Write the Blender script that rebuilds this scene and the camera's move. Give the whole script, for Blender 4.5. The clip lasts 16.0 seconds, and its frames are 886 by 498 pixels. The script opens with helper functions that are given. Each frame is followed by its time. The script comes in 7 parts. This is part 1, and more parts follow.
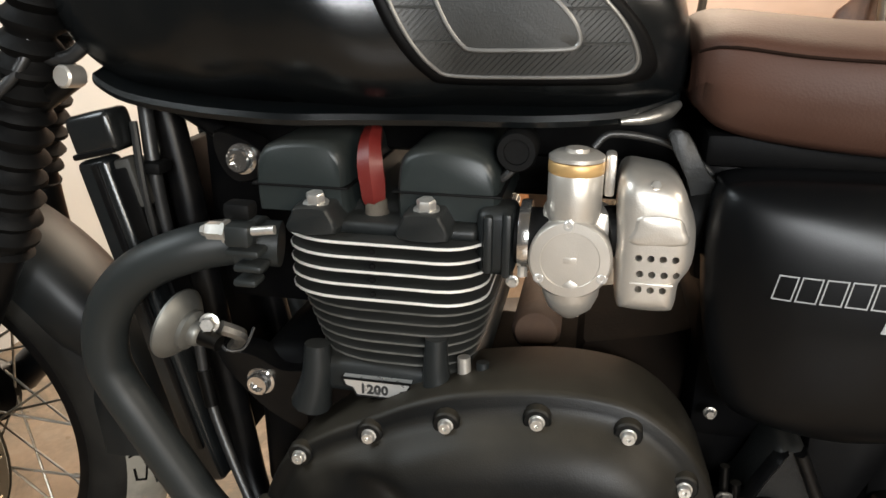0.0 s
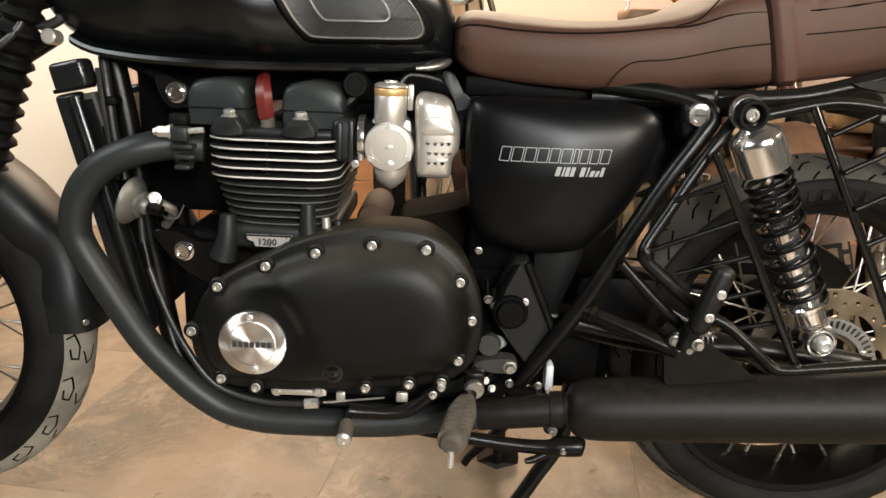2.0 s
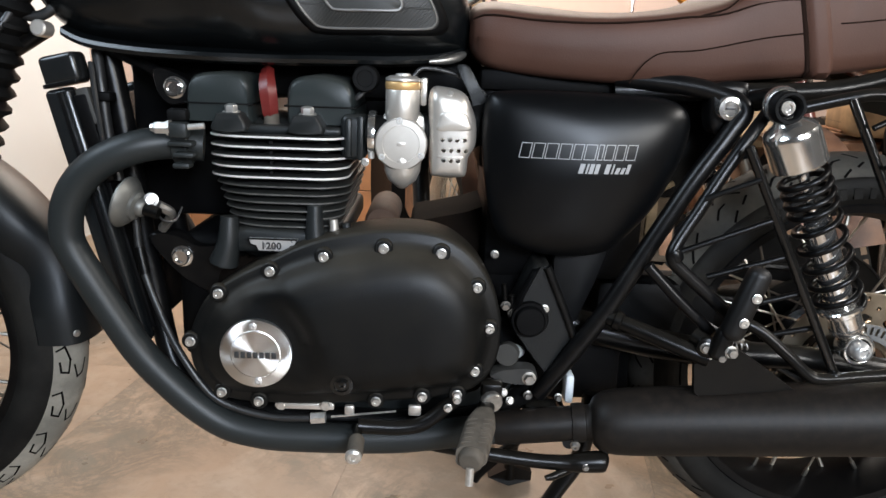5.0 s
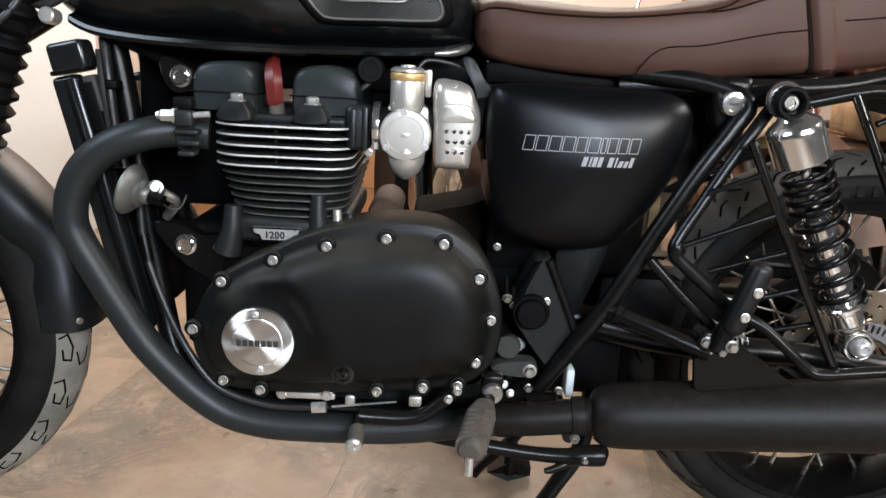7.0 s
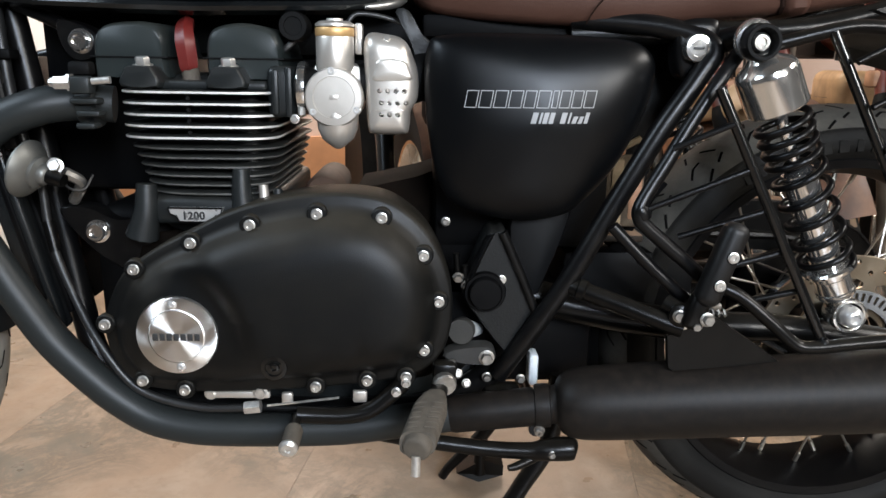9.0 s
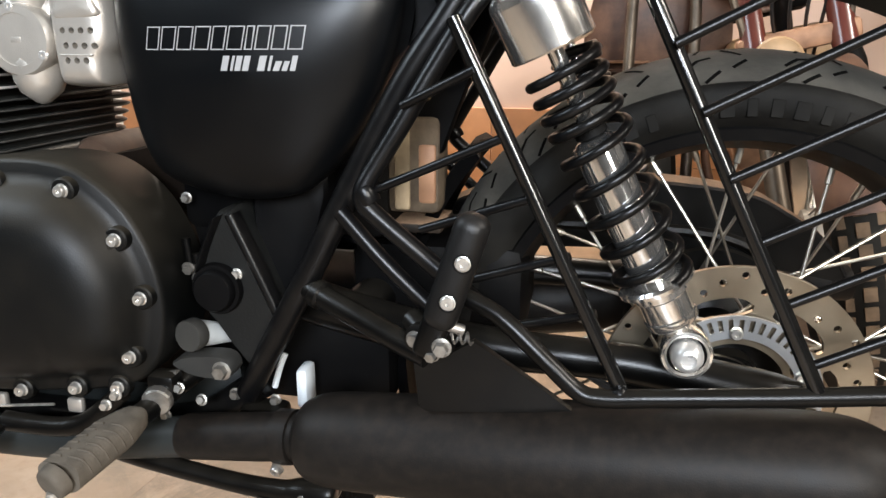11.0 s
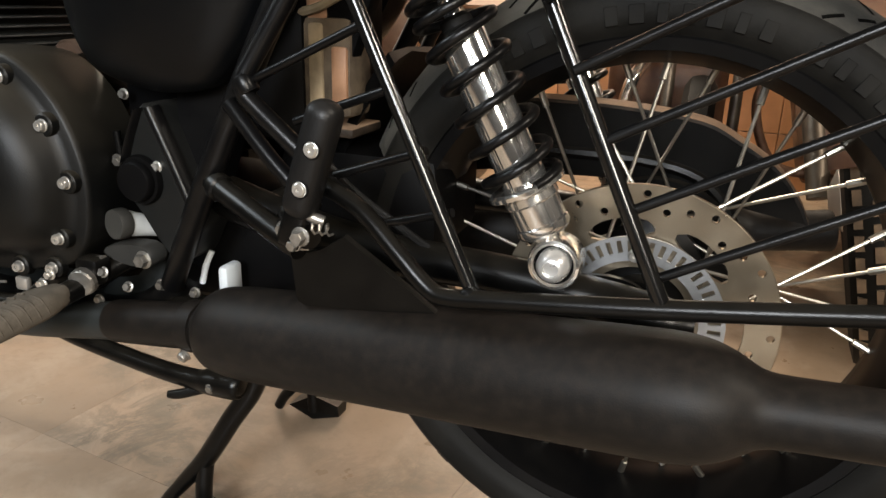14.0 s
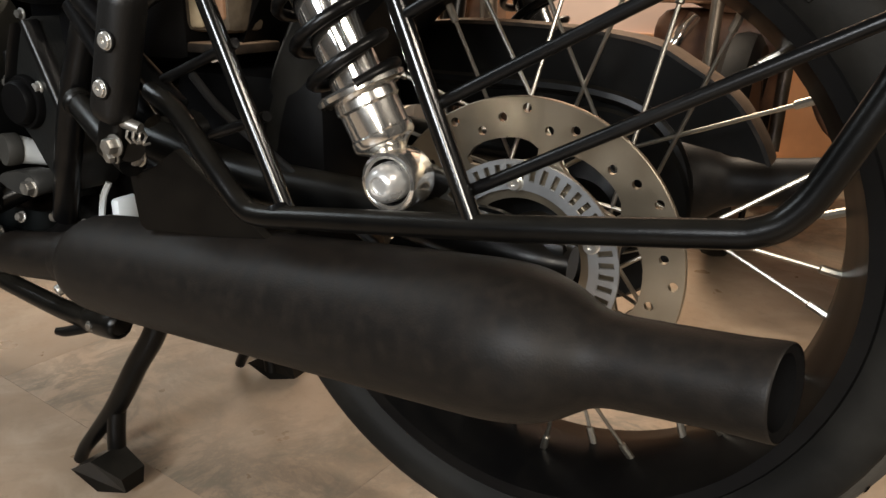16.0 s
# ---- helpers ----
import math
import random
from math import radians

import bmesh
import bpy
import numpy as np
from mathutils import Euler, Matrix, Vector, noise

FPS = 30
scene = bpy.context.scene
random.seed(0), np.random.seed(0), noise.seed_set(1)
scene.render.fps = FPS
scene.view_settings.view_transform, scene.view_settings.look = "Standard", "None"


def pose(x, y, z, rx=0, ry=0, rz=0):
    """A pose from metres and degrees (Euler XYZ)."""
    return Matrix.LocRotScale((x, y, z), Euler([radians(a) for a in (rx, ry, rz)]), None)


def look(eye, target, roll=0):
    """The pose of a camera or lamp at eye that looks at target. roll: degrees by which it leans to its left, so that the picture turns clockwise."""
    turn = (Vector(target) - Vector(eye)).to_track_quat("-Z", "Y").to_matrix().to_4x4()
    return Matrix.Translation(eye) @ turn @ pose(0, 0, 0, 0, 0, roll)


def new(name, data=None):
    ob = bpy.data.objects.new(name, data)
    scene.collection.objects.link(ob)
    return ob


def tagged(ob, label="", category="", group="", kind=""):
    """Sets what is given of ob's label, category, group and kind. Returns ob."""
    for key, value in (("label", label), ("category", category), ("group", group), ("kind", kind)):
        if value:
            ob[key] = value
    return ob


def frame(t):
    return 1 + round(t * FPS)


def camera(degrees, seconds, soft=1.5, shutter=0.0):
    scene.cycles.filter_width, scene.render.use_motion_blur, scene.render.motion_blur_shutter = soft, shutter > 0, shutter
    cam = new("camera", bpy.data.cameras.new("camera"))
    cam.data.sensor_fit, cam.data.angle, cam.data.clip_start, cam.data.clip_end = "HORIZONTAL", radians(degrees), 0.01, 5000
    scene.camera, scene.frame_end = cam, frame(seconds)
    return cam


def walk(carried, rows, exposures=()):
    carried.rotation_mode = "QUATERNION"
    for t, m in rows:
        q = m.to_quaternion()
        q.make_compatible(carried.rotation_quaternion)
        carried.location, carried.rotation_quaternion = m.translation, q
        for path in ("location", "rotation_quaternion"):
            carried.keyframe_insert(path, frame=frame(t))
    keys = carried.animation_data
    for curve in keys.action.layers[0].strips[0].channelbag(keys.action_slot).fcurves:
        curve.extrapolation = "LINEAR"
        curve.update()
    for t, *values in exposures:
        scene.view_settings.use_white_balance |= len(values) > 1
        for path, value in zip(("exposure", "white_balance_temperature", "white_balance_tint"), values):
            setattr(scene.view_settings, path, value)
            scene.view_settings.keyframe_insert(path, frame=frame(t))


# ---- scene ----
cam = camera(61.7, 16.0)
PATH = [
    (0, (0.03, -0.738, 0.893), (-0.348, 1.097, 0.194), 0.1),
    (0.5, (0.018, -0.845, 0.857), (-0.156, 1.04, 0.212), 0.7),
    (1, (-0.008, -0.992, 0.841), (-0.103, 0.919, 0.258), 1.0),
    (1.5, (0.01, -1.091, 0.804), (-0.037, 0.822, 0.221), 2.0),
    (2, (0.093, -1.187, 0.816), (0.103, 0.738, 0.276), 2.3),
    (2.5, (0.155, -1.244, 0.815), (0.196, 0.696, 0.332), 2.1),
    (3, (0.127, -1.247, 0.816), (0.17, 0.7, 0.358), 1.9),
    (3.5, (0.091, -1.194, 0.816), (0.121, 0.755, 0.371), 1.8),
    (4, (0.065, -1.141, 0.795), (0.096, 0.802, 0.32), 1.9),
    (4.5, (0.062, -1.131, 0.787), (0.094, 0.804, 0.284), 2.0),
    (7, (0.062, -1.139, 0.771), (0.087, 0.798, 0.274), 2.9),
    (7.5, (0.058, -1.134, 0.768), (0.081, 0.805, 0.278), 2.8),
    (8, (0.058, -1.126, 0.76), (0.079, 0.813, 0.272), 2.8),
    (8.5, (0.058, -1.087, 0.75), (0.099, 0.854, 0.266), 2.7),
    (9, (0.127, -1.047, 0.711), (0.173, 0.893, 0.227), 0.9),
    (9.5, (0.277, -0.993, 0.714), (0.118, 0.944, 0.243), 0.3),
    (10, (0.381, -0.871, 0.7), (0.202, 1.059, 0.208), 0.7),
    (12.5, (0.713, -0.78, 0.654), (0.052, 1.002, 0.03), -0.4),
    (13, (0.724, -0.775, 0.64), (0.072, 1.005, 0.003), 0.0),
    (13.5, (0.734, -0.762, 0.631), (0.098, 1.023, -0.01), 0.4),
    (14, (0.749, -0.761, 0.622), (0.119, 1.025, -0.019), 1.6),
    (14.5, (0.762, -0.765, 0.612), (0.136, 1.02, -0.037), 2.9),
    (15, (0.792, -0.756, 0.587), (0.169, 1.035, -0.05), 0.9),
    (15.5, (0.849, -0.704, 0.575), (0.159, 1.07, -0.039), 1.0),
    (16, (0.909, -0.617, 0.545), (0.03, 1.053, -0.117), 0.8),
]
walk(cam, [(t, look(eye, target, roll)) for t, eye, target, roll in PATH], [(0, 1.04, 7000, 10), (1, 1.07, 7100, 10), (2.5, 1.10, 7350, 10), (4.5, 1.00, 6120, 10), (7, 1.00, 6120, 10), (9, 1.05, 6140, 10), (10, 1.50, 6150, 10), (12.5, 1.15, 6900, 10), (14.5, 1.02, 6900, 10), (16, 0.80, 6900, 10)])

# ---- world and lamps ----
world = bpy.data.worlds.new("world")
scene.world = world
world.use_nodes = True
wbg = world.node_tree.nodes["Background"]
wbg.inputs[0].default_value = (0.75, 0.82, 1.0, 1)
wbg.inputs[1].default_value = 0.05


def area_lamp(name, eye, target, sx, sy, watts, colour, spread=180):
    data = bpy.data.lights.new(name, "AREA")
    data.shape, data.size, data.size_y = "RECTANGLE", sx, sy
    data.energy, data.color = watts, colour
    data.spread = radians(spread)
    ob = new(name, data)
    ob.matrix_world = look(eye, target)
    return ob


area_lamp("assumed_window_daylight", (0.75, -2.95, 1.55), (0.25, -0.5, 0.25), 0.75, 0.75, 20, (0.84, 0.91, 1.0), 110)
# second window is out of view, added to brighten seat rear and shock
area_lamp("assumed_window_daylight", (2.15, -2.95, 1.55), (0.75, -0.2, 0.60), 0.75, 0.75, 14, (1.0, 0.95, 0.87), 110)
area_lamp("side_window_daylight", (-1.36, -0.75, 1.90), (-0.1, -0.35, 0.5), 0.8, 0.8, 8.5, (0.78, 0.90, 1.0), 150)
# tubes are assumed fixtures out of view; the north one lifts the back wall
area_lamp("assumed_tube_glow", (0.10, 1.80, 2.10), (0.10, 1.72, 0.0), 1.2, 0.10, 36, (1.0, 0.87, 0.72))
area_lamp("assumed_tube_glow", (2.58, -0.45, 2.12), (0.3, -0.3, 0.5), 1.2, 0.12, 21, (1.0, 0.92, 0.82))


# ---- materials ----
def mat(name, colour, rough=0.5, metal=0.0, coat=0.0, bump=0.0, bump_scale=200.0, vary=0.0, vary_scale=8.0,
        dust=0.0, dust_colour=(0.30, 0.26, 0.20), dust_scale=14.0, up_dust=0.0, rough_vary=0.0, object_vary=0.0, emit=None, emit_strength=0.0, spec=0.5):
    m = bpy.data.materials.new(name)
    m.use_nodes = True
    nt = m.node_tree
    n, l = nt.nodes, nt.links
    b = n["Principled BSDF"]
    b.inputs["Roughness"].default_value = rough
    b.inputs["Metallic"].default_value = metal
    b.inputs["Specular IOR Level"].default_value = spec
    b.inputs["Coat Weight"].default_value = coat
    b.inputs["Coat Roughness"].default_value = 0.08
    if emit:
        b.inputs["Emission Color"].default_value = (*emit, 1)
        b.inputs["Emission Strength"].default_value = emit_strength
    tc = n.new("ShaderNodeTexCoord")
    base = n.new("ShaderNodeRGB")
    base.outputs[0].default_value = (*colour, 1)
    out = base.outputs[0]
    if vary:
        t = n.new("ShaderNodeTexNoise")
        t.inputs["Scale"].default_value, t.inputs["Detail"].default_value = vary_scale, 6
        l.new(tc.outputs["Object"], t.inputs["Vector"])
        h = n.new("ShaderNodeMapRange")
        h.inputs["From Min"].default_value, h.inputs["From Max"].default_value = 0.3, 0.7
        h.inputs["To Min"].default_value, h.inputs["To Max"].default_value = 1 - vary, 1 + vary
        l.new(t.outputs["Fac"], h.inputs["Value"])
        mx = n.new("ShaderNodeVectorMath")
        mx.operation = "SCALE"
        l.new(out, mx.inputs[0])
        l.new(h.outputs[0], mx.inputs["Scale"])
        out = mx.outputs[0]
    if object_vary:
        oi = n.new("ShaderNodeObjectInfo")
        h = n.new("ShaderNodeMapRange")
        h.inputs["To Min"].default_value, h.inputs["To Max"].default_value = 1 - object_vary, 1 + object_vary
        l.new(oi.outputs["Random"], h.inputs["Value"])
        mx = n.new("ShaderNodeVectorMath")
        mx.operation = "SCALE"
        l.new(out, mx.inputs[0])
        l.new(h.outputs[0], mx.inputs["Scale"])
        out = mx.outputs[0]
    if dust or up_dust:
        t = n.new("ShaderNodeTexNoise")
        t.inputs["Scale"].default_value, t.inputs["Detail"].default_value, t.inputs["Roughness"].default_value = dust_scale, 8, 0.65
        l.new(tc.outputs["Object"], t.inputs["Vector"])
        r = n.new("ShaderNodeMapRange")
        r.inputs["From Min"].default_value, r.inputs["From Max"].default_value = 0.42, 0.75
        r.inputs["To Min"].default_value, r.inputs["To Max"].default_value = 0.0, dust
        l.new(t.outputs["Fac"], r.inputs["Value"])
        fac = r.outputs[0]
        # tints upward faces: settled dust, and the chain guard's painted light
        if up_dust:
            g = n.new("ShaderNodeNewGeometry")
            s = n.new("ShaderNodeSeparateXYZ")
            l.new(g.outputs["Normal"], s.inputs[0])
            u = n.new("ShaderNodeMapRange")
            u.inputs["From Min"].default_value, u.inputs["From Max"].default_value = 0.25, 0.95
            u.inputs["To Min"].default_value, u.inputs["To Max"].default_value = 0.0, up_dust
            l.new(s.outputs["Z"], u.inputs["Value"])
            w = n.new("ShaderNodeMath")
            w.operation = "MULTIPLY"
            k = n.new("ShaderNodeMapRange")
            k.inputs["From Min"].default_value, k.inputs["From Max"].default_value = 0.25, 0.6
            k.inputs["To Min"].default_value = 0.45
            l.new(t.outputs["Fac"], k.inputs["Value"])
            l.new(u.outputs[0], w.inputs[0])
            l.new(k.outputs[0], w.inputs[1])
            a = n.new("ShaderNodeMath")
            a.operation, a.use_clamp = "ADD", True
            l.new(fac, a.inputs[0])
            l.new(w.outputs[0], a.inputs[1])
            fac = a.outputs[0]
        d = n.new("ShaderNodeMix")
        d.data_type = "RGBA"
        l.new(fac, d.inputs["Factor"])
        l.new(out, d.inputs["A"])
        d.inputs["B"].default_value = (*dust_colour, 1)
        out = d.outputs["Result"]
        rr = n.new("ShaderNodeMapRange")
        rr.inputs["To Min"].default_value, rr.inputs["To Max"].default_value = rough, 0.9
        l.new(fac, rr.inputs["Value"])
        l.new(rr.outputs[0], b.inputs["Roughness"])
    elif rough_vary:
        t = n.new("ShaderNodeTexNoise")
        t.inputs["Scale"].default_value, t.inputs["Detail"].default_value = vary_scale * 2.5, 7
        l.new(tc.outputs["Object"], t.inputs["Vector"])
        r = n.new("ShaderNodeMapRange")
        r.inputs["From Min"].default_value, r.inputs["From Max"].default_value = 0.3, 0.7
        r.inputs["To Min"].default_value, r.inputs["To Max"].default_value = max(0.02, rough - rough_vary), rough + rough_vary
        l.new(t.outputs["Fac"], r.inputs["Value"])
        l.new(r.outputs[0], b.inputs["Roughness"])
    l.new(out, b.inputs["Base Color"])
    if bump:
        t = n.new("ShaderNodeTexNoise")
        t.inputs["Scale"].default_value, t.inputs["Detail"].default_value = bump_scale, 4
        l.new(tc.outputs["Object"], t.inputs["Vector"])
        bm_ = n.new("ShaderNodeBump")
        bm_.inputs["Strength"].default_value, bm_.inputs["Distance"].default_value = bump, 0.002
        l.new(t.outputs["Fac"], bm_.inputs["Height"])
        l.new(bm_.outputs[0], b.inputs["Normal"])
    return m


SATIN = mat("satin_black_paint", (0.0011, 0.0014, 0.0018), 0.34, bump=0.04, bump_scale=900, dust=0.004, dust_scale=30, spec=0.21)
TANK = mat("satin_graphite_paint", (0.0026, 0.0033, 0.0037), 0.24, bump=0.03, bump_scale=900, dust=0.006, dust_scale=30, spec=0.45)
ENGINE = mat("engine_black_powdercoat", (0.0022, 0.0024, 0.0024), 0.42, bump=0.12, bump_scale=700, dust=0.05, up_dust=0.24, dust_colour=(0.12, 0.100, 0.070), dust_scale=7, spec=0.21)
ENGINE2 = mat("engine_black_satin", (0.0085, 0.0100, 0.0103), 0.40, bump=0.10, bump_scale=500, dust=0.03, up_dust=0.10, dust_colour=(0.12, 0.11, 0.09), spec=0.32)
CASTING = mat("black_cast_frame_plate", (0.0045, 0.0050, 0.0050), 0.42, bump=0.15, bump_scale=400, dust=0.03, up_dust=0.06, dust_colour=(0.10, 0.09, 0.075), spec=0.28)
LEVER = mat("worn_black_lever", (0.020, 0.020, 0.019), 0.42, bump=0.1, bump_scale=300, dust=0.12, up_dust=0.1, dust_colour=(0.11, 0.10, 0.085), spec=0.4)
HEADER = mat("matt_black_exhaust", (0.0135, 0.0156, 0.0154), 0.44, bump=0.06, bump_scale=800, dust=0.015, up_dust=0.03, dust_colour=(0.10, 0.09, 0.08), spec=0.3)
SILENCER = mat("dusty_matt_black_exhaust", (0.0060, 0.0052, 0.0046), 0.46, bump=0.10, bump_scale=700, vary=0.12, vary_scale=5, dust=0.12, up_dust=0.07, dust_colour=(0.060, 0.043, 0.031), dust_scale=90, spec=0.15)
GLOSS = mat("gloss_black_powdercoat", (0.0022, 0.0022, 0.0024), 0.30, bump=0.03, bump_scale=400, dust=0.012, dust_scale=40, spec=0.22)
STRUT = mat("polished_black_powdercoat", (0.0030, 0.0030, 0.0030), 0.16, bump=0.02, bump_scale=400, dust=0.01, dust_scale=40, spec=0.55)
SATINMETAL = mat("satin_black_steel", (0.0014, 0.0014, 0.0014), 0.28, bump=0.05, bump_scale=500, dust=0.008, up_dust=0.03, dust_scale=30, spec=0.20)
PLASTIC = mat("black_moulded_plastic", (0.0015, 0.0015, 0.0017), 0.5, bump=0.10, bump_scale=900, dust=0.008, spec=0.08)
RUBBER = mat("black_rubber", (0.0025, 0.0025, 0.0025), 0.60, bump=0.15, bump_scale=500, dust=0.03, dust_colour=(0.10, 0.09, 0.08), spec=0.1)
PEGBLACK = mat("moulded_black_rubber", (0.0035, 0.0034, 0.0034), 0.42, bump=0.12, bump_scale=500, dust=0.03, up_dust=0.08, dust_colour=(0.10, 0.09, 0.08), spec=0.26)
PEGRUBBER = mat("worn_taupe_rubber", (0.070, 0.059, 0.046), 0.75, bump=0.25, bump_scale=300, vary=0.25, vary_scale=60, dust=0.4, dust_colour=(0.11, 0.095, 0.075), spec=0.2)
CAMCOVER = mat("slate_satin_cam_cover", (0.0135, 0.0172, 0.0168), 0.36, bump=0.06, bump_scale=500, dust=0.03, up_dust=0.10, dust_colour=(0.12, 0.11, 0.09), spec=0.30)
RADTANK = mat("semi_gloss_black_plastic", (0.006, 0.007, 0.0075), 0.24, bump=0.04, bump_scale=500, dust=0.02, spec=0.5)
GREYRUBBER = mat("grey_moulded_rubber", (0.026, 0.025, 0.022), 0.6, bump=0.15, bump_scale=400, vary=0.2, dust=0.15, dust_colour=(0.12, 0.11, 0.09))
TYRE = mat("tyre_rubber", (0.0065, 0.0063, 0.0058), 0.60, bump=0.12, bump_scale=260, vary=0.35, vary_scale=5, dust=0.32, dust_colour=(0.045, 0.042, 0.036), dust_scale=9, spec=0.10)
TREAD = mat("dusty_tyre_tread", (0.165, 0.155, 0.13), 0.8, bump=0.3, bump_scale=160, vary=0.3, vary_scale=9, dust=0.9, dust_colour=(0.35, 0.325, 0.27), dust_scale=8)
# rear tread, a darker tone than the front one
TREADDARK = mat("dark_tyre_tread", (0.028, 0.027, 0.0235), 0.75, bump=0.3, bump_scale=160, vary=0.4, vary_scale=9, dust=0.9, dust_colour=(0.110, 0.101, 0.083), dust_scale=6)
# stands in for the shade in tread grooves and the tail bore
RECESSBLACK = mat("recess_shade_black", (0.0035, 0.0033, 0.0032), 0.9, bump=0.1, bump_scale=200, spec=0.03)
RIM = mat("black_anodised_rim", (0.0018, 0.0018, 0.0020), 0.36, dust=0.01, dust_scale=20, spec=0.11)
CASTGREY = mat("painted_grey_aluminium", (0.55, 0.515, 0.465), 0.36, 0.72, bump=0.10, bump_scale=700, vary=0.10, vary_scale=25)
DULLPIPE = mat("dull_stained_steel", (0.14, 0.112, 0.085), 0.42, 0.7, vary=0.35, vary_scale=14, bump=0.1, bump_scale=120)
BRUSHED = mat("brushed_aluminium", (0.64, 0.63, 0.61), 0.30, 0.7, bump=0.04, bump_scale=900, vary=0.06, vary_scale=30, rough_vary=0.05)
SPUN = mat("spun_aluminium", (0.80, 0.79, 0.77), 0.34, 1.0, vary=0.03, vary_scale=60)
SPUN.node_tree.nodes["Principled BSDF"].inputs["Anisotropic"].default_value = 1.0
spun_n, spun_l = SPUN.node_tree.nodes, SPUN.node_tree.links
spun_tc, spun_sub, spun_wave, spun_bump = (spun_n.new(k) for k in ("ShaderNodeTexCoord", "ShaderNodeVectorMath", "ShaderNodeTexWave", "ShaderNodeBump"))
spun_sub.operation, spun_sub.inputs[1].default_value = "SUBTRACT", (0.5, 0.5, 0.5)
spun_wave.wave_type, spun_wave.rings_direction = "RINGS", "Y"
spun_wave.inputs["Scale"].default_value, spun_wave.inputs["Distortion"].default_value = 24, 0.6
spun_bump.inputs["Strength"].default_value, spun_bump.inputs["Distance"].default_value = 0.10, 0.0003
spun_l.new(spun_tc.outputs["Generated"], spun_sub.inputs[0])
spun_l.new(spun_sub.outputs[0], spun_wave.inputs["Vector"])
spun_l.new(spun_wave.outputs["Fac"], spun_bump.inputs["Height"])
spun_l.new(spun_bump.outputs[0], spun_n["Principled BSDF"].inputs["Normal"])
spun_tangent = SPUN.node_tree.nodes.new("ShaderNodeTangent")
spun_tangent.direction_type, spun_tangent.axis = "RADIAL", "Y"
SPUN.node_tree.links.new(spun_tangent.outputs[0], SPUN.node_tree.nodes["Principled BSDF"].inputs["Tangent"])
# grey that paints in the light caught by the barrel fin edges
LITEDGE = mat("lit_fin_edge", (0.085, 0.083, 0.076), 0.5, 0.3, vary=0.4, vary_scale=50, bump=0.1, bump_scale=400)
FINEDGE = mat("machined_fin_edge", (0.80, 0.78, 0.74), 0.40, 0.45, bump=0.05, bump_scale=500, vary=0.1, vary_scale=40)
CHROME = mat("chrome", (0.85, 0.84, 0.82), 0.10, 0.97, vary=0.05, vary_scale=30, rough_vary=0.05)
CHROME2 = mat("satin_chrome", (0.78, 0.76, 0.72), 0.17, 0.96, vary=0.10, vary_scale=18, rough_vary=0.06)
BOLT = mat("zinc_plated_bolt", (0.60, 0.58, 0.54), 0.30, 0.8, vary=0.20, vary_scale=120, bump=0.1, bump_scale=300)
BOLTDULL = mat("dull_steel_bolt", (0.30, 0.285, 0.26), 0.36, 0.85, vary=0.3, vary_scale=90, bump=0.15, bump_scale=300)
DISC = mat("brushed_steel_disc", (0.28, 0.235, 0.175), 0.33, 0.95, vary=0.25, vary_scale=12, rough_vary=0.08, bump=0.05, bump_scale=500)
RINGSTEEL = mat("grey_sensor_ring_steel", (0.37, 0.38, 0.39), 0.42, 0.9, vary=0.08, vary_scale=60)
SPOKE = mat("stainless_spoke", (0.36, 0.335, 0.29), 0.38, 1.0, vary=0.15, vary_scale=60)
GOLD = mat("gold_anodised_ring", (0.52, 0.33, 0.14), 0.42, 0.5, vary=0.1, vary_scale=40)
# tan on upward faces: dust on the tray shelf, painted light on the chain guard
DUSTYLITBLACK = mat("dusty_black_plastic_lit_top", (0.010, 0.009, 0.008), 0.55, bump=0.2, bump_scale=300, dust=0.10, up_dust=0.55, dust_colour=(0.40, 0.26, 0.165), dust_scale=20, spec=0.1)
BROWNDUST = mat("brown_dusty_tray", (0.060, 0.045, 0.032), 0.7, bump=0.4, bump_scale=90, vary=0.6, vary_scale=18, dust=0.8, dust_colour=(0.16, 0.125, 0.085), dust_scale=22, spec=0.1)
RED = mat("red_rubber_cap", (0.115, 0.012, 0.010), 0.38, bump=0.08, bump_scale=300, dust=0.10, dust_colour=(0.3, 0.2, 0.15))
WHITEPAINT = mat("white_lettering", (0.26, 0.26, 0.26), 0.5, vary=0.05)
DARKPAINT = mat("black_lettering", (0.02, 0.02, 0.02), 0.5, vary=0.05)
PADRUBBER = mat("grey_knee_pad_rubber", (0.019, 0.020, 0.019), 0.50, bump=0.15, bump_scale=600, dust=0.15, dust_colour=(0.12, 0.11, 0.10))
SILVEREDGE = mat("silver_piping_and_bevel_glint", (0.20, 0.195, 0.185), 0.4, 0.6, vary=0.1, vary_scale=40)
WHITEPLASTIC = mat("milky_plastic_tank", (0.60, 0.64, 0.66), 0.4, vary=0.08)
NECKPLASTIC = mat("dull_white_plastic", (0.48, 0.50, 0.50), 0.5, vary=0.15, vary_scale=40)
FILTERBOX = mat("dusty_dark_plastic", (0.005, 0.0035, 0.0025), 0.92, bump=0.2, bump_scale=200, vary=0.3, vary_scale=20, dust=0.10, dust_colour=(0.06, 0.035, 0.020), spec=0.05)
FENDERGREY = mat("dusty_grey_paint", (0.075, 0.078, 0.076), 0.38, bump=0.05, bump_scale=300, vary=0.15, vary_scale=8, dust=0.2, dust_colour=(0.15, 0.14, 0.12))
FENDERBLACK = mat("satin_black_fender_paint", (0.0055, 0.0066, 0.0070), 0.44, bump=0.03, bump_scale=900, dust=0.02, up_dust=0.08, dust_colour=(0.11, 0.10, 0.08), spec=0.30)
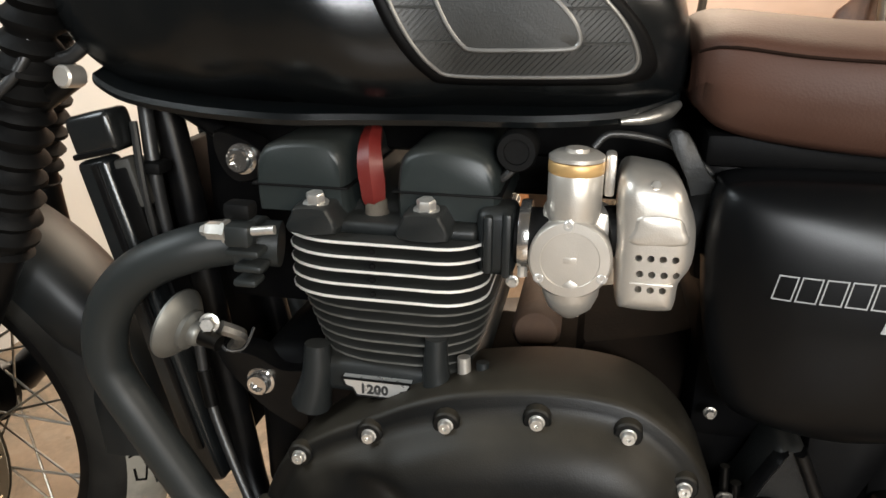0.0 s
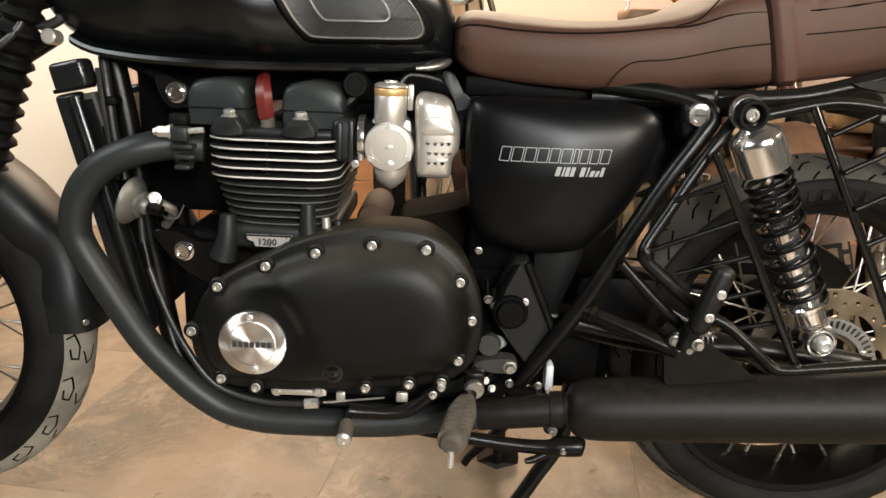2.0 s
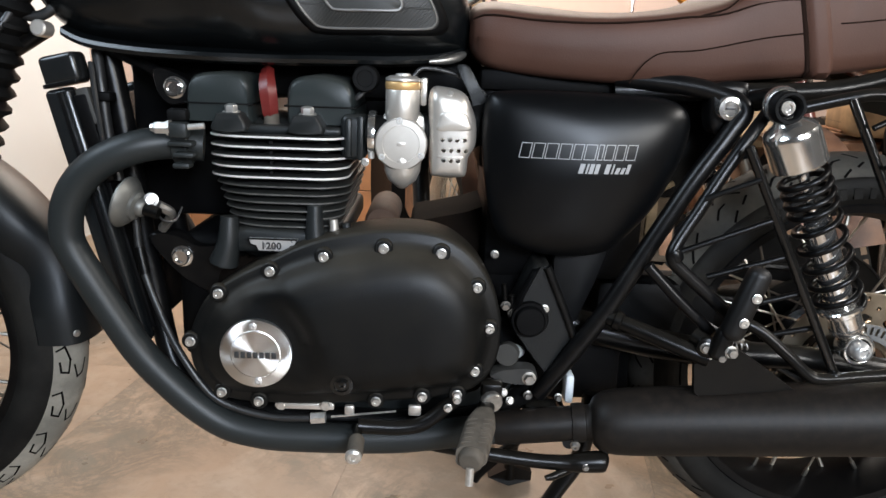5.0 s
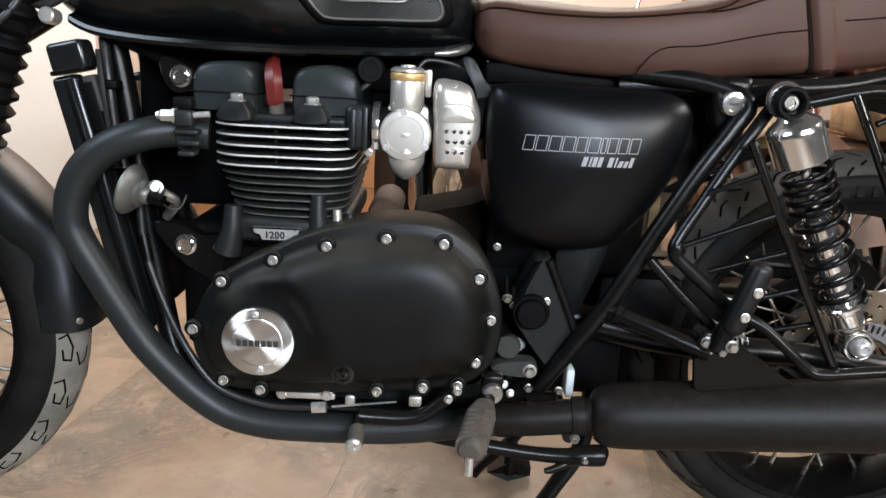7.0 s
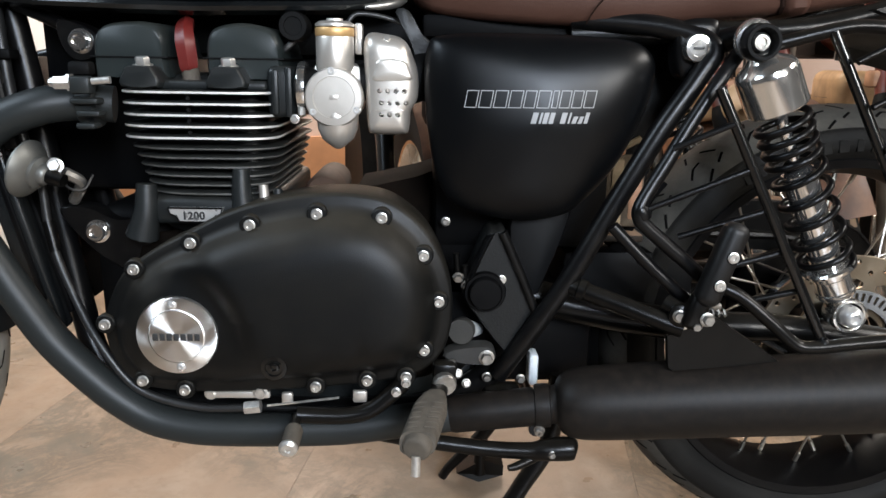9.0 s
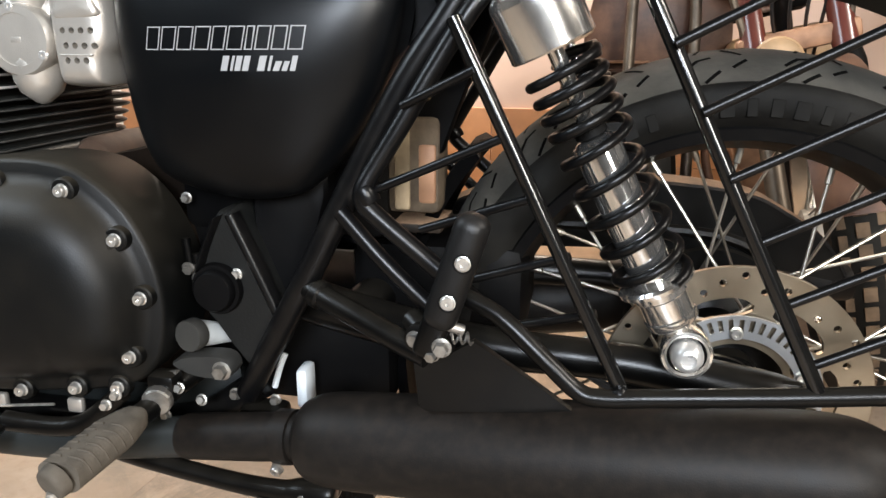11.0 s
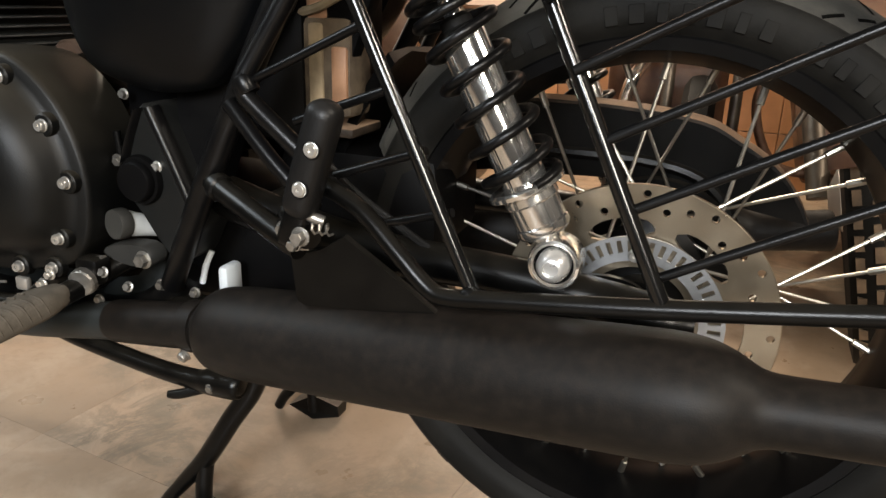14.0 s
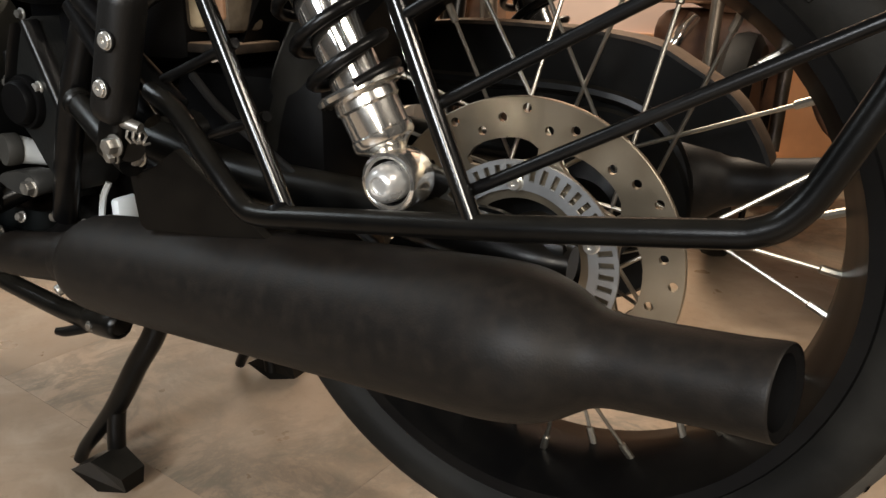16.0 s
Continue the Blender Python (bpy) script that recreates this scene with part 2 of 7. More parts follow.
ORANGE = mat("orange_lens", (0.75, 0.16, 0.02), 0.18, coat=0.5, vary=0.12, vary_scale=60)
AMBER = mat("amber_lens", (0.62, 0.24, 0.03), 0.22, coat=0.5, vary=0.12, vary_scale=60)
LENS = mat("headlamp_lens", (0.62, 0.62, 0.58), 0.12, 0.3, coat=0.6, vary=0.15, vary_scale=30)
CREAM = mat("cream_paint", (0.66, 0.52, 0.34), 0.35, coat=0.3, vary=0.06)
STARTER = mat("brown_dusty_starter_casing", (0.050, 0.026, 0.014), 0.8, vary=0.4, vary_scale=20, bump=0.3, bump_scale=80)
RUSTY = mat("brown_engine_grime", (0.29, 0.15, 0.08), 0.6, vary=0.4, vary_scale=20, bump=0.4, bump_scale=80)
MAROON = mat("maroon_paint", (0.10, 0.022, 0.014), 0.3, coat=0.4, vary=0.1)
CABLE = mat("cable_sheath", (0.012, 0.012, 0.012), 0.4, vary=0.2)


def wall_material(name, colour):
    return mat(name, colour, 0.85, bump=0.25, bump_scale=40, vary=0.05, vary_scale=2.5, dust=0.10, dust_colour=tuple(c * 0.8 for c in colour), dust_scale=5)


WALL = wall_material("cream_wall_paint", (0.66, 0.485, 0.395))
WALLWHITE = wall_material("white_wall_paint", (0.64, 0.665, 0.67))
# ceiling and walls out of view, darkened to keep reflections low
CEIL = wall_material("unseen_ceiling_dark_grey", (0.10, 0.094, 0.085))
WALLDIM = wall_material("unseen_wall_dark_grey", (0.055, 0.052, 0.047))
DADO = mat("terracotta_wall_tile", (0.50, 0.245, 0.115), 0.5, bump=0.1, bump_scale=60, vary=0.18, vary_scale=7, object_vary=0.12)


def marble():
    """Warm beige marble: soft clouds, clusters of greenish grey veins and fine specks; each tile has its own figure."""
    m = bpy.data.materials.new("beige_marble_tile")
    m.use_nodes = True
    n, l = m.node_tree.nodes, m.node_tree.links
    b = n["Principled BSDF"]
    geo = n.new("ShaderNodeNewGeometry")
    oi = n.new("ShaderNodeObjectInfo")
    jit = n.new("ShaderNodeVectorMath")
    jit.operation = "SCALE"
    jit.inputs[0].default_value = (5.1, 7.7, 0)
    l.new(oi.outputs["Random"], jit.inputs["Scale"])
    sh = n.new("ShaderNodeVectorMath")
    l.new(geo.outputs["Position"], sh.inputs[0])
    l.new(jit.outputs[0], sh.inputs[1])

    def noise(scale, detail, distortion=0.0, rough=0.5):
        t = n.new("ShaderNodeTexNoise")
        t.inputs["Scale"].default_value, t.inputs["Detail"].default_value = scale, detail
        t.inputs["Distortion"].default_value, t.inputs["Roughness"].default_value = distortion, rough
        l.new(sh.outputs[0], t.inputs["Vector"])
        return t.outputs["Fac"]

    def remap(value, f0, f1, t0, t1):
        r = n.new("ShaderNodeMapRange")
        for k, v in (("From Min", f0), ("From Max", f1), ("To Min", t0), ("To Max", t1)):
            r.inputs[k].default_value = v
        l.new(value, r.inputs["Value"])
        return r.outputs[0]

    def math2(op, a, c):
        k = n.new("ShaderNodeMath")
        k.operation = op
        for q, v in zip(k.inputs, (a, c)):
            if isinstance(v, float):
                q.default_value = v
            else:
                l.new(v, q)
        return k.outputs[0]

    def mix(fac, a, c):
        x = n.new("ShaderNodeMix")
        x.data_type = "RGBA"
        l.new(fac, x.inputs["Factor"])
        for q, v in ((x.inputs["A"], a), (x.inputs["B"], c)):
            if isinstance(v, tuple):
                q.default_value = (*v, 1)
            else:
                l.new(v, q)
        return x.outputs["Result"]

    colour = mix(remap(noise(2.2, 6, 0.6), 0.36, 0.62, 0.0, 1.0), (0.375, 0.272, 0.190), (0.255, 0.186, 0.127))
    colour = mix(remap(noise(8.0, 8, 0.8, 0.6), 0.48, 0.68, 0.0, 0.65), colour, (0.400, 0.315, 0.235))
    # veins: the zero crossings of a warped noise, broken up, and only inside clusters
    cluster = remap(noise(1.9, 4, 0.4), 0.45, 0.60, 0.0, 1.0)
    ridge = math2("ABSOLUTE", math2("SUBTRACT", noise(6.0, 10, 1.2, 0.72), 0.5), 0.0)
    vein = math2("MULTIPLY", remap(ridge, 0.0, 0.075, 0.70, 0.0), cluster)
    colour = mix(vein, colour, (0.125, 0.108, 0.082))
    smoke = math2("MULTIPLY", remap(noise(14.0, 9, 0.9, 0.7), 0.45, 0.64, 0.0, 0.75), cluster)
    colour = mix(smoke, colour, (0.150, 0.132, 0.100))
    colour = mix(remap(noise(60.0, 6, 0.0, 0.7), 0.52, 0.72, 0.0, 0.40), colour, (0.20, 0.15, 0.105))
    l.new(colour, b.inputs["Base Color"])
    l.new(remap(noise(16.0, 8), 0.3, 0.7, 0.26, 0.50), b.inputs["Roughness"])
    return m


MARBLE = marble()
GROUT = mat("grey_grout", (0.26, 0.19, 0.13), 0.9, bump=0.2, bump_scale=150, vary=0.2)


def leather():
    m = mat("brown_leather", (0.057, 0.0255, 0.0165), 0.58, bump=0.0, vary=0.16, vary_scale=9, dust=0.05, dust_colour=(0.14, 0.10, 0.08), spec=0.30)
    n, l = m.node_tree.nodes, m.node_tree.links
    b = n["Principled BSDF"]
    tc = n.new("ShaderNodeTexCoord")
    v = n.new("ShaderNodeTexVoronoi")
    v.inputs["Scale"].default_value = 480
    l.new(tc.outputs["Object"], v.inputs["Vector"])
    w = n.new("ShaderNodeTexNoise")
    w.inputs["Scale"].default_value, w.inputs["Detail"].default_value = 28, 4
    l.new(tc.outputs["Object"], w.inputs["Vector"])
    a = n.new("ShaderNodeMath")
    a.operation = "MULTIPLY_ADD"
    a.inputs[1].default_value = 2.0
    l.new(w.outputs["Fac"], a.inputs[0])
    l.new(v.outputs["Distance"], a.inputs[2])
    bp = n.new("ShaderNodeBump")
    bp.inputs["Strength"].default_value, bp.inputs["Distance"].default_value = 0.12, 0.0012
    l.new(a.outputs[0], bp.inputs["Height"])
    l.new(bp.outputs[0], b.inputs["Normal"])
    return m


LEATHER = leather()
SEAM = mat("dark_seam_and_strap_shadow", (0.014, 0.008, 0.006), 0.9, vary=0.1, spec=0.03)
PALEDUST = mat("pale_dried_dust", (0.20, 0.155, 0.10), 0.85, bump=0.4, bump_scale=120, vary=0.5, vary_scale=30, spec=0.1)


# ---- mesh helpers ----
from mathutils.bvhtree import BVHTree


def part(name, bm, material, parent=None, label="", smooth=True, angle=40):
    me = bpy.data.meshes.new(name)
    bmesh.ops.recalc_face_normals(bm, faces=bm.faces)
    if smooth:
        for f in bm.faces:
            f.smooth = True
        for e in bm.edges:
            if len(e.link_faces) == 2 and e.calc_face_angle(0) > radians(angle):
                e.smooth = False
    bm.to_mesh(me)
    bm.free()
    me.materials.append(material)
    ob = new(name, me)
    if parent is not None:
        ob.parent = parent
    if label:
        tagged(ob, label)
    return ob


def spline(pts, per=8, closed=False):
    """Catmull-Rom through tuples of any length."""
    p = [np.array(q, float) for q in pts]
    n = len(p)
    out = []
    for i in range(n if closed else n - 1):
        if closed:
            a, b, c, d = p[i - 1], p[i], p[(i + 1) % n], p[(i + 2) % n]
        else:
            b, c = p[i], p[i + 1]
            a = p[i - 1] if i else 2 * b - c
            d = p[i + 2] if i + 2 < n else 2 * c - b
        for k in range(per):
            t = k / per
            out.append(0.5 * (2 * b + (c - a) * t + (2 * a - 5 * b + 4 * c - d) * t * t + (3 * b - a - 3 * c + d) * t ** 3))
    if not closed:
        out.append(p[-1])
    return out


def rings(bm, loops, cap0=True, cap1=True):
    """Skin between closed loops of equal counts."""
    vs = [[bm.verts.new(tuple(float(c) for c in v)) for v in loop] for loop in loops]
    for a, b in zip(vs, vs[1:]):
        m = len(a)
        for i in range(m):
            bm.faces.new((a[i], a[(i + 1) % m], b[(i + 1) % m], b[i]))
    if cap0:
        bm.faces.new(vs[0][::-1])
    if cap1:
        bm.faces.new(vs[-1])
    return bm


def tube(pts, radius, segs=12, per=6, cap=True, bm=None, straight=False):
    """A round bar along points (x, y, z) or (x, y, z, r)."""
    bm = bm or bmesh.new()
    pts = [tuple(p) + ((radius,) if len(p) == 3 else ()) for p in pts]
    path = [np.array(p, float) for p in pts] if straight or len(pts) < 3 else spline(pts, per)
    up = None
    loops = []
    for i, p in enumerate(path):
        a, b = path[max(i - 1, 0)][:3], path[min(i + 1, len(path) - 1)][:3]
        t = (b - a) / (np.linalg.norm(b - a) + 1e-12)
        if up is None:
            up = np.cross(t, (0.3, 1, 0.2)) if abs(t[1]) < 0.9 else np.cross(t, (1, 0, 0))
        up = up - t * (up @ t)
        up /= np.linalg.norm(up)
        side = np.cross(t, up)
        loops.append([p[:3] + p[3] * (math.cos(2 * math.pi * k / segs) * up + math.sin(2 * math.pi * k / segs) * side) for k in range(segs)])
    return rings(bm, loops, cap, cap)


def lathe(profile, m=None, segs=24, bm=None, cap=True):
    """Turn (radius, height) rows about z; m places it."""
    bm = bm or bmesh.new()
    m = m or Matrix()
    loops = [[m @ Vector((r * math.cos(2 * math.pi * k / segs), r * math.sin(2 * math.pi * k / segs), h)) for k in range(segs)] for r, h in profile]
    return rings(bm, loops, cap, cap)


def toward(p, d):
    """A pose at p whose z axis points along d."""
    return Matrix.Translation(p) @ Vector(d).to_track_quat("Z", "Y").to_matrix().to_4x4()


NEAR = (0, -1, 0)


def box(cx, cy, cz, sx, sy, sz, bevel=0.002, m=None, bm=None, segs=2):
    own = bmesh.new()
    bmesh.ops.create_cube(own, size=1)
    bmesh.ops.scale(own, vec=(sx, sy, sz), verts=own.verts)
    if bevel:
        bmesh.ops.bevel(own, geom=own.edges[:], offset=bevel, segments=segs, profile=0.5, affect="EDGES")
    bmesh.ops.translate(own, vec=(cx, cy, cz), verts=own.verts)
    if m:
        bmesh.ops.transform(own, matrix=m, verts=own.verts)
    if bm is None:
        return own
    me = bpy.data.meshes.new("joined")
    own.to_mesh(me)
    own.free()
    bm.from_mesh(me)
    bpy.data.meshes.remove(me)
    return bm


def slab(outline, layers, spine=None, per=5, smooth=True, relief=None, welded=False):
    """A body over a closed (x, z) outline. layers: (y, share) where share draws the outline in to its spine."""
    loop = spline(outline, per, True) if smooth else [np.array(p, float) for p in outline]
    if spine is None:
        c = sum(loop) / len(loop)
        spine = (c, c)
    a, b = np.array(spine[0], float), np.array(spine[1], float)
    ab = b - a
    feet = [a + ab * min(1, max(0, (p - a) @ ab / max(ab @ ab, 1e-12))) for p in loop]
    loops = []
    for y, s in layers:
        loops.append([(q[0], y + (relief(q[0], q[1], s) if relief else 0), q[1]) for p, f in zip(loop, feet) for q in [p + (f - p) * s]])
    bm = rings(bmesh.new(), loops, True, not welded)
    if welded:
        bmesh.ops.remove_doubles(bm, verts=bm.verts, dist=1e-5)
    return bm


def hex_bolt(p, d, r=0.006, h=0.005, washer=True):
    m = toward(p, d)
    bm = bmesh.new()
    if washer:
        lathe([(r * 1.35, 0), (r * 1.35, 0.0012), (r * 1.2, 0.0016)], m, 16, bm)
    lathe([(r, 0.001), (r, h * 0.85), (r * 0.88, h)], m, 6, bm)
    return bm


def cap_bolt(p, d, r=0.006, h=0.006):
    """A socket-head bolt."""
    m = toward(p, d)
    bm = lathe([(r * 1.2, 0), (r * 1.2, 0.001), (r, 0.0014), (r, h * 0.8), (r * 0.86, h), (r * 0.36, h), (r * 0.32, h * 0.6)], m, 16)
    return bm


def skin_of(ob):
    """A function that gives the near side's y of a mesh at (x, z)."""
    me = ob.data
    tree = BVHTree.FromPolygons([v.co for v in me.vertices], [p.vertices for p in me.polygons])

    def at(x, z, off=0.0):
        hit = tree.ray_cast(Vector((x, -1.0, z)), Vector((0, 1, 0)))
        return (hit[0].y if hit[0] else -0.19) - off
    return at


def thing(name, label, category, group="", p=(0, 0, 0)):
    ob = new(name)
    ob.location = p
    return tagged(ob, label, category, group)


def text_mesh(body, size, m, depth=0.0004, shear=0.0, spacing=1.0, offset=0.0):
    cu = bpy.data.curves.new("lettering", "FONT")
    cu.body, cu.size, cu.extrude, cu.shear, cu.space_character, cu.offset = body, size, depth, shear, spacing, offset
    cu.resolution_u = 4
    ob = new("lettering_tmp", cu)
    me = bpy.data.meshes.new_from_object(ob.evaluated_get(bpy.context.evaluated_depsgraph_get()))
    bpy.data.objects.remove(ob)
    me.transform(m)
    bm = bmesh.new()
    bm.from_mesh(me)
    bpy.data.meshes.remove(me)
    return bm


def side_frame(x, y, z, tilt=0.0, slope=0.0):
    """Lettering upright on a side that faces -y; tilt in degrees in that plane."""
    return Matrix.Translation((x, y, z)) @ Euler((radians(90 + slope), 0, 0)).to_matrix().to_4x4() @ Euler((0, 0, radians(tilt))).to_matrix().to_4x4()


def cut(target, cutter):
    """target minus cutter, both consumed."""
    obs = []
    for bm in (target, cutter):
        bmesh.ops.recalc_face_normals(bm, faces=bm.faces)
        me = bpy.data.meshes.new("work")
        bm.to_mesh(me)
        bm.free()
        obs.append(new("work", me))
    mod = obs[0].modifiers.new("cut", "BOOLEAN")
    mod.operation, mod.object, mod.solver = "DIFFERENCE", obs[1], "EXACT"
    me = bpy.data.meshes.new_from_object(obs[0].evaluated_get(bpy.context.evaluated_depsgraph_get()))
    for ob in obs:
        old = ob.data
        bpy.data.objects.remove(ob)
        bpy.data.meshes.remove(old)
    bm = bmesh.new()
    bm.from_mesh(me)
    bpy.data.meshes.remove(me)
    return bm


def shared(name, me, m, parent, label=""):
    ob = new(name, me)
    ob.parent = parent
    ob.matrix_local = m
    if label:
        tagged(ob, label)
    return ob


# ---- the room ----
FLOOR = -0.01
X0, X1, Y0, Y1, H = -1.4, 2.8, -3.0, 2.1, 2.7
floor = part("floor", box((X0 + X1) / 2, (Y0 + Y1) / 2, FLOOR - 0.06, X1 - X0, Y1 - Y0, 0.112, 0), GROUT, None, smooth=False)
tagged(floor, "beige marble tiled garage floor with grey joints", "floor", kind="structure")
ceiling = part("ceiling", box((X0 + X1) / 2, (Y0 + Y1) / 2, H + 0.05, X1 - X0 + 0.2, Y1 - Y0 + 0.2, 0.1, 0), CEIL, None, smooth=False)
tagged(ceiling, "unseen garage ceiling, darkened to reflect less light", "ceiling", kind="structure")
wall_n = wall = part("wall_north", box((X0 + X1) / 2, Y1 + 0.05, H / 2 - 0.03, X1 - X0, 0.1, H + 0.06, 0), WALL, None, smooth=False)
tagged(wall, "cream painted plaster wall behind the parked motorcycles", "wall", kind="structure")
wall = part("wall_west", box(X0 - 0.05, (Y1 + 0.1) / 2, H / 2 - 0.03, 0.1, Y1 + 0.1, H + 0.06, 0), WALLWHITE, None, smooth=False)
tagged(wall, "white painted plaster wall of the garage", "wall", kind="structure")
# this half of the west wall is unseen and darkened against bounce light
WY0, WY1, WZ0, WZ1 = -1.20, -0.30, 1.45, 2.35
bm = bmesh.new()
box(X0 - 0.05, (Y0 - 0.1 + WY0) / 2, H / 2 - 0.03, 0.1, WY0 - Y0 + 0.1, H + 0.06, 0, bm=bm)
box(X0 - 0.05, WY1 / 2, H / 2 - 0.03, 0.1, -WY1, H + 0.06, 0, bm=bm)
box(X0 - 0.05, (WY0 + WY1) / 2, (WZ0 - 0.06) / 2, 0.1, WY1 - WY0, WZ0 + 0.06, 0, bm=bm)
box(X0 - 0.05, (WY0 + WY1) / 2, (WZ1 + H) / 2, 0.1, WY1 - WY0, H - WZ1, 0, bm=bm)
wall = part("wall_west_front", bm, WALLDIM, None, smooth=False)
tagged(wall, "unseen front part of the west wall, darkened to reflect less light, with a window opening", "wall", kind="structure")
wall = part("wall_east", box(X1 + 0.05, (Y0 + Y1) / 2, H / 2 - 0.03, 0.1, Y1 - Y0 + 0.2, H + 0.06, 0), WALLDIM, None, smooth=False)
tagged(wall, "unseen far end wall, darkened to reflect less light", "wall", kind="structure")
# the second opening is added for its lamp
WZ0, WZ1, openings = 1.08, 1.98, ((0.30, 1.20), (1.70, 2.60))
bm = bmesh.new()
for a0, a1 in zip((X0, openings[0][1], openings[1][1]), (openings[0][0], openings[1][0], X1)):
    box((a0 + a1) / 2, Y0 - 0.05, H / 2 - 0.03, a1 - a0, 0.1, H + 0.06, 0, bm=bm)
for a0, a1 in openings:
    box((a0 + a1) / 2, Y0 - 0.05, (WZ0 - 0.06) / 2, a1 - a0, 0.1, WZ0 + 0.06, 0, bm=bm)
    box((a0 + a1) / 2, Y0 - 0.05, (WZ1 + H) / 2, a1 - a0, 0.1, H - WZ1, 0, bm=bm)
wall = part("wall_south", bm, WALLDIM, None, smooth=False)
tagged(wall, "unseen south wall, darkened to reflect less light, with two assumed window openings", "wall", kind="structure")


# ---- the motorcycle ----
bike = thing("motorcycle", "satin black retro twin-cylinder motorcycle with brown seat, on its centre stand", "motorcycle")
RX, RZ = 0.706, 0.344      # rear axle
FX, FZ = -0.815, 0.325    # front axle


def wheel(name, x, z, tyre_r, rim_r, half, n_spokes, tread_mat, drop, label, edge=0.95):
    """A spoked wheel; its parts lie about its own axle."""
    w = new(name)
    w.parent, w.location = bike, (x, 0, z)
    tagged(w, label)
    turn = Euler((radians(90), 0, 0)).to_matrix().to_4x4()
    side = [(rim_r + 0.004, half * 0.80), (rim_r + 0.012, half * 0.88), (rim_r + 0.018, half * 0.96), (rim_r + 0.028, half),
            (tyre_r - drop - 0.006, half * 0.985)]
    side += [(tyre_r - drop * a ** 2.3, half * 0.955 * a) for a in (1, 1 - (1 - edge) * 0.35, 1 - (1 - edge) * 0.7, edge)]
    bm = bmesh.new()
    lathe(side, turn, 96, bm, cap=False)
    lathe([(r, -y) for r, y in side], turn, 96, bm, cap=False)
    tyre = part("tyre", bm, TYRE, w, "black rubber tyre with dusty sidewalls")

    def crown(a, lift=0.0):
        """Radius and width at a share a of the tread's half width."""
        return tyre_r - drop * abs(a) ** 2.3 + lift, half * 0.955 * a + (lift * a if abs(a) > 0.5 else 0)

    def on_crown(ang, a, lift=0.0004):
        r, y = crown(a, lift)
        return Vector((r * math.sin(ang), y, r * math.cos(ang)))

    shares = tuple(edge * a for a in (1, 0.93, 0.85, 0.75, 0.6, 0.4, 0.2, 0))
    part("tread", lathe([crown(a) for a in shares + tuple(-a for a in shares[-2::-1])], turn, 96, cap=False), tread_mat, tyre, "dusty grey tyre tread")
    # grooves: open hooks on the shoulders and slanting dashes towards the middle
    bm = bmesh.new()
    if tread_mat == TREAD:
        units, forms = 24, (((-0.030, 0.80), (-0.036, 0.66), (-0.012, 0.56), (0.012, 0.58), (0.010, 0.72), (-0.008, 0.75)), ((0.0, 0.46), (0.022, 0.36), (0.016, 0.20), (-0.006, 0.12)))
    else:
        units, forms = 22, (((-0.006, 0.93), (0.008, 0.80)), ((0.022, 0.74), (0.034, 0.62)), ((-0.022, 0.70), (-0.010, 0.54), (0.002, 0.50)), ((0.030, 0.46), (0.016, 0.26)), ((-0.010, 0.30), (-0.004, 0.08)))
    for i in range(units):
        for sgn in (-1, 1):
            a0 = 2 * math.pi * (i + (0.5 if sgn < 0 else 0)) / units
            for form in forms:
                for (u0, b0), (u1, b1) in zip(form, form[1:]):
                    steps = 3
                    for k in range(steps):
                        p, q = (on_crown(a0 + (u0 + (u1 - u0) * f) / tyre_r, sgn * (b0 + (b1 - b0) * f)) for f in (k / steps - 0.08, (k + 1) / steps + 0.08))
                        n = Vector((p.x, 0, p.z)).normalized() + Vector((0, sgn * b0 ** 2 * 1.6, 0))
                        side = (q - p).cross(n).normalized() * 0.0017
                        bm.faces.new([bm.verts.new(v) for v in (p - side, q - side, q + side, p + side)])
    # flat black ribbons on the tread paint in the grooves' shade
    tagged(part("tread_groove_shade", bm, RECESSBLACK, tyre, smooth=False), kind="stuff")
    bm = bmesh.new()
    for sgn in (-1, 1):
        for i in range(15):
            ang = radians(-34 + i * 4.6 + (5 if i > 3 else 0) + (5 if i > 10 else 0))
            m = Euler((0, ang, 0)).to_matrix().to_4x4() @ Matrix.Translation((0, sgn * half * 0.988, (rim_r + tyre_r - drop) / 2 + 0.004))
            box(0, 0, 0, 0.0095 + 0.002 * (i * 7 % 3), 0.0030, 0.0165, 0.0005, m=m, bm=bm, segs=1)
    tagged(part("sidewall_marking", bm, TYRE, tyre, "raised moulded bars on the sidewall"), kind="stuff")
    rim = [(rim_r + 0.010, -half * 0.80), (rim_r + 0.012, -half * 0.84), (rim_r + 0.008, -half * 0.88), (rim_r - 0.003, -half * 0.86), (rim_r - 0.006, -half * 0.74),
           (rim_r - 0.010, -half * 0.50), (rim_r - 0.017, -half * 0.22), (rim_r - 0.017, half * 0.22), (rim_r - 0.010, half * 0.50), (rim_r - 0.006, half * 0.74),
           (rim_r - 0.003, half * 0.86), (rim_r + 0.008, half * 0.88), (rim_r + 0.012, half * 0.84), (rim_r + 0.010, half * 0.80)]
    part("rim", lathe(rim, turn, 96, cap=False), RIM, w, "black wire-spoke rim")
    hub = [(0.012, -0.085), (0.030, -0.085), (0.030, -0.062), (0.056, -0.058), (0.056, -0.046), (0.036, -0.040), (0.034, 0.040), (0.056, 0.046), (0.056, 0.058), (0.030, 0.062), (0.030, 0.085), (0.012, 0.085)]
    part("hub", lathe(hub, turn, 36), SATINMETAL, w, "black wheel hub")
    # one spoke with its nipple, along z from the hub flange
    me = None
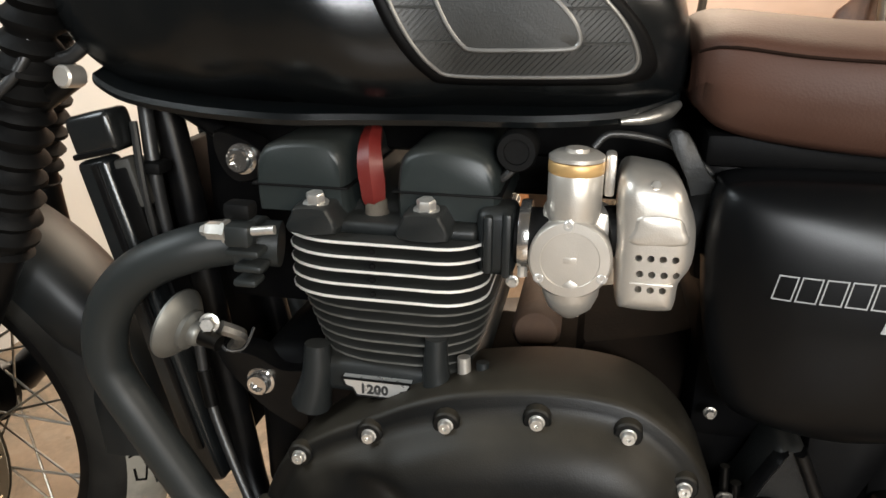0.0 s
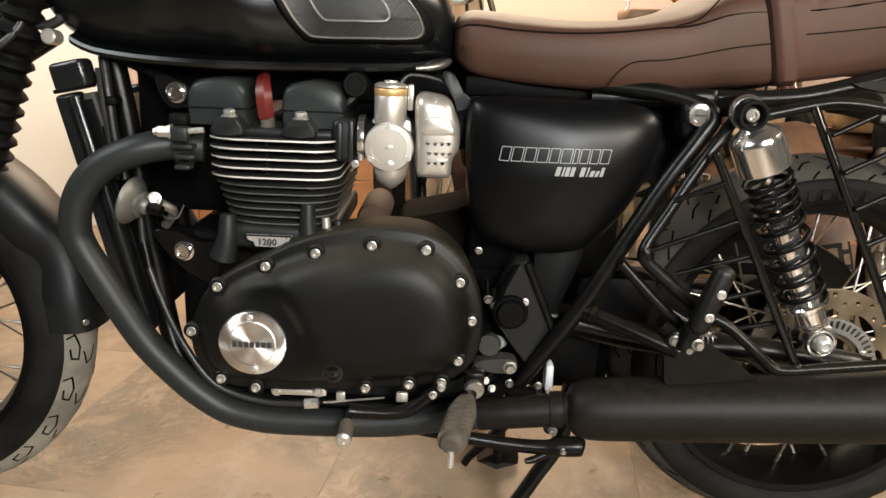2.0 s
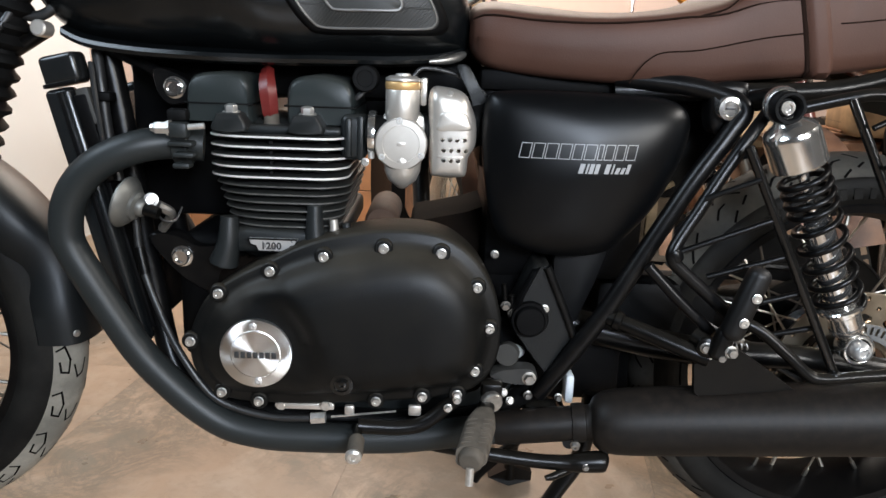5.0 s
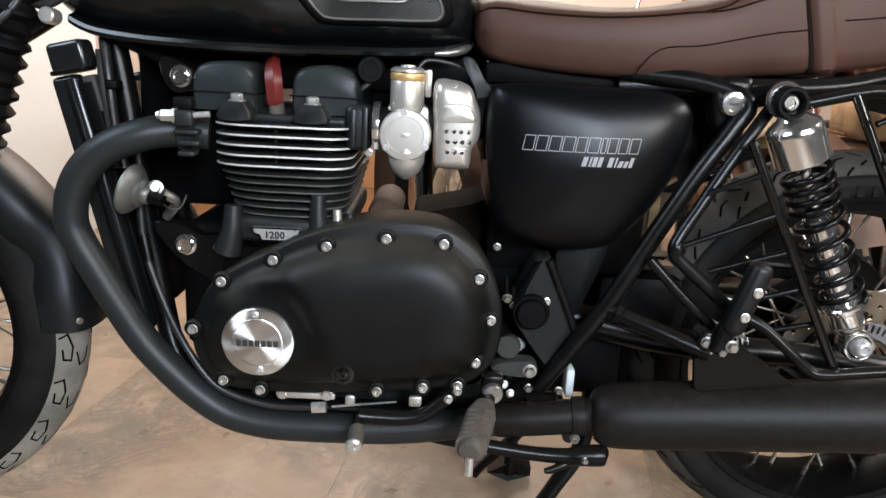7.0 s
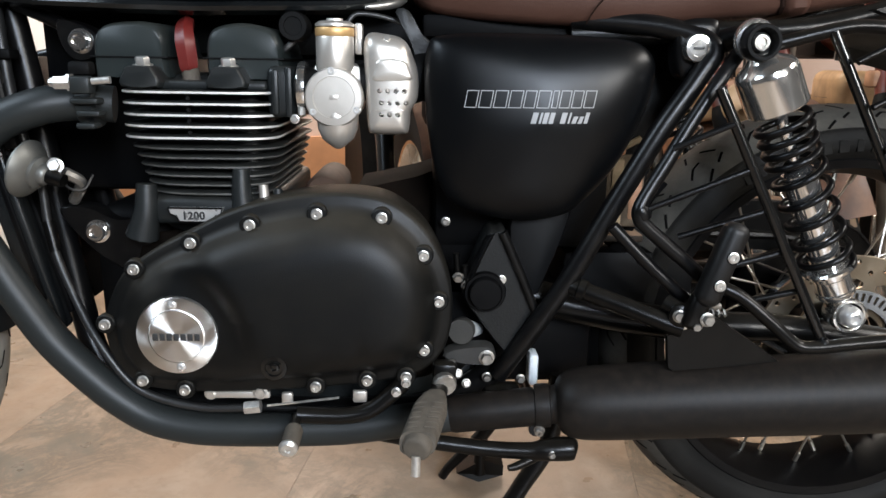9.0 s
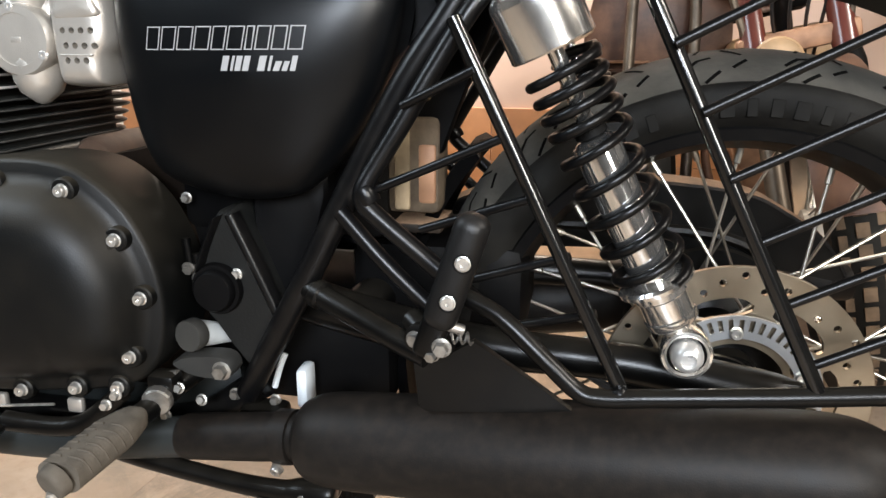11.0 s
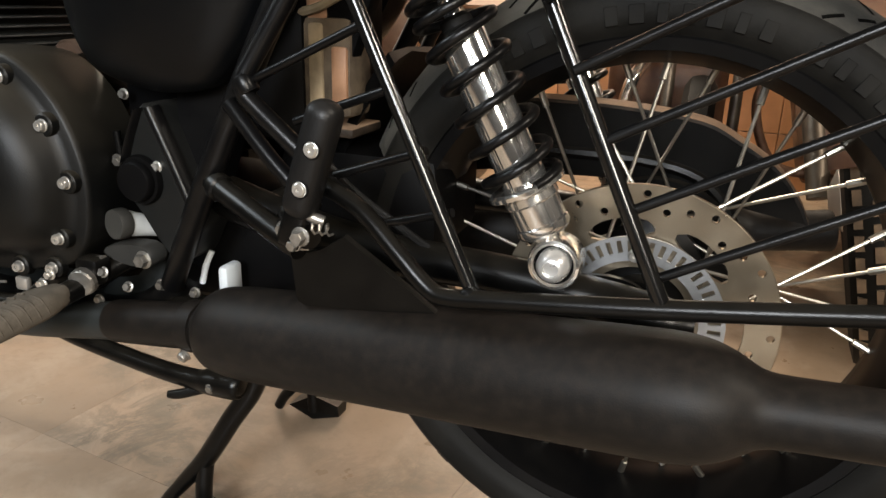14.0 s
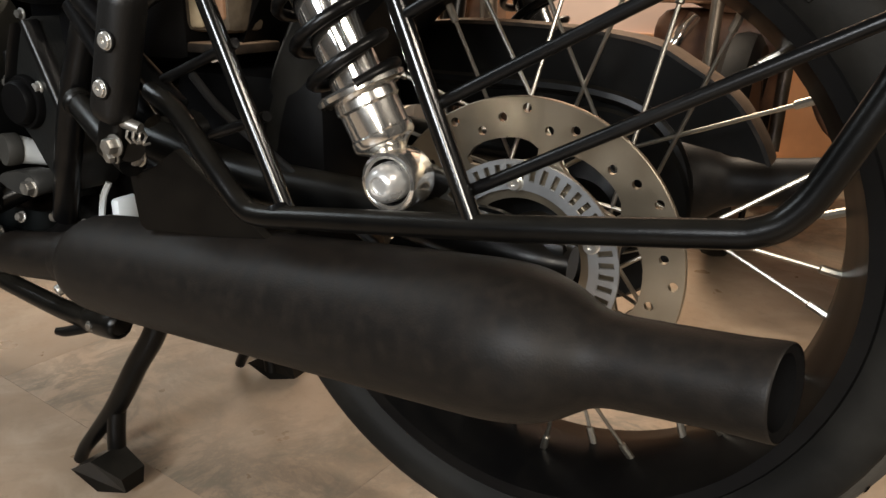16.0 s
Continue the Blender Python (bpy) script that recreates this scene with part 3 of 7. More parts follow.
    for i in range(n_spokes):
        s = 1 if i % 2 else -1
        pair = (i // 2) % 2
        a = 2 * math.pi * i / n_spokes
        h = a + (1.05 if pair else -1.05)
        p = Vector((0.050 * math.sin(h), s * 0.052, 0.050 * math.cos(h)))
        q = Vector(((rim_r - 0.014) * math.sin(a), s * half * 0.16, (rim_r - 0.014) * math.cos(a)))
        d = q - p
        if me is None:
            bm = lathe([(0.0021, 0), (0.0019, 0.01), (0.0019, d.length - 0.02), (0.0036, d.length - 0.019), (0.0036, d.length + 0.003)], None, 8)
            ob = part("spoke", bm, SPOKE, w)
            me = ob.data
            ob.matrix_local = toward(p, d)
        else:
            shared("spoke", me, toward(p, d), w)
    return w


rear = wheel("rear_wheel", RX, RZ, 0.322, 0.243, 0.076, 32, TREADDARK, 0.031, "rear wire-spoked wheel with black rim")
front = wheel("front_wheel", FX, FZ, 0.322, 0.2286, 0.056, 32, TREAD, 0.046, "front wire-spoked wheel with black rim", 0.84)


def brake_disc(parent, r, y, holes, inner, slots):
    turn = Matrix.Translation((0, y, 0)) @ Euler((radians(90), 0, 0)).to_matrix().to_4x4()
    bm = bmesh.new()
    lathe([(r, -0.0022), (r, 0.0022), (r - 0.0008, 0.0027), (inner, 0.0027), (inner, -0.0027), (r - 0.0008, -0.0027), (r, -0.0022)], turn, 96, bm, cap=False)
    bmesh.ops.remove_doubles(bm, verts=bm.verts, dist=1e-5)
    c = bmesh.new()
    for i in range(holes):
        a = 2 * math.pi * i / holes
        rr = r - (0.0085, 0.0155, 0.0225)[i % 3]
        lathe([(0.0036, -0.01), (0.0036, 0.01)], turn @ Matrix.Translation((rr * math.cos(a), rr * math.sin(a), 0)), 12, c)
    for i in range(slots):
        a0 = 2 * math.pi * i / slots
        rm, span = r - 0.040, math.pi / slots * 0.76
        outer, innr = [], []
        for k in range(9):
            a = a0 - span + 2 * span * k / 8
            w = 0.0092 * (1 - abs(k / 4 - 1) ** 4 * 0.7)
            outer.append(((rm + w) * math.cos(a), (rm + w) * math.sin(a)))
            innr.append(((rm - w) * math.cos(a), (rm - w) * math.sin(a)))
        loop = outer + innr[::-1]
        rings(c, [[turn @ Vector((*q, h)) for q in loop] for h in (-0.01, 0.01)])
    return part("brake_disc", cut(bm, c), DISC, parent, "drilled and slotted steel brake disc", angle=30)


brake_disc(rear, 0.1275, -0.098, 36, 0.050, 7)
turn = Matrix.Translation((0, -0.106, 0)) @ Euler((radians(90), 0, 0)).to_matrix().to_4x4()
bm = lathe([(0.081, -0.0012), (0.081, 0.0012), (0.058, 0.0012), (0.058, -0.0012), (0.081, -0.0012)], turn, 96, cap=False)
bmesh.ops.remove_doubles(bm, verts=bm.verts, dist=1e-5)
c = bmesh.new()
for i in range(48):
    box(0.0715, 0, 0, 0.0115, 0.0044, 0.01, 0, m=turn @ Euler((0, 0, 2 * math.pi * i / 48)).to_matrix().to_4x4(), bm=c)
part("sensor_ring", cut(bm, c), RINGSTEEL, rear, "grey slotted wheel-speed ring", smooth=False)
for i in range(5):
    a = 2 * math.pi * (i + 0.3) / 5
    part("disc_bolt", cap_bolt((0.063 * math.cos(a), -0.107, 0.063 * math.sin(a)), NEAR, 0.0055, 0.005), BOLT, rear)
part("axle_nut", hex_bolt((0, -0.150, 0), NEAR, 0.014, 0.012), SATINMETAL, rear)
part("sprocket", lathe([(0.030, 0.072), (0.095, 0.072), (0.098, 0.076), (0.095, 0.080), (0.030, 0.080)], Euler((radians(-90), 0, 0)).to_matrix().to_4x4(), 60), SATINMETAL, rear)
brake_disc(front, 0.155, -0.085, 42, 0.10, 0)
part("disc_carrier", lathe([(0.030, 0.078), (0.103, 0.078), (0.103, 0.083), (0.030, 0.086)], Euler((radians(90), 0, 0)).to_matrix().to_4x4(), 36), SATINMETAL, front)

# front fender
bm = bmesh.new()
loops = []
for k in range(42):
    a = radians(1 + 114 * k / 41)
    fade = 1.0 - 0.25 * math.exp(-((math.degrees(a) - 24) / 9) ** 2)
    sec = []
    outer = [(0.278, 0.060), (0.30, 0.0615), (0.322, 0.058), (0.336, 0.046), (0.343, 0.026), (0.345, 0.0)]
    for r, y in outer + [(r, -y) for r, y in outer[-2::-1]]:
        sec.append((FX + r * math.cos(a), y * (fade if r < 0.34 else 1), FZ + r * math.sin(a)))
    for r, y in [(r - 0.003, -y * 0.95) for r, y in outer] + [(r - 0.003, y * 0.95) for r, y in outer[-2::-1]]:
        sec.append((FX + r * math.cos(a), y * (fade if r < 0.337 else 1), FZ + r * math.sin(a)))
    loops.append(sec)
part("front_fender", rings(bm, loops), FENDERBLACK, bike, "satin black front mudguard")
part("fender_rivet", hex_bolt((FX + 0.333 * math.cos(0.07), -0.0490, FZ + 0.333 * math.sin(0.07)), (0.7, -0.7, 0), 0.004, 0.003), BOLTDULL, bike)
part("fender_rivet", hex_bolt((-0.668, -0.06, 0.660), NEAR, 0.005, 0.004), BOLTDULL, bike)

# rear fender
bm = bmesh.new()
loops = []
for k in range(16):
    a = radians(86 - 64 * k / 15)
    sec = []
    outer = [(0.385, 0.085), (0.405, 0.086), (0.418, 0.075), (0.425, 0.05), (0.428, 0.0)]
    for r, y in outer + [(r, -y) for r, y in outer[-2::-1]] + [(r - 0.003, -y * 0.95) for r, y in outer] + [(r - 0.003, y * 0.95) for r, y in outer[-2::-1]]:
        sec.append((RX + r * math.cos(a), y, RZ + r * math.sin(a)))
    loops.append(sec)
part("rear_fender", rings(bm, loops), FENDERGREY, bike, "dusty grey rear mudguard")

# forks
for s in (-1, 1):
    far = -0.135 if s > 0 else 0.0  # the bars are turned a little
    top, low = np.array((-0.477, 0.105 * s, 0.90)), np.array((-0.577, 0.105 * s, 0.615))
    pts = []
    for k in range(61):
        t = k / 60
        p = top + (low - top) * t + np.array((far, 0, 0))
        pts.append((*p, 0.027 + 0.0055 * math.sin(k * math.pi / 2.3)))
    part("fork_gaiter", tube(pts, 0.03, 20, straight=True), RUBBER, bike, "ribbed black rubber fork gaiter")
    part("fork_leg", tube([(-0.568 + far, 0.105 * s, 0.64), (-0.70, 0.105 * s, 0.43), (-0.80, 0.105 * s, 0.315)], 0.026, 16), SATIN, bike)
    part("fork_yoke_tube", tube([(-0.485 + far, 0.105 * s, 0.88), (-0.445 + far, 0.105 * s, 1.0)], 0.026, 16), GLOSS, bike)
part("axle_spindle", tube([(FX, -0.11, FZ), (FX, 0.11, FZ)], 0.012, 12), SATINMETAL, bike)
part("steering_yoke", box(-0.455, 0, 0.915, 0.07, 0.26, 0.035, 0.01), SATINMETAL, bike)
part("headstock", tube([(-0.42, 0, 0.93), (-0.445, 0, 0.80)], 0.035, 20), GLOSS, bike)
part("brake_hose", tube([(-0.60, -0.13, 0.80), (-0.555, -0.14, 0.775), (-0.515, -0.135, 0.79), (-0.49, -0.12, 0.83), (-0.50, -0.10, 0.90)], 0.0055, 10), CABLE, bike)
part("clutch_cable", tube([(-0.545, -0.125, 0.95), (-0.535, -0.135, 0.87), (-0.545, -0.14, 0.81), (-0.60, -0.13, 0.74)], 0.003, 8), CABLE, bike)
part("steering_stop", lathe([(0.011, 0), (0.011, 0.020), (0.009, 0.022)], toward((-0.460, -0.098, 0.799), (-0.1, -1, 0.1)), 14), CASTGREY, bike, "grey metal steering stop")
part("stop_bracket", tube([(-0.462, -0.095, 0.800), (-0.500, -0.100, 0.775), (-0.535, -0.10, 0.755)], 0.011, 10), SATINMETAL, bike)
part("brake_hose", tube([(-0.44, -0.09, 0.862), (-0.445, -0.10, 0.83), (-0.475, -0.105, 0.815), (-0.51, -0.11, 0.835)], 0.007, 10), CABLE, bike)

# ---- fuel tank ----
TANK_ROWS = [(-0.497, 0.868, 0.945, 0.055), (-0.483, 0.832, 0.975, 0.092), (-0.455, 0.803, 0.998, 0.122), (-0.41, 0.781, 1.018, 0.145),
             (-0.34, 0.772, 1.030, 0.163), (-0.27, 0.769, 1.032, 0.175), (-0.228, 0.768, 1.030, 0.174), (-0.185, 0.768, 1.026, 0.160), (-0.145, 0.768, 1.020, 0.1505), (-0.11, 0.769, 1.012, 0.1495), (-0.06, 0.770, 1.000, 0.150), (-0.01, 0.771, 0.975, 0.147),
             (0.045, 0.774, 0.935, 0.132), (0.078, 0.778, 0.905, 0.112), (0.096, 0.783, 0.878, 0.092), (0.103, 0.792, 0.855, 0.070)]
tank_rows = spline(TANK_ROWS, 5)
TANK_N = 2.7


def smooth_step(a, b, x):
    q = min(1, max(0, (x - a) / (b - a)))
    return q * q * (3 - 2 * q)


def knee(x, z):
    """The place along the tank whose width holds here: the knee hollow slants rearward below."""
    return x - 0.5 * max(0, 0.945 - z) * smooth_step(-0.32, -0.26, x) * (1 - smooth_step(-0.11, -0.04, x))


def tank_row(x):
    return [float(np.interp(x, [q[0] for q in tank_rows], [q[i] for q in tank_rows])) for i in (1, 2, 3)]


def tank_y(x, z):
    """The half width of the tank at a place."""
    z0, z1, _ = tank_row(x)
    u = min(0.98, abs(z - (z0 + z1) / 2) / ((z1 - z0) / 2))
    return tank_row(knee(x, z))[2] * (1 - u ** TANK_N) ** (1 / TANK_N)


loops = []
for x, z0, z1, w in tank_rows:
    loop = []
    for k in range(56):
        a = 2 * math.pi * k / 56
        ca, sa = math.cos(a), math.sin(a)
        z = (z0 + z1) / 2 + (z1 - z0) / 2 * math.copysign(abs(sa) ** (2 / TANK_N), sa)
        y = tank_row(knee(x, z))[2] * math.copysign(abs(ca) ** (2 / TANK_N), ca)
        loop.append((x, y, max(z, z0 + 0.002)))
    loops.append(loop)
tank = part("fuel_tank", rings(bmesh.new(), loops), TANK, bike, "satin graphite teardrop fuel tank")
# welded seam along its foot
pts = [(x, -w * 0.74 - 0.003, z0 + 0.006 + 0.004 * max(0, (x - 0.05) / 0.05)) for x, z0, z1, w in tank_rows[12:-3]]
bm = rings(bmesh.new(), [[(x, y - 0.004, z + 0.004), (x, y + 0.02, z + 0.010), (x, y + 0.02, z - 0.010), (x, y - 0.004, z - 0.006), (x, y - 0.006, z - 0.001)] for x, y, z in pts])
part("seam", bm, TANK, tank, "rolled seam of the tank")
pts = [(x, w * 0.74 + 0.003, z0 + 0.006) for x, z0, z1, w in tank_rows[12:-3]]
bm = rings(bmesh.new(), [[(x, y + 0.004, z + 0.004), (x, y - 0.02, z + 0.010), (x, y - 0.02, z - 0.010), (x, y + 0.004, z - 0.006), (x, y + 0.006, z - 0.001)] for x, y, z in pts])
part("seam", bm, TANK, tank)
part("tank_mount_tab", tube([(0.050, -0.105, 0.7765, 0.003), (0.072, -0.098, 0.7790, 0.0055), (0.088, -0.088, 0.7835, 0.0065), (0.098, -0.076, 0.7880, 0.004)], 0.005, 10, 4), BOLTDULL, tank, "bright rear corner of the tank seam")


def on_tank(p, off):
    return (p[0], -tank_y(p[0], p[1]) - off, p[1])


PAD = [(-0.150, 0.915), (-0.139, 0.880), (-0.122, 0.845), (-0.103, 0.820), (-0.085, 0.812), (-0.02, 0.813), (0.045, 0.815), (0.061, 0.821), (0.062, 0.835), (0.048, 0.860), (0.015, 0.890), (-0.035, 0.912), (-0.085, 0.925), (-0.135, 0.925)]
pad_loop = spline(PAD, 5, True)
pad_c = np.array((-0.045, 0.866))


def pad_ring(share, off):
    return [on_tank(p + (pad_c - p) * share, off) for p in pad_loop]


pad = part("knee_pad", rings(bmesh.new(), [pad_ring(s, o) for s, o in ((0, -0.004), (0.0, 0.0035), (0.03, 0.0055), (0.06, 0.0045), (0.3, 0.004), (0.44, 0.004), (0.47, 0.007), (0.6, 0.0065), (0.8, 0.006), (0.97, 0.006))]), PADRUBBER, tank, "grey ribbed rubber knee pad")
part("pad_border", rings(bmesh.new(), [pad_ring(sh, o) for sh, o in ((-0.115, -0.003), (-0.10, 0.002), (-0.07, 0.0048), (-0.03, 0.0058), (0.01, 0.0050), (0.025, 0.002))], False, False), PLASTIC, pad, "thick black rubber border")
# outer silver piping
part("pad_edge_line", tube([on_tank(p + (pad_c - p) * 0.045, 0.0052) for p in pad_loop[::2]] + [on_tank(pad_loop[0] + (pad_c - pad_loop[0]) * 0.045, 0.0052)], 0.0016, 8, 2), SILVEREDGE, pad, "thin silver edge of the knee pad")
# the inner bevel's highlight is drawn as a silver tube
lower = [p + (pad_c - p) * 0.455 for p in pad_loop]
part("pad_edge_line", tube([on_tank(p, 0.0062) for p in lower[::2]] + [on_tank(lower[0], 0.0062)], 0.0020, 8, 2), SILVEREDGE, pad, "inner bevel of the knee pad, its glint painted silver")
pad_dir = [(math.atan2(p[1] - pad_c[1], p[0] - pad_c[0]), math.hypot(*(p - pad_c))) for p in pad_loop]
pad_dir.sort()
pad_ang, pad_len = [a for a, _ in pad_dir], [r for _, r in pad_dir]


def pad_share(p):
    """0 on the pad's edge, 1 at its middle."""
    d = p - pad_c
    return 1 - math.hypot(*d) / float(np.interp(math.atan2(d[1], d[0]), pad_ang, pad_len, period=2 * math.pi))


bm = bmesh.new()
for k in range(64):
    c0, run = -0.155 - 0.10 + k * 0.0052, []
    for j in range(61):
        p = np.array((c0 + j * 0.0022, 0.806 + j * 0.0022))
        if 0.075 < pad_share(p) < 0.42:
            run.append(on_tank(p, 0.0040))
        if (not 0.075 < pad_share(p) < 0.42 or j == 60) and run:
            if len(run) > 2:
                tube([run[0], run[len(run) // 2], run[-1]], 0.0012, 5, 2, bm=bm)
            run = []
tagged(part("pad_rib", bm, PADRUBBER, pad), kind="stuff")
for z in (0.842, 0.868):
    for s in (-1, 1):
        line = [np.array((pad_c[0] + s * (0.02 + 0.001 * j), z)) for j in range(130)]
        line = [q for q in line if 0.06 < pad_share(q) < 0.44]
        if len(line) > 3:
            part("pad_divider", tube([on_tank(q, 0.0046) for q in line[::6] + line[-1:]], 0.0012, 6, 1), PADRUBBER, pad)
# tank badge, seen by its lower edge
EMB = [(-0.425, 0.905), (-0.418, 0.893), (-0.385, 0.888), (-0.36, 0.882), (-0.335, 0.880), (-0.31, 0.885), (-0.292, 0.893), (-0.285, 0.91), (-0.30, 0.925), (-0.36, 0.93), (-0.41, 0.925)]
emb = spline(EMB, 4, True)
ec = np.array((-0.355, 0.906))
badge = part("tank_badge", rings(bmesh.new(), [[on_tank(p + (ec - p) * s, o) for p in emb] for s, o in ((0, -0.002), (0, 0.004), (0.06, 0.0045), (0.10, 0.003), (0.9, 0.003))]), CHROME2, tank, "chrome tank badge with dark centre")
for i in range(7):
    x = -0.398 + i * 0.0145
    part("badge_bar", box(x, -tank_y(x, 0.905) - 0.004, 0.905, 0.009, 0.002, 0.016, 0.0005), DARKPAINT, badge)

# ---- seat ----
SEAT_ROWS = [(0.104, 0.800, 0.828, 0.845, 0.085), (0.112, 0.785, 0.838, 0.856, 0.105), (0.135, 0.770, 0.841, 0.862, 0.122), (0.19, 0.762, 0.836, 0.858, 0.136), (0.27, 0.757, 0.835, 0.852, 0.145), (0.35, 0.756, 0.842, 0.856, 0.150), (0.42, 0.760, 0.855, 0.872, 0.150),
             (0.47, 0.766, 0.878, 0.899, 0.149), (0.52, 0.771, 0.892, 0.917, 0.148), (0.60, 0.780, 0.900, 0.926, 0.146), (0.70, 0.797, 0.911, 0.936, 0.140), (0.76, 0.812, 0.915, 0.938, 0.130), (0.795, 0.832, 0.912, 0.93, 0.112), (0.812, 0.855, 0.900, 0.915, 0.085)]
seat_rows = spline(SEAT_ROWS, 14)


def seat_ring(x, z0, ze, zt, w, grow=0.0):
    rib = 0.0
    if 0.575 < x < 0.77:
        rib = 0.0095 * (abs(math.sin((x - 0.588) / 0.050 * math.pi)) ** 0.35 - 1)
    w += grow
    prof = [(0.0, z0), (0.55 * w, z0), (0.86 * w, z0 + 0.002), (0.945 * w, z0 + 0.010), (0.975 * w, z0 + 0.028), (0.995 * w, (z0 + ze) / 2), (1.0 * w + rib * 0.15, ze - 0.028), (0.988 * w + rib * 0.5, ze - 0.015), (0.960 * w + rib * 0.8, ze - 0.003), (0.925 * w + rib * 0.8, ze + 0.003 + rib * 0.5),
            (0.80 * w, ze + (zt - ze) * 0.45 + rib), (0.55 * w, ze + (zt - ze) * 0.85 + rib), (0.25 * w, zt + rib), (0.0, zt + rib)]
    prof = [(y, z + grow * (1 if z > (z0 + ze) / 2 else -0.5)) for y, z in prof]
    return [(x, -y, z) for y, z in prof] + [(x, y, z) for y, z in prof[-2:0:-1]]


seat = part("seat", rings(bmesh.new(), [seat_ring(*r) for r in seat_rows]), LEATHER, bike, "brown leather dual seat with tucked pillion", angle=70)


def on_seat(x, share):
    """A place on the near side of the seat; share runs from its foot to its upper edge."""
    z0, ze, zt, w = (float(np.interp(x, [q[0] for q in seat_rows], [q[i] for q in seat_rows])) for i in (1, 2, 3, 4))
    return (x, -(w * (0.965 + 0.035 * math.sin(math.pi * share)) + 0.0003), z0 + (ze - z0) * share)


part("piping", tube([on_seat(0.108 + 0.42 * k / 34, 0.975 - 0.17 * max(0, (k - 22) / 12)) for k in range(35)], 0.0014, 8, 1), SEAM, seat, "dark seam along the seat edge")
part("piping", tube([on_seat(0.575 + 0.215 * k / 20, 0.80 + 0.13 * (k / 20) ** 1.5) for k in range(21)], 0.0014, 8, 1), SEAM, seat)
part("stitching", tube([on_seat(0.575 + 0.19 * k / 20, 0.55) for k in range(21)], 0.0009, 6, 1), SEAM, seat)
part("stitching", tube([on_seat(0.312, 0.04), on_seat(0.320, 0.22), on_seat(0.333, 0.40), on_seat(0.352, 0.50), on_seat(0.40, 0.50), on_seat(0.477, 0.48), on_seat(0.534, 0.475)], 0.0009, 6, 5), SEAM, seat)
part("piping", tube([on_seat(0.395, 0.965), on_seat(0.43, 0.99), (0.455, -0.136, 0.882), (0.472, -0.124, 0.901), (0.484, -0.10, 0.912)], 0.0012, 8, 5), SEAM, seat)
# the narrow edge band paints the strap's shadow in dark seam colour
for x0, x1, name in ((0.536, 0.5425, "strap_edge"), (0.5425, 0.574, "strap")):
    rows = [[float(np.interp(x, [q[0] for q in seat_rows], [q[i] for q in seat_rows])) for i in range(5)] for x in np.linspace(x0, x1, 7)]
    lean = (0.0, 0.0056, 0.0066, 0.0062, 0.0066, 0.0056, 0.0) if name == "strap" else (0.0004, 0.0012, 0.0016, 0.0018, 0.0016, 0.0012, 0.0004)
    loops = []
    for r, g in zip(rows, lean):
        loops.append([(x + 0.26 * (0.80 - min(z, 0.90)), y, z) for x, y, z in seat_ring(*r, grow=g)])
    part(name, rings(bmesh.new(), loops, False, False), LEATHER if name == "strap" else SEAM, seat, "leather passenger strap across the seat" if name == "strap" else "painted dark shadow line of the strap")

# ---- frame ----
frame_label = "gloss black tubular steel frame"
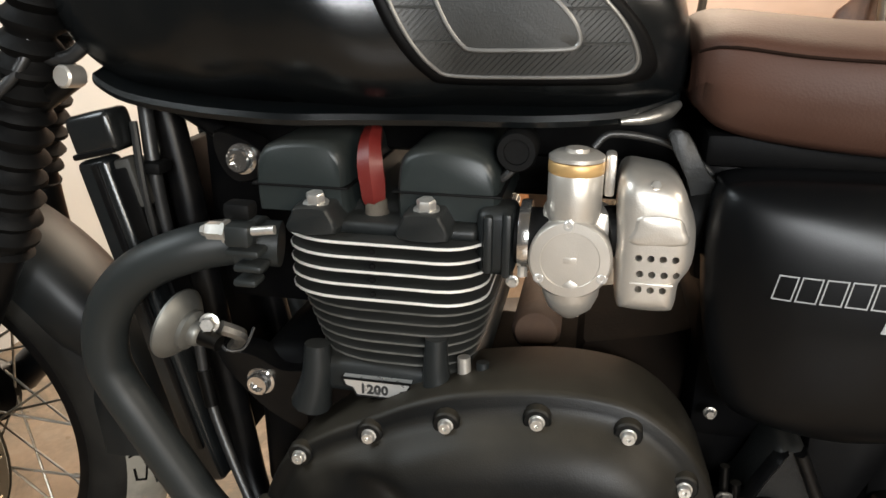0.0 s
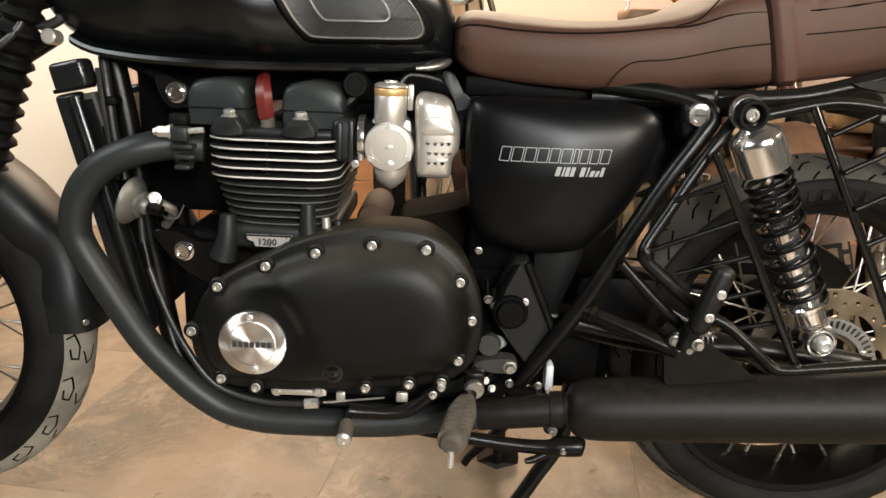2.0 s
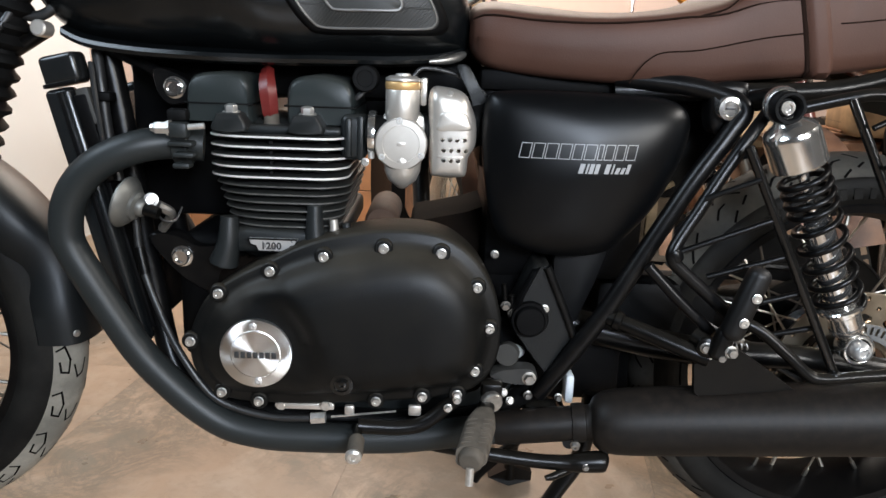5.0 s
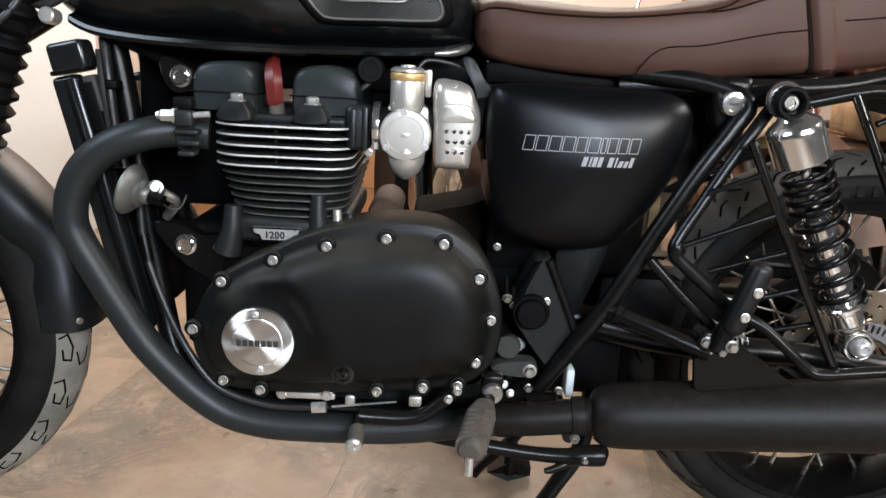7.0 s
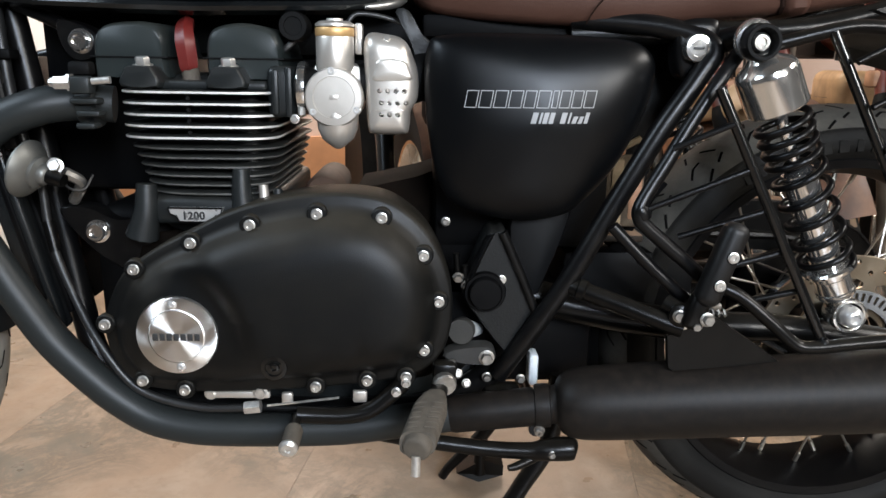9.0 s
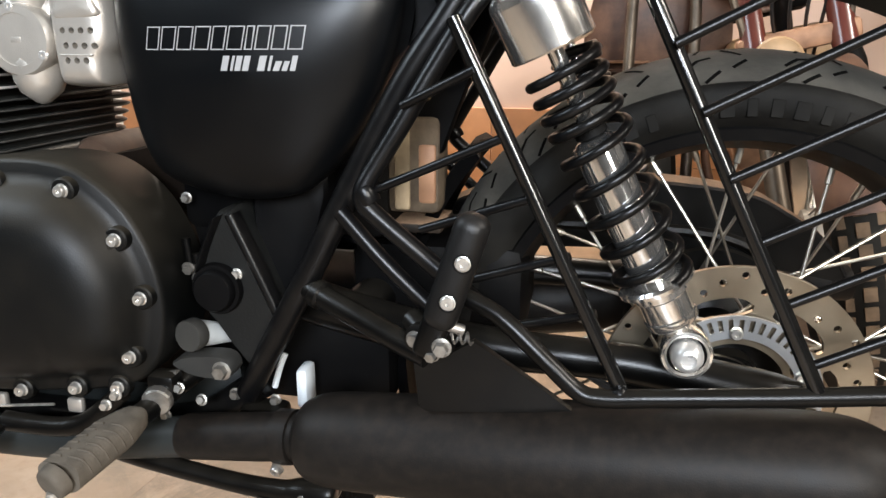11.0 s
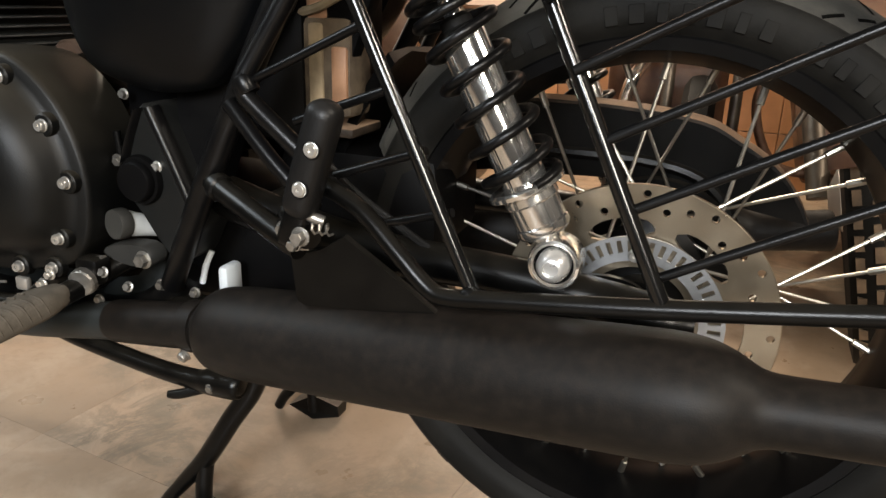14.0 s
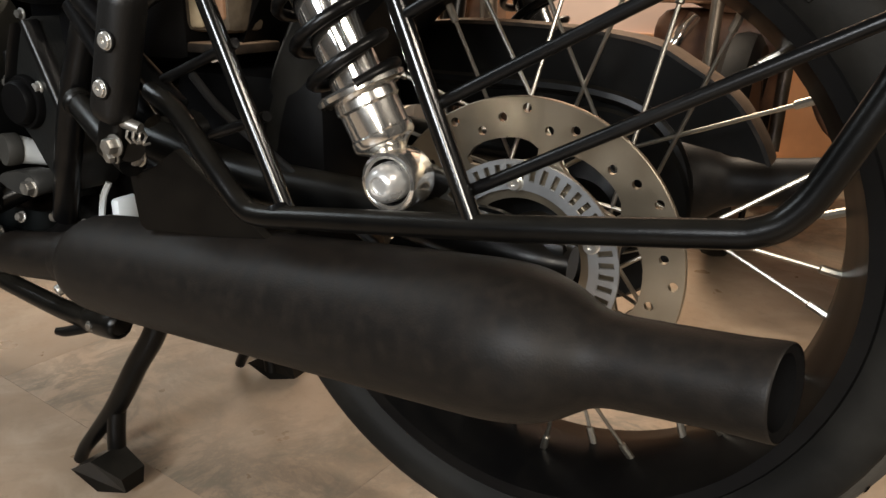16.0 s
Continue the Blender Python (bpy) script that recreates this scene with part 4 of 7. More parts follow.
for s in (-1, 1):
    part("frame_tube", tube([(0.30, 0.12 * s, 0.765), (0.40, 0.145 * s, 0.757), (0.456, 0.165 * s, 0.735), (0.440, 0.172 * s, 0.700), (0.401, 0.177 * s, 0.641), (0.358, 0.178 * s, 0.563), (0.304, 0.176 * s, 0.460), (0.265, 0.166 * s, 0.392), (0.238, 0.156 * s, 0.346), (0.222, 0.150 * s, 0.318)], 0.0125, 14), GLOSS, bike, frame_label)
    part("frame_tube", tube([(0.500, 0.165 * s, 0.748), (0.463, 0.190 * s, 0.705), (0.429, 0.198 * s, 0.652), (0.401, 0.205 * s, 0.604), (0.381, 0.210 * s, 0.571), (0.3715, 0.214 * s, 0.553), (0.3720, 0.215 * s, 0.543), (0.380, 0.215 * s, 0.533), (0.422, 0.215 * s, 0.498), (0.470, 0.213 * s, 0.458)], 0.0085, 12), GLOSS, bike, frame_label)
    part("frame_tube", tube([(0.346, 0.200 * s, 0.529), (0.390, 0.207 * s, 0.485), (0.436, 0.210 * s, 0.444)], 0.0075, 12), GLOSS, bike, frame_label)
    part("tube_lug", lathe([(0.0088, -0.008), (0.0098, -0.006), (0.0098, 0.006), (0.0088, 0.008)], toward((0.3745, 0.2145 * s, 0.548), (0.5, 0, -0.85)), 14), GLOSS, bike)
    part("seat_rail", tube([(0.30, 0.115 * s, 0.748), (0.45, 0.13 * s, 0.752), (0.56, 0.135 * s, 0.757), (0.64, 0.132 * s, 0.772), (0.78, 0.12 * s, 0.812)], 0.0130, 12), SATINMETAL, bike, frame_label)
    part("down_tube", tube([(-0.408, 0.055 * s, 0.82), (-0.384, 0.06 * s, 0.68), (-0.345, 0.075 * s, 0.42), (-0.305, 0.10 * s, 0.305), (-0.22, 0.11 * s, 0.262), (0.10, 0.115 * s, 0.255), (0.23, 0.125 * s, 0.32)], 0.0165, 14), GLOSS, bike, frame_label)
    part("upper_brace", tube([(-0.385, 0.07 * s, 0.775), (-0.33, 0.09 * s, 0.755), (-0.288, 0.10 * s, 0.732)], 0.0085, 10), GLOSS, bike)
    part("cradle_brace", tube([(0.300, 0.172 * s, 0.449), (0.316, 0.184 * s, 0.446), (0.360, 0.203 * s, 0.434), (0.405, 0.220 * s, 0.420), (0.430, 0.228 * s, 0.413)], 0.0112, 12), SATINMETAL, bike)
    part("brace_collar", lathe([(0.0115, -0.006), (0.0135, -0.004), (0.0135, 0.004), (0.0115, 0.006)], toward((0.318, 0.185 * s, 0.4455), (1, 0.45 * s, -0.28)), 16), SATINMETAL, bike)
part("spine_tube", tube([(-0.43, 0, 0.86), (-0.25, 0, 0.82), (0.10, 0, 0.80), (0.32, 0, 0.765)], 0.024, 14), GLOSS, bike)
bm = slab([(0.418, 0.762), (0.462, 0.765), (0.460, 0.735), (0.446, 0.712), (0.432, 0.698), (0.420, 0.706), (0.415, 0.735)], [(-0.13, 0), (-0.157, 0), (-0.161, 0.10), (-0.163, 0.25)])
part("lock_bracket", bm, GLOSS, bike, "black bracket of the seat lock")
lock = part("seat_lock", lathe([(0.0165, 0), (0.0165, 0.009), (0.0148, 0.0125), (0.0098, 0.0130), (0.0094, 0.0115), (0.001, 0.0115)], toward((0.437, -0.163, 0.733), NEAR), 28), CHROME2, bike, "chrome key lock below the seat")
part("key_slot", box(0.437, -0.1752, 0.733, 0.012, 0.002, 0.0028, 0.0004), DARKPAINT, lock)
part("grab_bolt", cap_bolt((0.747, -0.146, 0.793), NEAR, 0.0078, 0.007), BOLT, bike)
part("grab_bolt", cap_bolt((0.729, -0.146, 0.809), NEAR, 0.0070, 0.006), BOLTDULL, bike)
part("grab_bolt", cap_bolt((0.818, -0.140, 0.808), NEAR, 0.0075, 0.007), BOLT, bike)
part("grab_bracket", slab([(0.645, 0.780), (0.70, 0.790), (0.720, 0.814), (0.738, 0.818), (0.754, 0.806), (0.815, 0.815), (0.835, 0.812), (0.838, 0.799), (0.811, 0.790), (0.775, 0.780), (0.745, 0.768), (0.70, 0.769)], [(-0.12, 0), (-0.144, 0), (-0.147, 0.05)], per=3), GLOSS, bike, "black grab rail bracket")

# ---- rear shocks, swingarm ----
for s in (-1, 1):
    A, B = Vector((0.489, 0.207 * s, 0.739)), Vector((0.6455, 0.180 * s, 0.4195))
    ax = toward(A, B - A)
    L = (B - A).length
    shock = new("shock_absorber")
    shock.parent = bike
    tagged(shock, "chrome rear shock absorber with black coil spring")
    part("top_cap", lathe([(0.012, 0.012), (0.0185, 0.0200), (0.0240, 0.0235), (0.0300, 0.0275), (0.0330, 0.0310), (0.0342, 0.0345), (0.0347, 0.0365), (0.0348, 0.0385), (0.0348, 0.0775), (0.0338, 0.0790), (0.030, 0.077), (0.012, 0.076)], ax, 48), CHROME2, shock, "satin chrome spring cover", angle=18)
    part("damper_body", lathe([(0.010, L * 0.437), (0.0145, L * 0.440), (0.0165, L * 0.447), (0.0186, L * 0.449), (0.0192, L * 0.455), (0.0192, L * 0.82), (0.017, L * 0.825)], ax, 32), CHROME, shock, "polished damper tube")
    part("damper_rod", lathe([(0.007, 0.06), (0.007, L * 0.47)], ax, 14), CHROME, shock)
    part("bump_stop", lathe([(0.009, L * 0.405), (0.013, L * 0.415), (0.0135, L * 0.43), (0.010, L * 0.438)], ax, 16), RUBBER, shock)
    part("spring_seat", lathe([(0.030, L * 0.803), (0.0325, L * 0.809), (0.0325, L * 0.818), (0.026, L * 0.826)], ax, 36), CHROME2, shock, "chrome spring seat collar")
    part("clevis", lathe([(0.0225, L * 0.815), (0.0232, L * 0.845), (0.0215, L * 0.850), (0.0215, L * 0.900), (0.0228, L * 0.904), (0.0228, L * 0.920), (0.0215, L * 0.926), (0.0160, L * 0.936), (0.011, L * 0.95)], ax, 32), CHROME2, shock, "polished lower shock body")
    z, a, pts = 0.089, 0.0, []
    while z < L * 0.808:
        pts.append(ax @ Vector((0.0295 * math.cos(a), 0.0295 * math.sin(a), z)))
        pitch = 0.0145 if z < 0.140 else (0.0145 + (z - 0.140) * 0.87 if z < 0.155 else 0.0275)
        if z > L * 0.76:
            pitch = 0.018
        a += math.pi / 9
        z += pitch / 18
    part("coil_spring", tube([tuple(p) for p in pts], 0.0042, 10, straight=True), GLOSS, shock, "gloss black coil spring")
    d = Vector((0, s, 0))
    m = toward(B - d * 0.012, d)
    eye = part("eye_ring", lathe([(0.0165, 0), (0.0200, 0.001), (0.0218, 0.004), (0.0218, 0.028), (0.0208, 0.031), (0.0185, 0.0315), (0.0165, 0.030), (0.0165, 0)], m, 36, cap=False), CHROME2, shock, "polished eye ring")
    part("bush", lathe([(0.0164, 0.004), (0.0164, 0.024), (0.006, 0.024)], m, 28), PLASTIC, eye)
    part("pivot_bolt", lathe([(0.0138, 0.024), (0.0138, 0.030), (0.0132, 0.036), (0.0112, 0.041), (0.0085, 0.0435), (0.0065, 0.044), (0.0060, 0.041), (0.001, 0.041)], m, 28), BRUSHED, eye, "domed chrome bolt", angle=50)
    m = toward(A - d * 0.012, d)
    eye = part("eye_ring", lathe([(0.0130, 0.0), (0.0200, 0.001), (0.0200, 0.030), (0.0188, 0.0325), (0.0155, 0.0325), (0.0142, 0.0300), (0.0135, 0.018), (0.001, 0.018)], m, 36), RUBBER, shock, "black rubber eye cup")
    part("pivot_bolt", lathe([(0.0105, 0.016), (0.0105, 0.023), (0.0085, 0.026), (0.0055, 0.026), (0.005, 0.0235), (0.001, 0.0235)], m, 24), CHROME2, eye, "steel pivot bolt")
    part("washer_ring", lathe([(0.018, 0.0), (0.0222, 0.0), (0.0230, 0.002), (0.0230, 0.007), (0.0220, 0.009), (0.018, 0.009), (0.018, 0.0)], toward(A + Vector((-0.003, s * -0.004, 0.003)), d), 36, cap=False), CHROME, shock, "chrome washer ring")
    part("shock_mount", tube([(0.455, 0.14 * s, 0.738), (0.497, 0.16 * s, 0.747), (0.497, 0.195 * s, 0.748)], 0.014, 12), GLOSS, bike)
    part("swingarm", tube([(0.20, 0.10 * s, 0.432, 0.024), (0.30, 0.115 * s, 0.408, 0.023), (0.45, 0.13 * s, 0.385, 0.021), (0.60, 0.135 * s, 0.380, 0.019), (0.72, 0.135 * s, 0.362, 0.022), (0.76, 0.135 * s, 0.360, 0.014)], 0.02, 16), SATINMETAL, bike, "satin black steel swingarm")
    part("axle_block", box(0.715, 0.142 * s, 0.360, 0.085, 0.012, 0.038, 0.006), SATINMETAL, bike)
    part("shock_stud", tube([(0.646, 0.13 * s, 0.405), (0.646, 0.165 * s, 0.42)], 0.012, 12), SATINMETAL, bike)
part("swingarm_bridge", tube([(0.33, -0.11, 0.40), (0.35, 0, 0.41), (0.33, 0.11, 0.40)], 0.024, 14), SATINMETAL, bike)
part("rear_axle", tube([(RX, -0.155, RZ), (RX, 0.155, RZ)], 0.011, 14), SATINMETAL, bike)
part("brake_caliper", box(0.602, -0.098, 0.295, 0.085, 0.045, 0.055, 0.012), SATINMETAL, bike, "black rear brake caliper")
part("caliper_bracket", slab([(0.60, 0.35), (0.66, 0.385), (0.71, 0.38), (0.72, 0.345), (0.66, 0.33), (0.62, 0.30), (0.585, 0.305)], [(-0.112, 0), (-0.118, 0)]), SATINMETAL, bike)
part("inner_mudguard", rings(bmesh.new(), [[(RX + r * math.cos(a), y, RZ + r * math.sin(a)) for r, y in ((0.335, -0.07), (0.350, -0.06), (0.354, 0.0), (0.350, 0.06), (0.335, 0.07), (0.340, 0.05), (0.348, 0.0), (0.340, -0.05))] for a in [radians(205 - 65 * k / 15) for k in range(16)]]), PLASTIC, bike, "black plastic inner mudguard")
GUARD = [(0.36, 0.462), (0.45, 0.500), (0.515, 0.511), (0.569, 0.514), (0.661, 0.511), (0.742, 0.501), (0.783, 0.482), (0.824, 0.456), (0.850, 0.424), (0.863, 0.399)]
guard_top = spline(GUARD, 4)
guard_plate = part("chain_guard", slab([tuple(p) for p in guard_top] + [(0.845, 0.402), (0.77, 0.415), (0.66, 0.430), (0.50, 0.425), (0.37, 0.405)], [(0.096, 0.01), (0.098, 0), (0.101, 0), (0.103, 0.01)], smooth=False), SATINMETAL, bike, "black chain guard over the chain")
loops = []
for q0, q, q1 in zip([guard_top[0]] + guard_top, guard_top, guard_top[1:] + guard_top[-1:]):
    n = np.array((-(q1 - q0)[1], (q1 - q0)[0]))
    n /= np.linalg.norm(n) + 1e-9
    loops.append([(q[0] + n[0] * d, y, q[1] + n[1] * d) for y, d in ((0.093, -0.002), (0.094, 0.0015), (0.118, 0.003), (0.145, 0.0015), (0.145, -0.002), (0.118, -0.0005))])
# the flange looks warmly lit; that light sits in its tan colour
part("flange", rings(bmesh.new(), loops), DUSTYLITBLACK, guard_plate, "upper flange of the chain guard, warm light painted as tan")
part("drive_chain", tube([(0.24, 0.095, 0.462), (0.50, 0.095, 0.457), (0.70, 0.095, 0.452), (0.77, 0.095, 0.42), (0.795, 0.095, 0.357), (0.77, 0.095, 0.295), (0.70, 0.095, 0.262), (0.50, 0.095, 0.30), (0.24, 0.095, 0.372)], 0.007, 8), SATINMETAL, bike, "dark drive chain")
part("axle_adjuster", box(0.678, -0.148, 0.3445, 0.080, 0.012, 0.012, 0.003), BRUSHED, bike, "bright steel axle adjuster")
part("axle_cable", tube([(0.60, -0.145, 0.350), (0.52, -0.14, 0.395), (0.44, -0.135, 0.44), (0.40, -0.13, 0.47)], 0.004, 8), CABLE, bike)

# ---- leg guard on the near side ----
guard = new("leg_guard_rack")
guard.parent = bike
tagged(guard, "black tubular steel side guard with slanting rods")
part("lower_rail", tube([(0.452, -0.222, 0.470), (0.490, -0.232, 0.456), (0.530, -0.242, 0.424), (0.556, -0.246, 0.402), (0.575, -0.248, 0.398), (0.62, -0.249, 0.403), (0.733, -0.25, 0.416), (0.860, -0.25, 0.433), (0.885, -0.25, 0.438), (0.900, -0.249, 0.449), (0.914, -0.247, 0.475), (0.945, -0.243, 0.55), (0.965, -0.238, 0.61), (0.955, -0.232, 0.66), (0.915, -0.226, 0.695), (0.85, -0.220, 0.722), (0.79, -0.214, 0.736), (0.72, -0.210, 0.744), (0.65, -0.208, 0.755), (0.605, -0.207, 0.758), (0.575, -0.207, 0.754), (0.51, -0.20, 0.737)], 0.0078, 12), SATINMETAL, guard)
part("strut", tube([(0.448, -0.222, 0.690), (0.592, -0.241, 0.401)], 0.0062, 12), STRUT, guard)
part("strut", tube([(0.571, -0.212, 0.752), (0.736, -0.25, 0.416)], 0.0062, 12), STRUT, guard)
for x, z in ((0.590, 0.404), (0.734, 0.419)):
    part("weld", lathe([(0.001, 0), (0.0085, 0.001), (0.0070, 0.006), (0.006, 0.007)], toward((x, -0.2465, z - 0.003), (-0.42, 0.08, 0.9)), 12), GLOSS, guard)
for k in range(7):
    z7 = 0.420 + 0.0597 * k
    # meets of the slanting line with strut and rear bow
    xs = (0.736 + 0.491 * 0.416 - 0.491 * (z7 - 0.52 * 0.7)) / (1 + 0.491 * 0.52)
    xe = min(0.962 - abs(k - 3) * 0.012, 0.96) if k < 4 else (0.90, 0.80, 0.70)[k - 4]
    if xe - xs < 0.02:
        continue
    zs, ze = z7 + 0.52 * (xs - 0.7), z7 + 0.52 * (xe - 0.7)
    ze = min(ze, 0.752 - max(0, xe - 0.66) * 0.14) if k >= 3 else ze
    xe = 0.7 + (ze - z7) / 0.52
    part("rod", tube([(xs, -0.238, zs), (xe, -0.236, ze)], 0.0038, 10), GLOSS, guard)
for (x0, z0), (x1, z1) in (((0.405, 0.622), (0.466, 0.652)), ((0.376, 0.550), (0.494, 0.603)), ((0.420, 0.520), (0.518, 0.556)), ((0.447, 0.474), (0.545, 0.509)), ((0.500, 0.440), (0.568, 0.462))):
    part("rod", tube([(x0, -0.212, z0), (x1, -0.228, z1)], 0.0038, 10), GLOSS, guard)
part("gusset_plate", slab([(0.4150, 0.401), (0.4190, 0.364), (0.4210, 0.359), (0.4270, 0.356), (0.549, 0.3665), (0.5535, 0.3695), (0.5200, 0.393), (0.4680, 0.4265), (0.4440, 0.411)], [(-0.213, 0), (-0.2195, 0), (-0.2205, 0.01)], smooth=False), SATINMETAL, guard, "flat black triangular steel plate")
part("guard_bolt", cap_bolt((0.431, -0.2225, 0.418), NEAR, 0.007, 0.007), BOLT, guard)

# passenger peg, folded up
peg = new("passenger_footpeg")
peg.parent = bike
tagged(peg, "folded black passenger footpeg with two bolts")
m = Matrix.Translation((0.4560, -0.2515, 0.492)) @ Euler((0, radians(18), 0)).to_matrix().to_4x4()
part("peg_body", box(0, 0, 0.006, 0.0285, 0.030, 0.100, 0.0120, m=m, segs=5), PEGBLACK, peg)
part("peg_hinge", box(-0.002, 0.006, -0.054, 0.024, 0.020, 0.044, 0.007, m=m, segs=3), SATINMETAL, peg)
for p in ((0.4650, -0.2655, 0.509), (0.4535, -0.2655, 0.4765)):
    part("peg_bolt", cap_bolt(p, NEAR, 0.0056, 0.0035), BOLT, peg)
    part("bolt_recess", lathe([(0.0080, 0.0), (0.0080, 0.0012), (0.0072, 0.0018), (0.0060, 0.0006)], toward((p[0], -0.2655, p[2]), NEAR), 18), RUBBER, peg)
part("pivot_bolt", hex_bolt((0.447, -0.2555, 0.434), NEAR, 0.0062, 0.009), BOLTDULL, peg, "worn steel pivot bolt")
part("pivot_nut", hex_bolt((0.438, -0.2500, 0.425), (-0.2, -1, -0.2), 0.0050, 0.007), BOLTDULL, peg)
part("pivot_pin", tube([(0.446, -0.2500, 0.452), (0.463, -0.2450, 0.446)], 0.0046, 10), BOLTDULL, peg)
part("return_spring", tube([(0.452 + 0.0011 * k, -0.247 + 0.0048 * math.cos(k * 1.05), 0.440 + 0.0048 * math.sin(k * 1.05)) for k in range(18)], 0.0011, 5, straight=True), BOLTDULL, peg)
part("hanger", tube([(0.412, -0.213, 0.440), (0.430, -0.228, 0.432), (0.448, -0.244, 0.430)], 0.011, 12), SATINMETAL, peg)
part("hanger_lug", lathe([(0.0125, -0.008), (0.0135, -0.006), (0.0135, 0.008), (0.010, 0.010)], toward((0.425, -0.229, 0.431), (-0.2, -1, 0)), 16), SATINMETAL, peg)
part("hanger_bolt", hex_bolt((0.421, -0.2390, 0.432), (-0.2, -1, 0), 0.0058, 0.006), BOLTDULL, peg)

# ---- side panel ----
PANEL = [(0.127, 0.731), (0.146, 0.744), (0.22, 0.747), (0.314, 0.745), (0.362, 0.741), (0.386, 0.728), (0.394, 0.703), (0.383, 0.654), (0.353, 0.593), (0.312, 0.546), (0.283, 0.531), (0.231, 0.527), (0.172, 0.540), (0.146, 0.562), (0.131, 0.611), (0.123, 0.684)]
for s in (-1, 1):
    loop = np.array(spline(PANEL, 8, True))
    mid = np.array((0.262, 0.648))
    rows = []
    for share, y in [(0.02, 0.105), (0.0, 0.150)] + [(q, 0.156 + 0.045 * (1 - (1 - q) ** 2.6) ** 0.62) for q in (0.004, 0.012, 0.025, 0.045, 0.07, 0.10, 0.14, 0.19, 0.25, 0.32, 0.40, 0.50, 0.62, 0.75, 0.88, 0.97)]:
        # corners soften towards the middle of the dome
        span = int(share * 62)
        soft = sum(np.roll(loop, k, axis=0) for k in range(-span, span + 1)) / (2 * span + 1)
        rows.append([(x, y * s, z) for x, z in soft + (mid - soft) * share])
    panel = part("side_panel", rings(bmesh.new(), rows), SATIN, bike, "satin black domed side panel", angle=60)
    if s > 0:
        continue
    # slanted outlined blocks for the model mark
    skin = skin_of(panel)
    pen = 0.1705
    for half in (0.0068, 0.0072, 0.0074, 0.0074, 0.0064, 0.0072, 0.0034, 0.0060, 0.0060, 0.0064):
        cx, pen = pen + half, pen + 2 * half + 0.0021
        zc = 0.6738 + (cx - 0.24) * 0.012
        w, h, sh = half, 0.0098, 0.0018
        quad = [(-w - sh, -h), (w - sh, -h), (w + sh, h), (-w + sh, h)]
        inner = [(x * (1 - 0.0009 / half), z * 0.905) for x, z in quad]
        bm = rings(bmesh.new(), [[(cx + x, skin(cx + x, zc + z, d), zc + z) for x, z in q] for q, d in ((quad, 0), (quad, 0.0006), (inner, 0.0006), (inner, 0))], False, False)
        part("outline_block", bm, WHITEPAINT, panel, "white outlined slanted block", smooth=False)
    for cx, h, w in ((0.2485, 0.0062, 0.0030), (0.2555, 0.0062, 0.0012), (0.2610, 0.0062, 0.0026), (0.2680, 0.0062, 0.0026), (0.2815, 0.0062, 0.0030), (0.2885, 0.0062, 0.0011), (0.2945, 0.0040, 0.0026), (0.3015, 0.0040, 0.0022), (0.3085, 0.0062, 0.0022)):
        zc = 0.6535 - (0.0062 - h) + (cx - 0.28) * 0.01
        quad = [(-w - 0.0016, -h), (w - 0.0016, -h), (w + 0.0016, h), (-w + 0.0016, h)]
        bm = rings(bmesh.new(), [[(cx + x, skin(cx + x, zc + z, d), zc + z) for x, z in quad] for d in (-0.0005, 0.0006)])
        part("small_bar", bm, WHITEPAINT, panel, "small white slanted bar", smooth=False)
part("panel_bolt", hex_bolt((0.152, -0.115, 0.515), NEAR, 0.0045, 0.006), BOLTDULL, bike)
part("battery_box", box(0.25, 0, 0.61, 0.23, 0.20, 0.27, 0.015), PLASTIC, bike)
part("airbox", box(0.172, 0, 0.53, 0.075, 0.19, 0.20, 0.015), PLASTIC, bike)
part("airbox_neck", box(0.145, 0, 0.692, 0.05, 0.20, 0.12, 0.015), PLASTIC, bike)
# two black boxes added only to keep the gaps below the tank dark
part("under_tank_filler", box(-0.08, 0.04, 0.752, 0.42, 0.08, 0.075, 0.02), PLASTIC, bike, "black filler box that darkens the gap under the tank")
part("throttle_gap_filler", box(0.035, 0.045, 0.712, 0.19, 0.05, 0.085, 0.012), PLASTIC, bike, "black filler box that darkens the gap at the throttle bodies")
part("lower_fairing_plate", slab([(0.235, 0.535), (0.31, 0.548), (0.275, 0.43), (0.26, 0.395), (0.245, 0.42)], [(-0.10, 0), (-0.128, 0), (-0.132, 0.08)]), PLASTIC, bike)

# pivot casting
part("pivot_casting", slab([(0.172, 0.44), (0.184, 0.462), (0.202, 0.507), (0.213, 0.513), (0.226, 0.511), (0.248, 0.462), (0.270, 0.402), (0.260, 0.378), (0.240, 0.346), (0.217, 0.366), (0.196, 0.396), (0.180, 0.416)], [(-0.10, 0), (-0.150, 0), (-0.156, 0.05)]), CASTING, bike, "black cast swingarm pivot plate")
for pts, w in (([(0.221, 0.511), (0.244, 0.460), (0.266, 0.409)], 0.0058), ([(0.207, 0.508), (0.193, 0.478), (0.183, 0.452)], 0.0055)):
    loops = [[(x + dx * w, y, z + dx * w * 0.4) for dx, y in ((-1, -0.150), (-0.75, -0.162), (0, -0.1655), (0.75, -0.162), (1, -0.150))] for x, z in spline([np.array(p) for p in pts], 4)]
    part("casting_rib", rings(bmesh.new(), loops), GLOSS, bike, "raised edge of the pivot plate", angle=85)
part("pivot_cap", lathe([(0.0265, 0), (0.0265, 0.008), (0.0250, 0.011), (0.0215, 0.011), (0.0212, 0.017), (0.0190, 0.0195), (0.002, 0.020)], toward((0.2015, -0.152, 0.4345), NEAR), 36), PLASTIC, bike, "round black pivot cap")
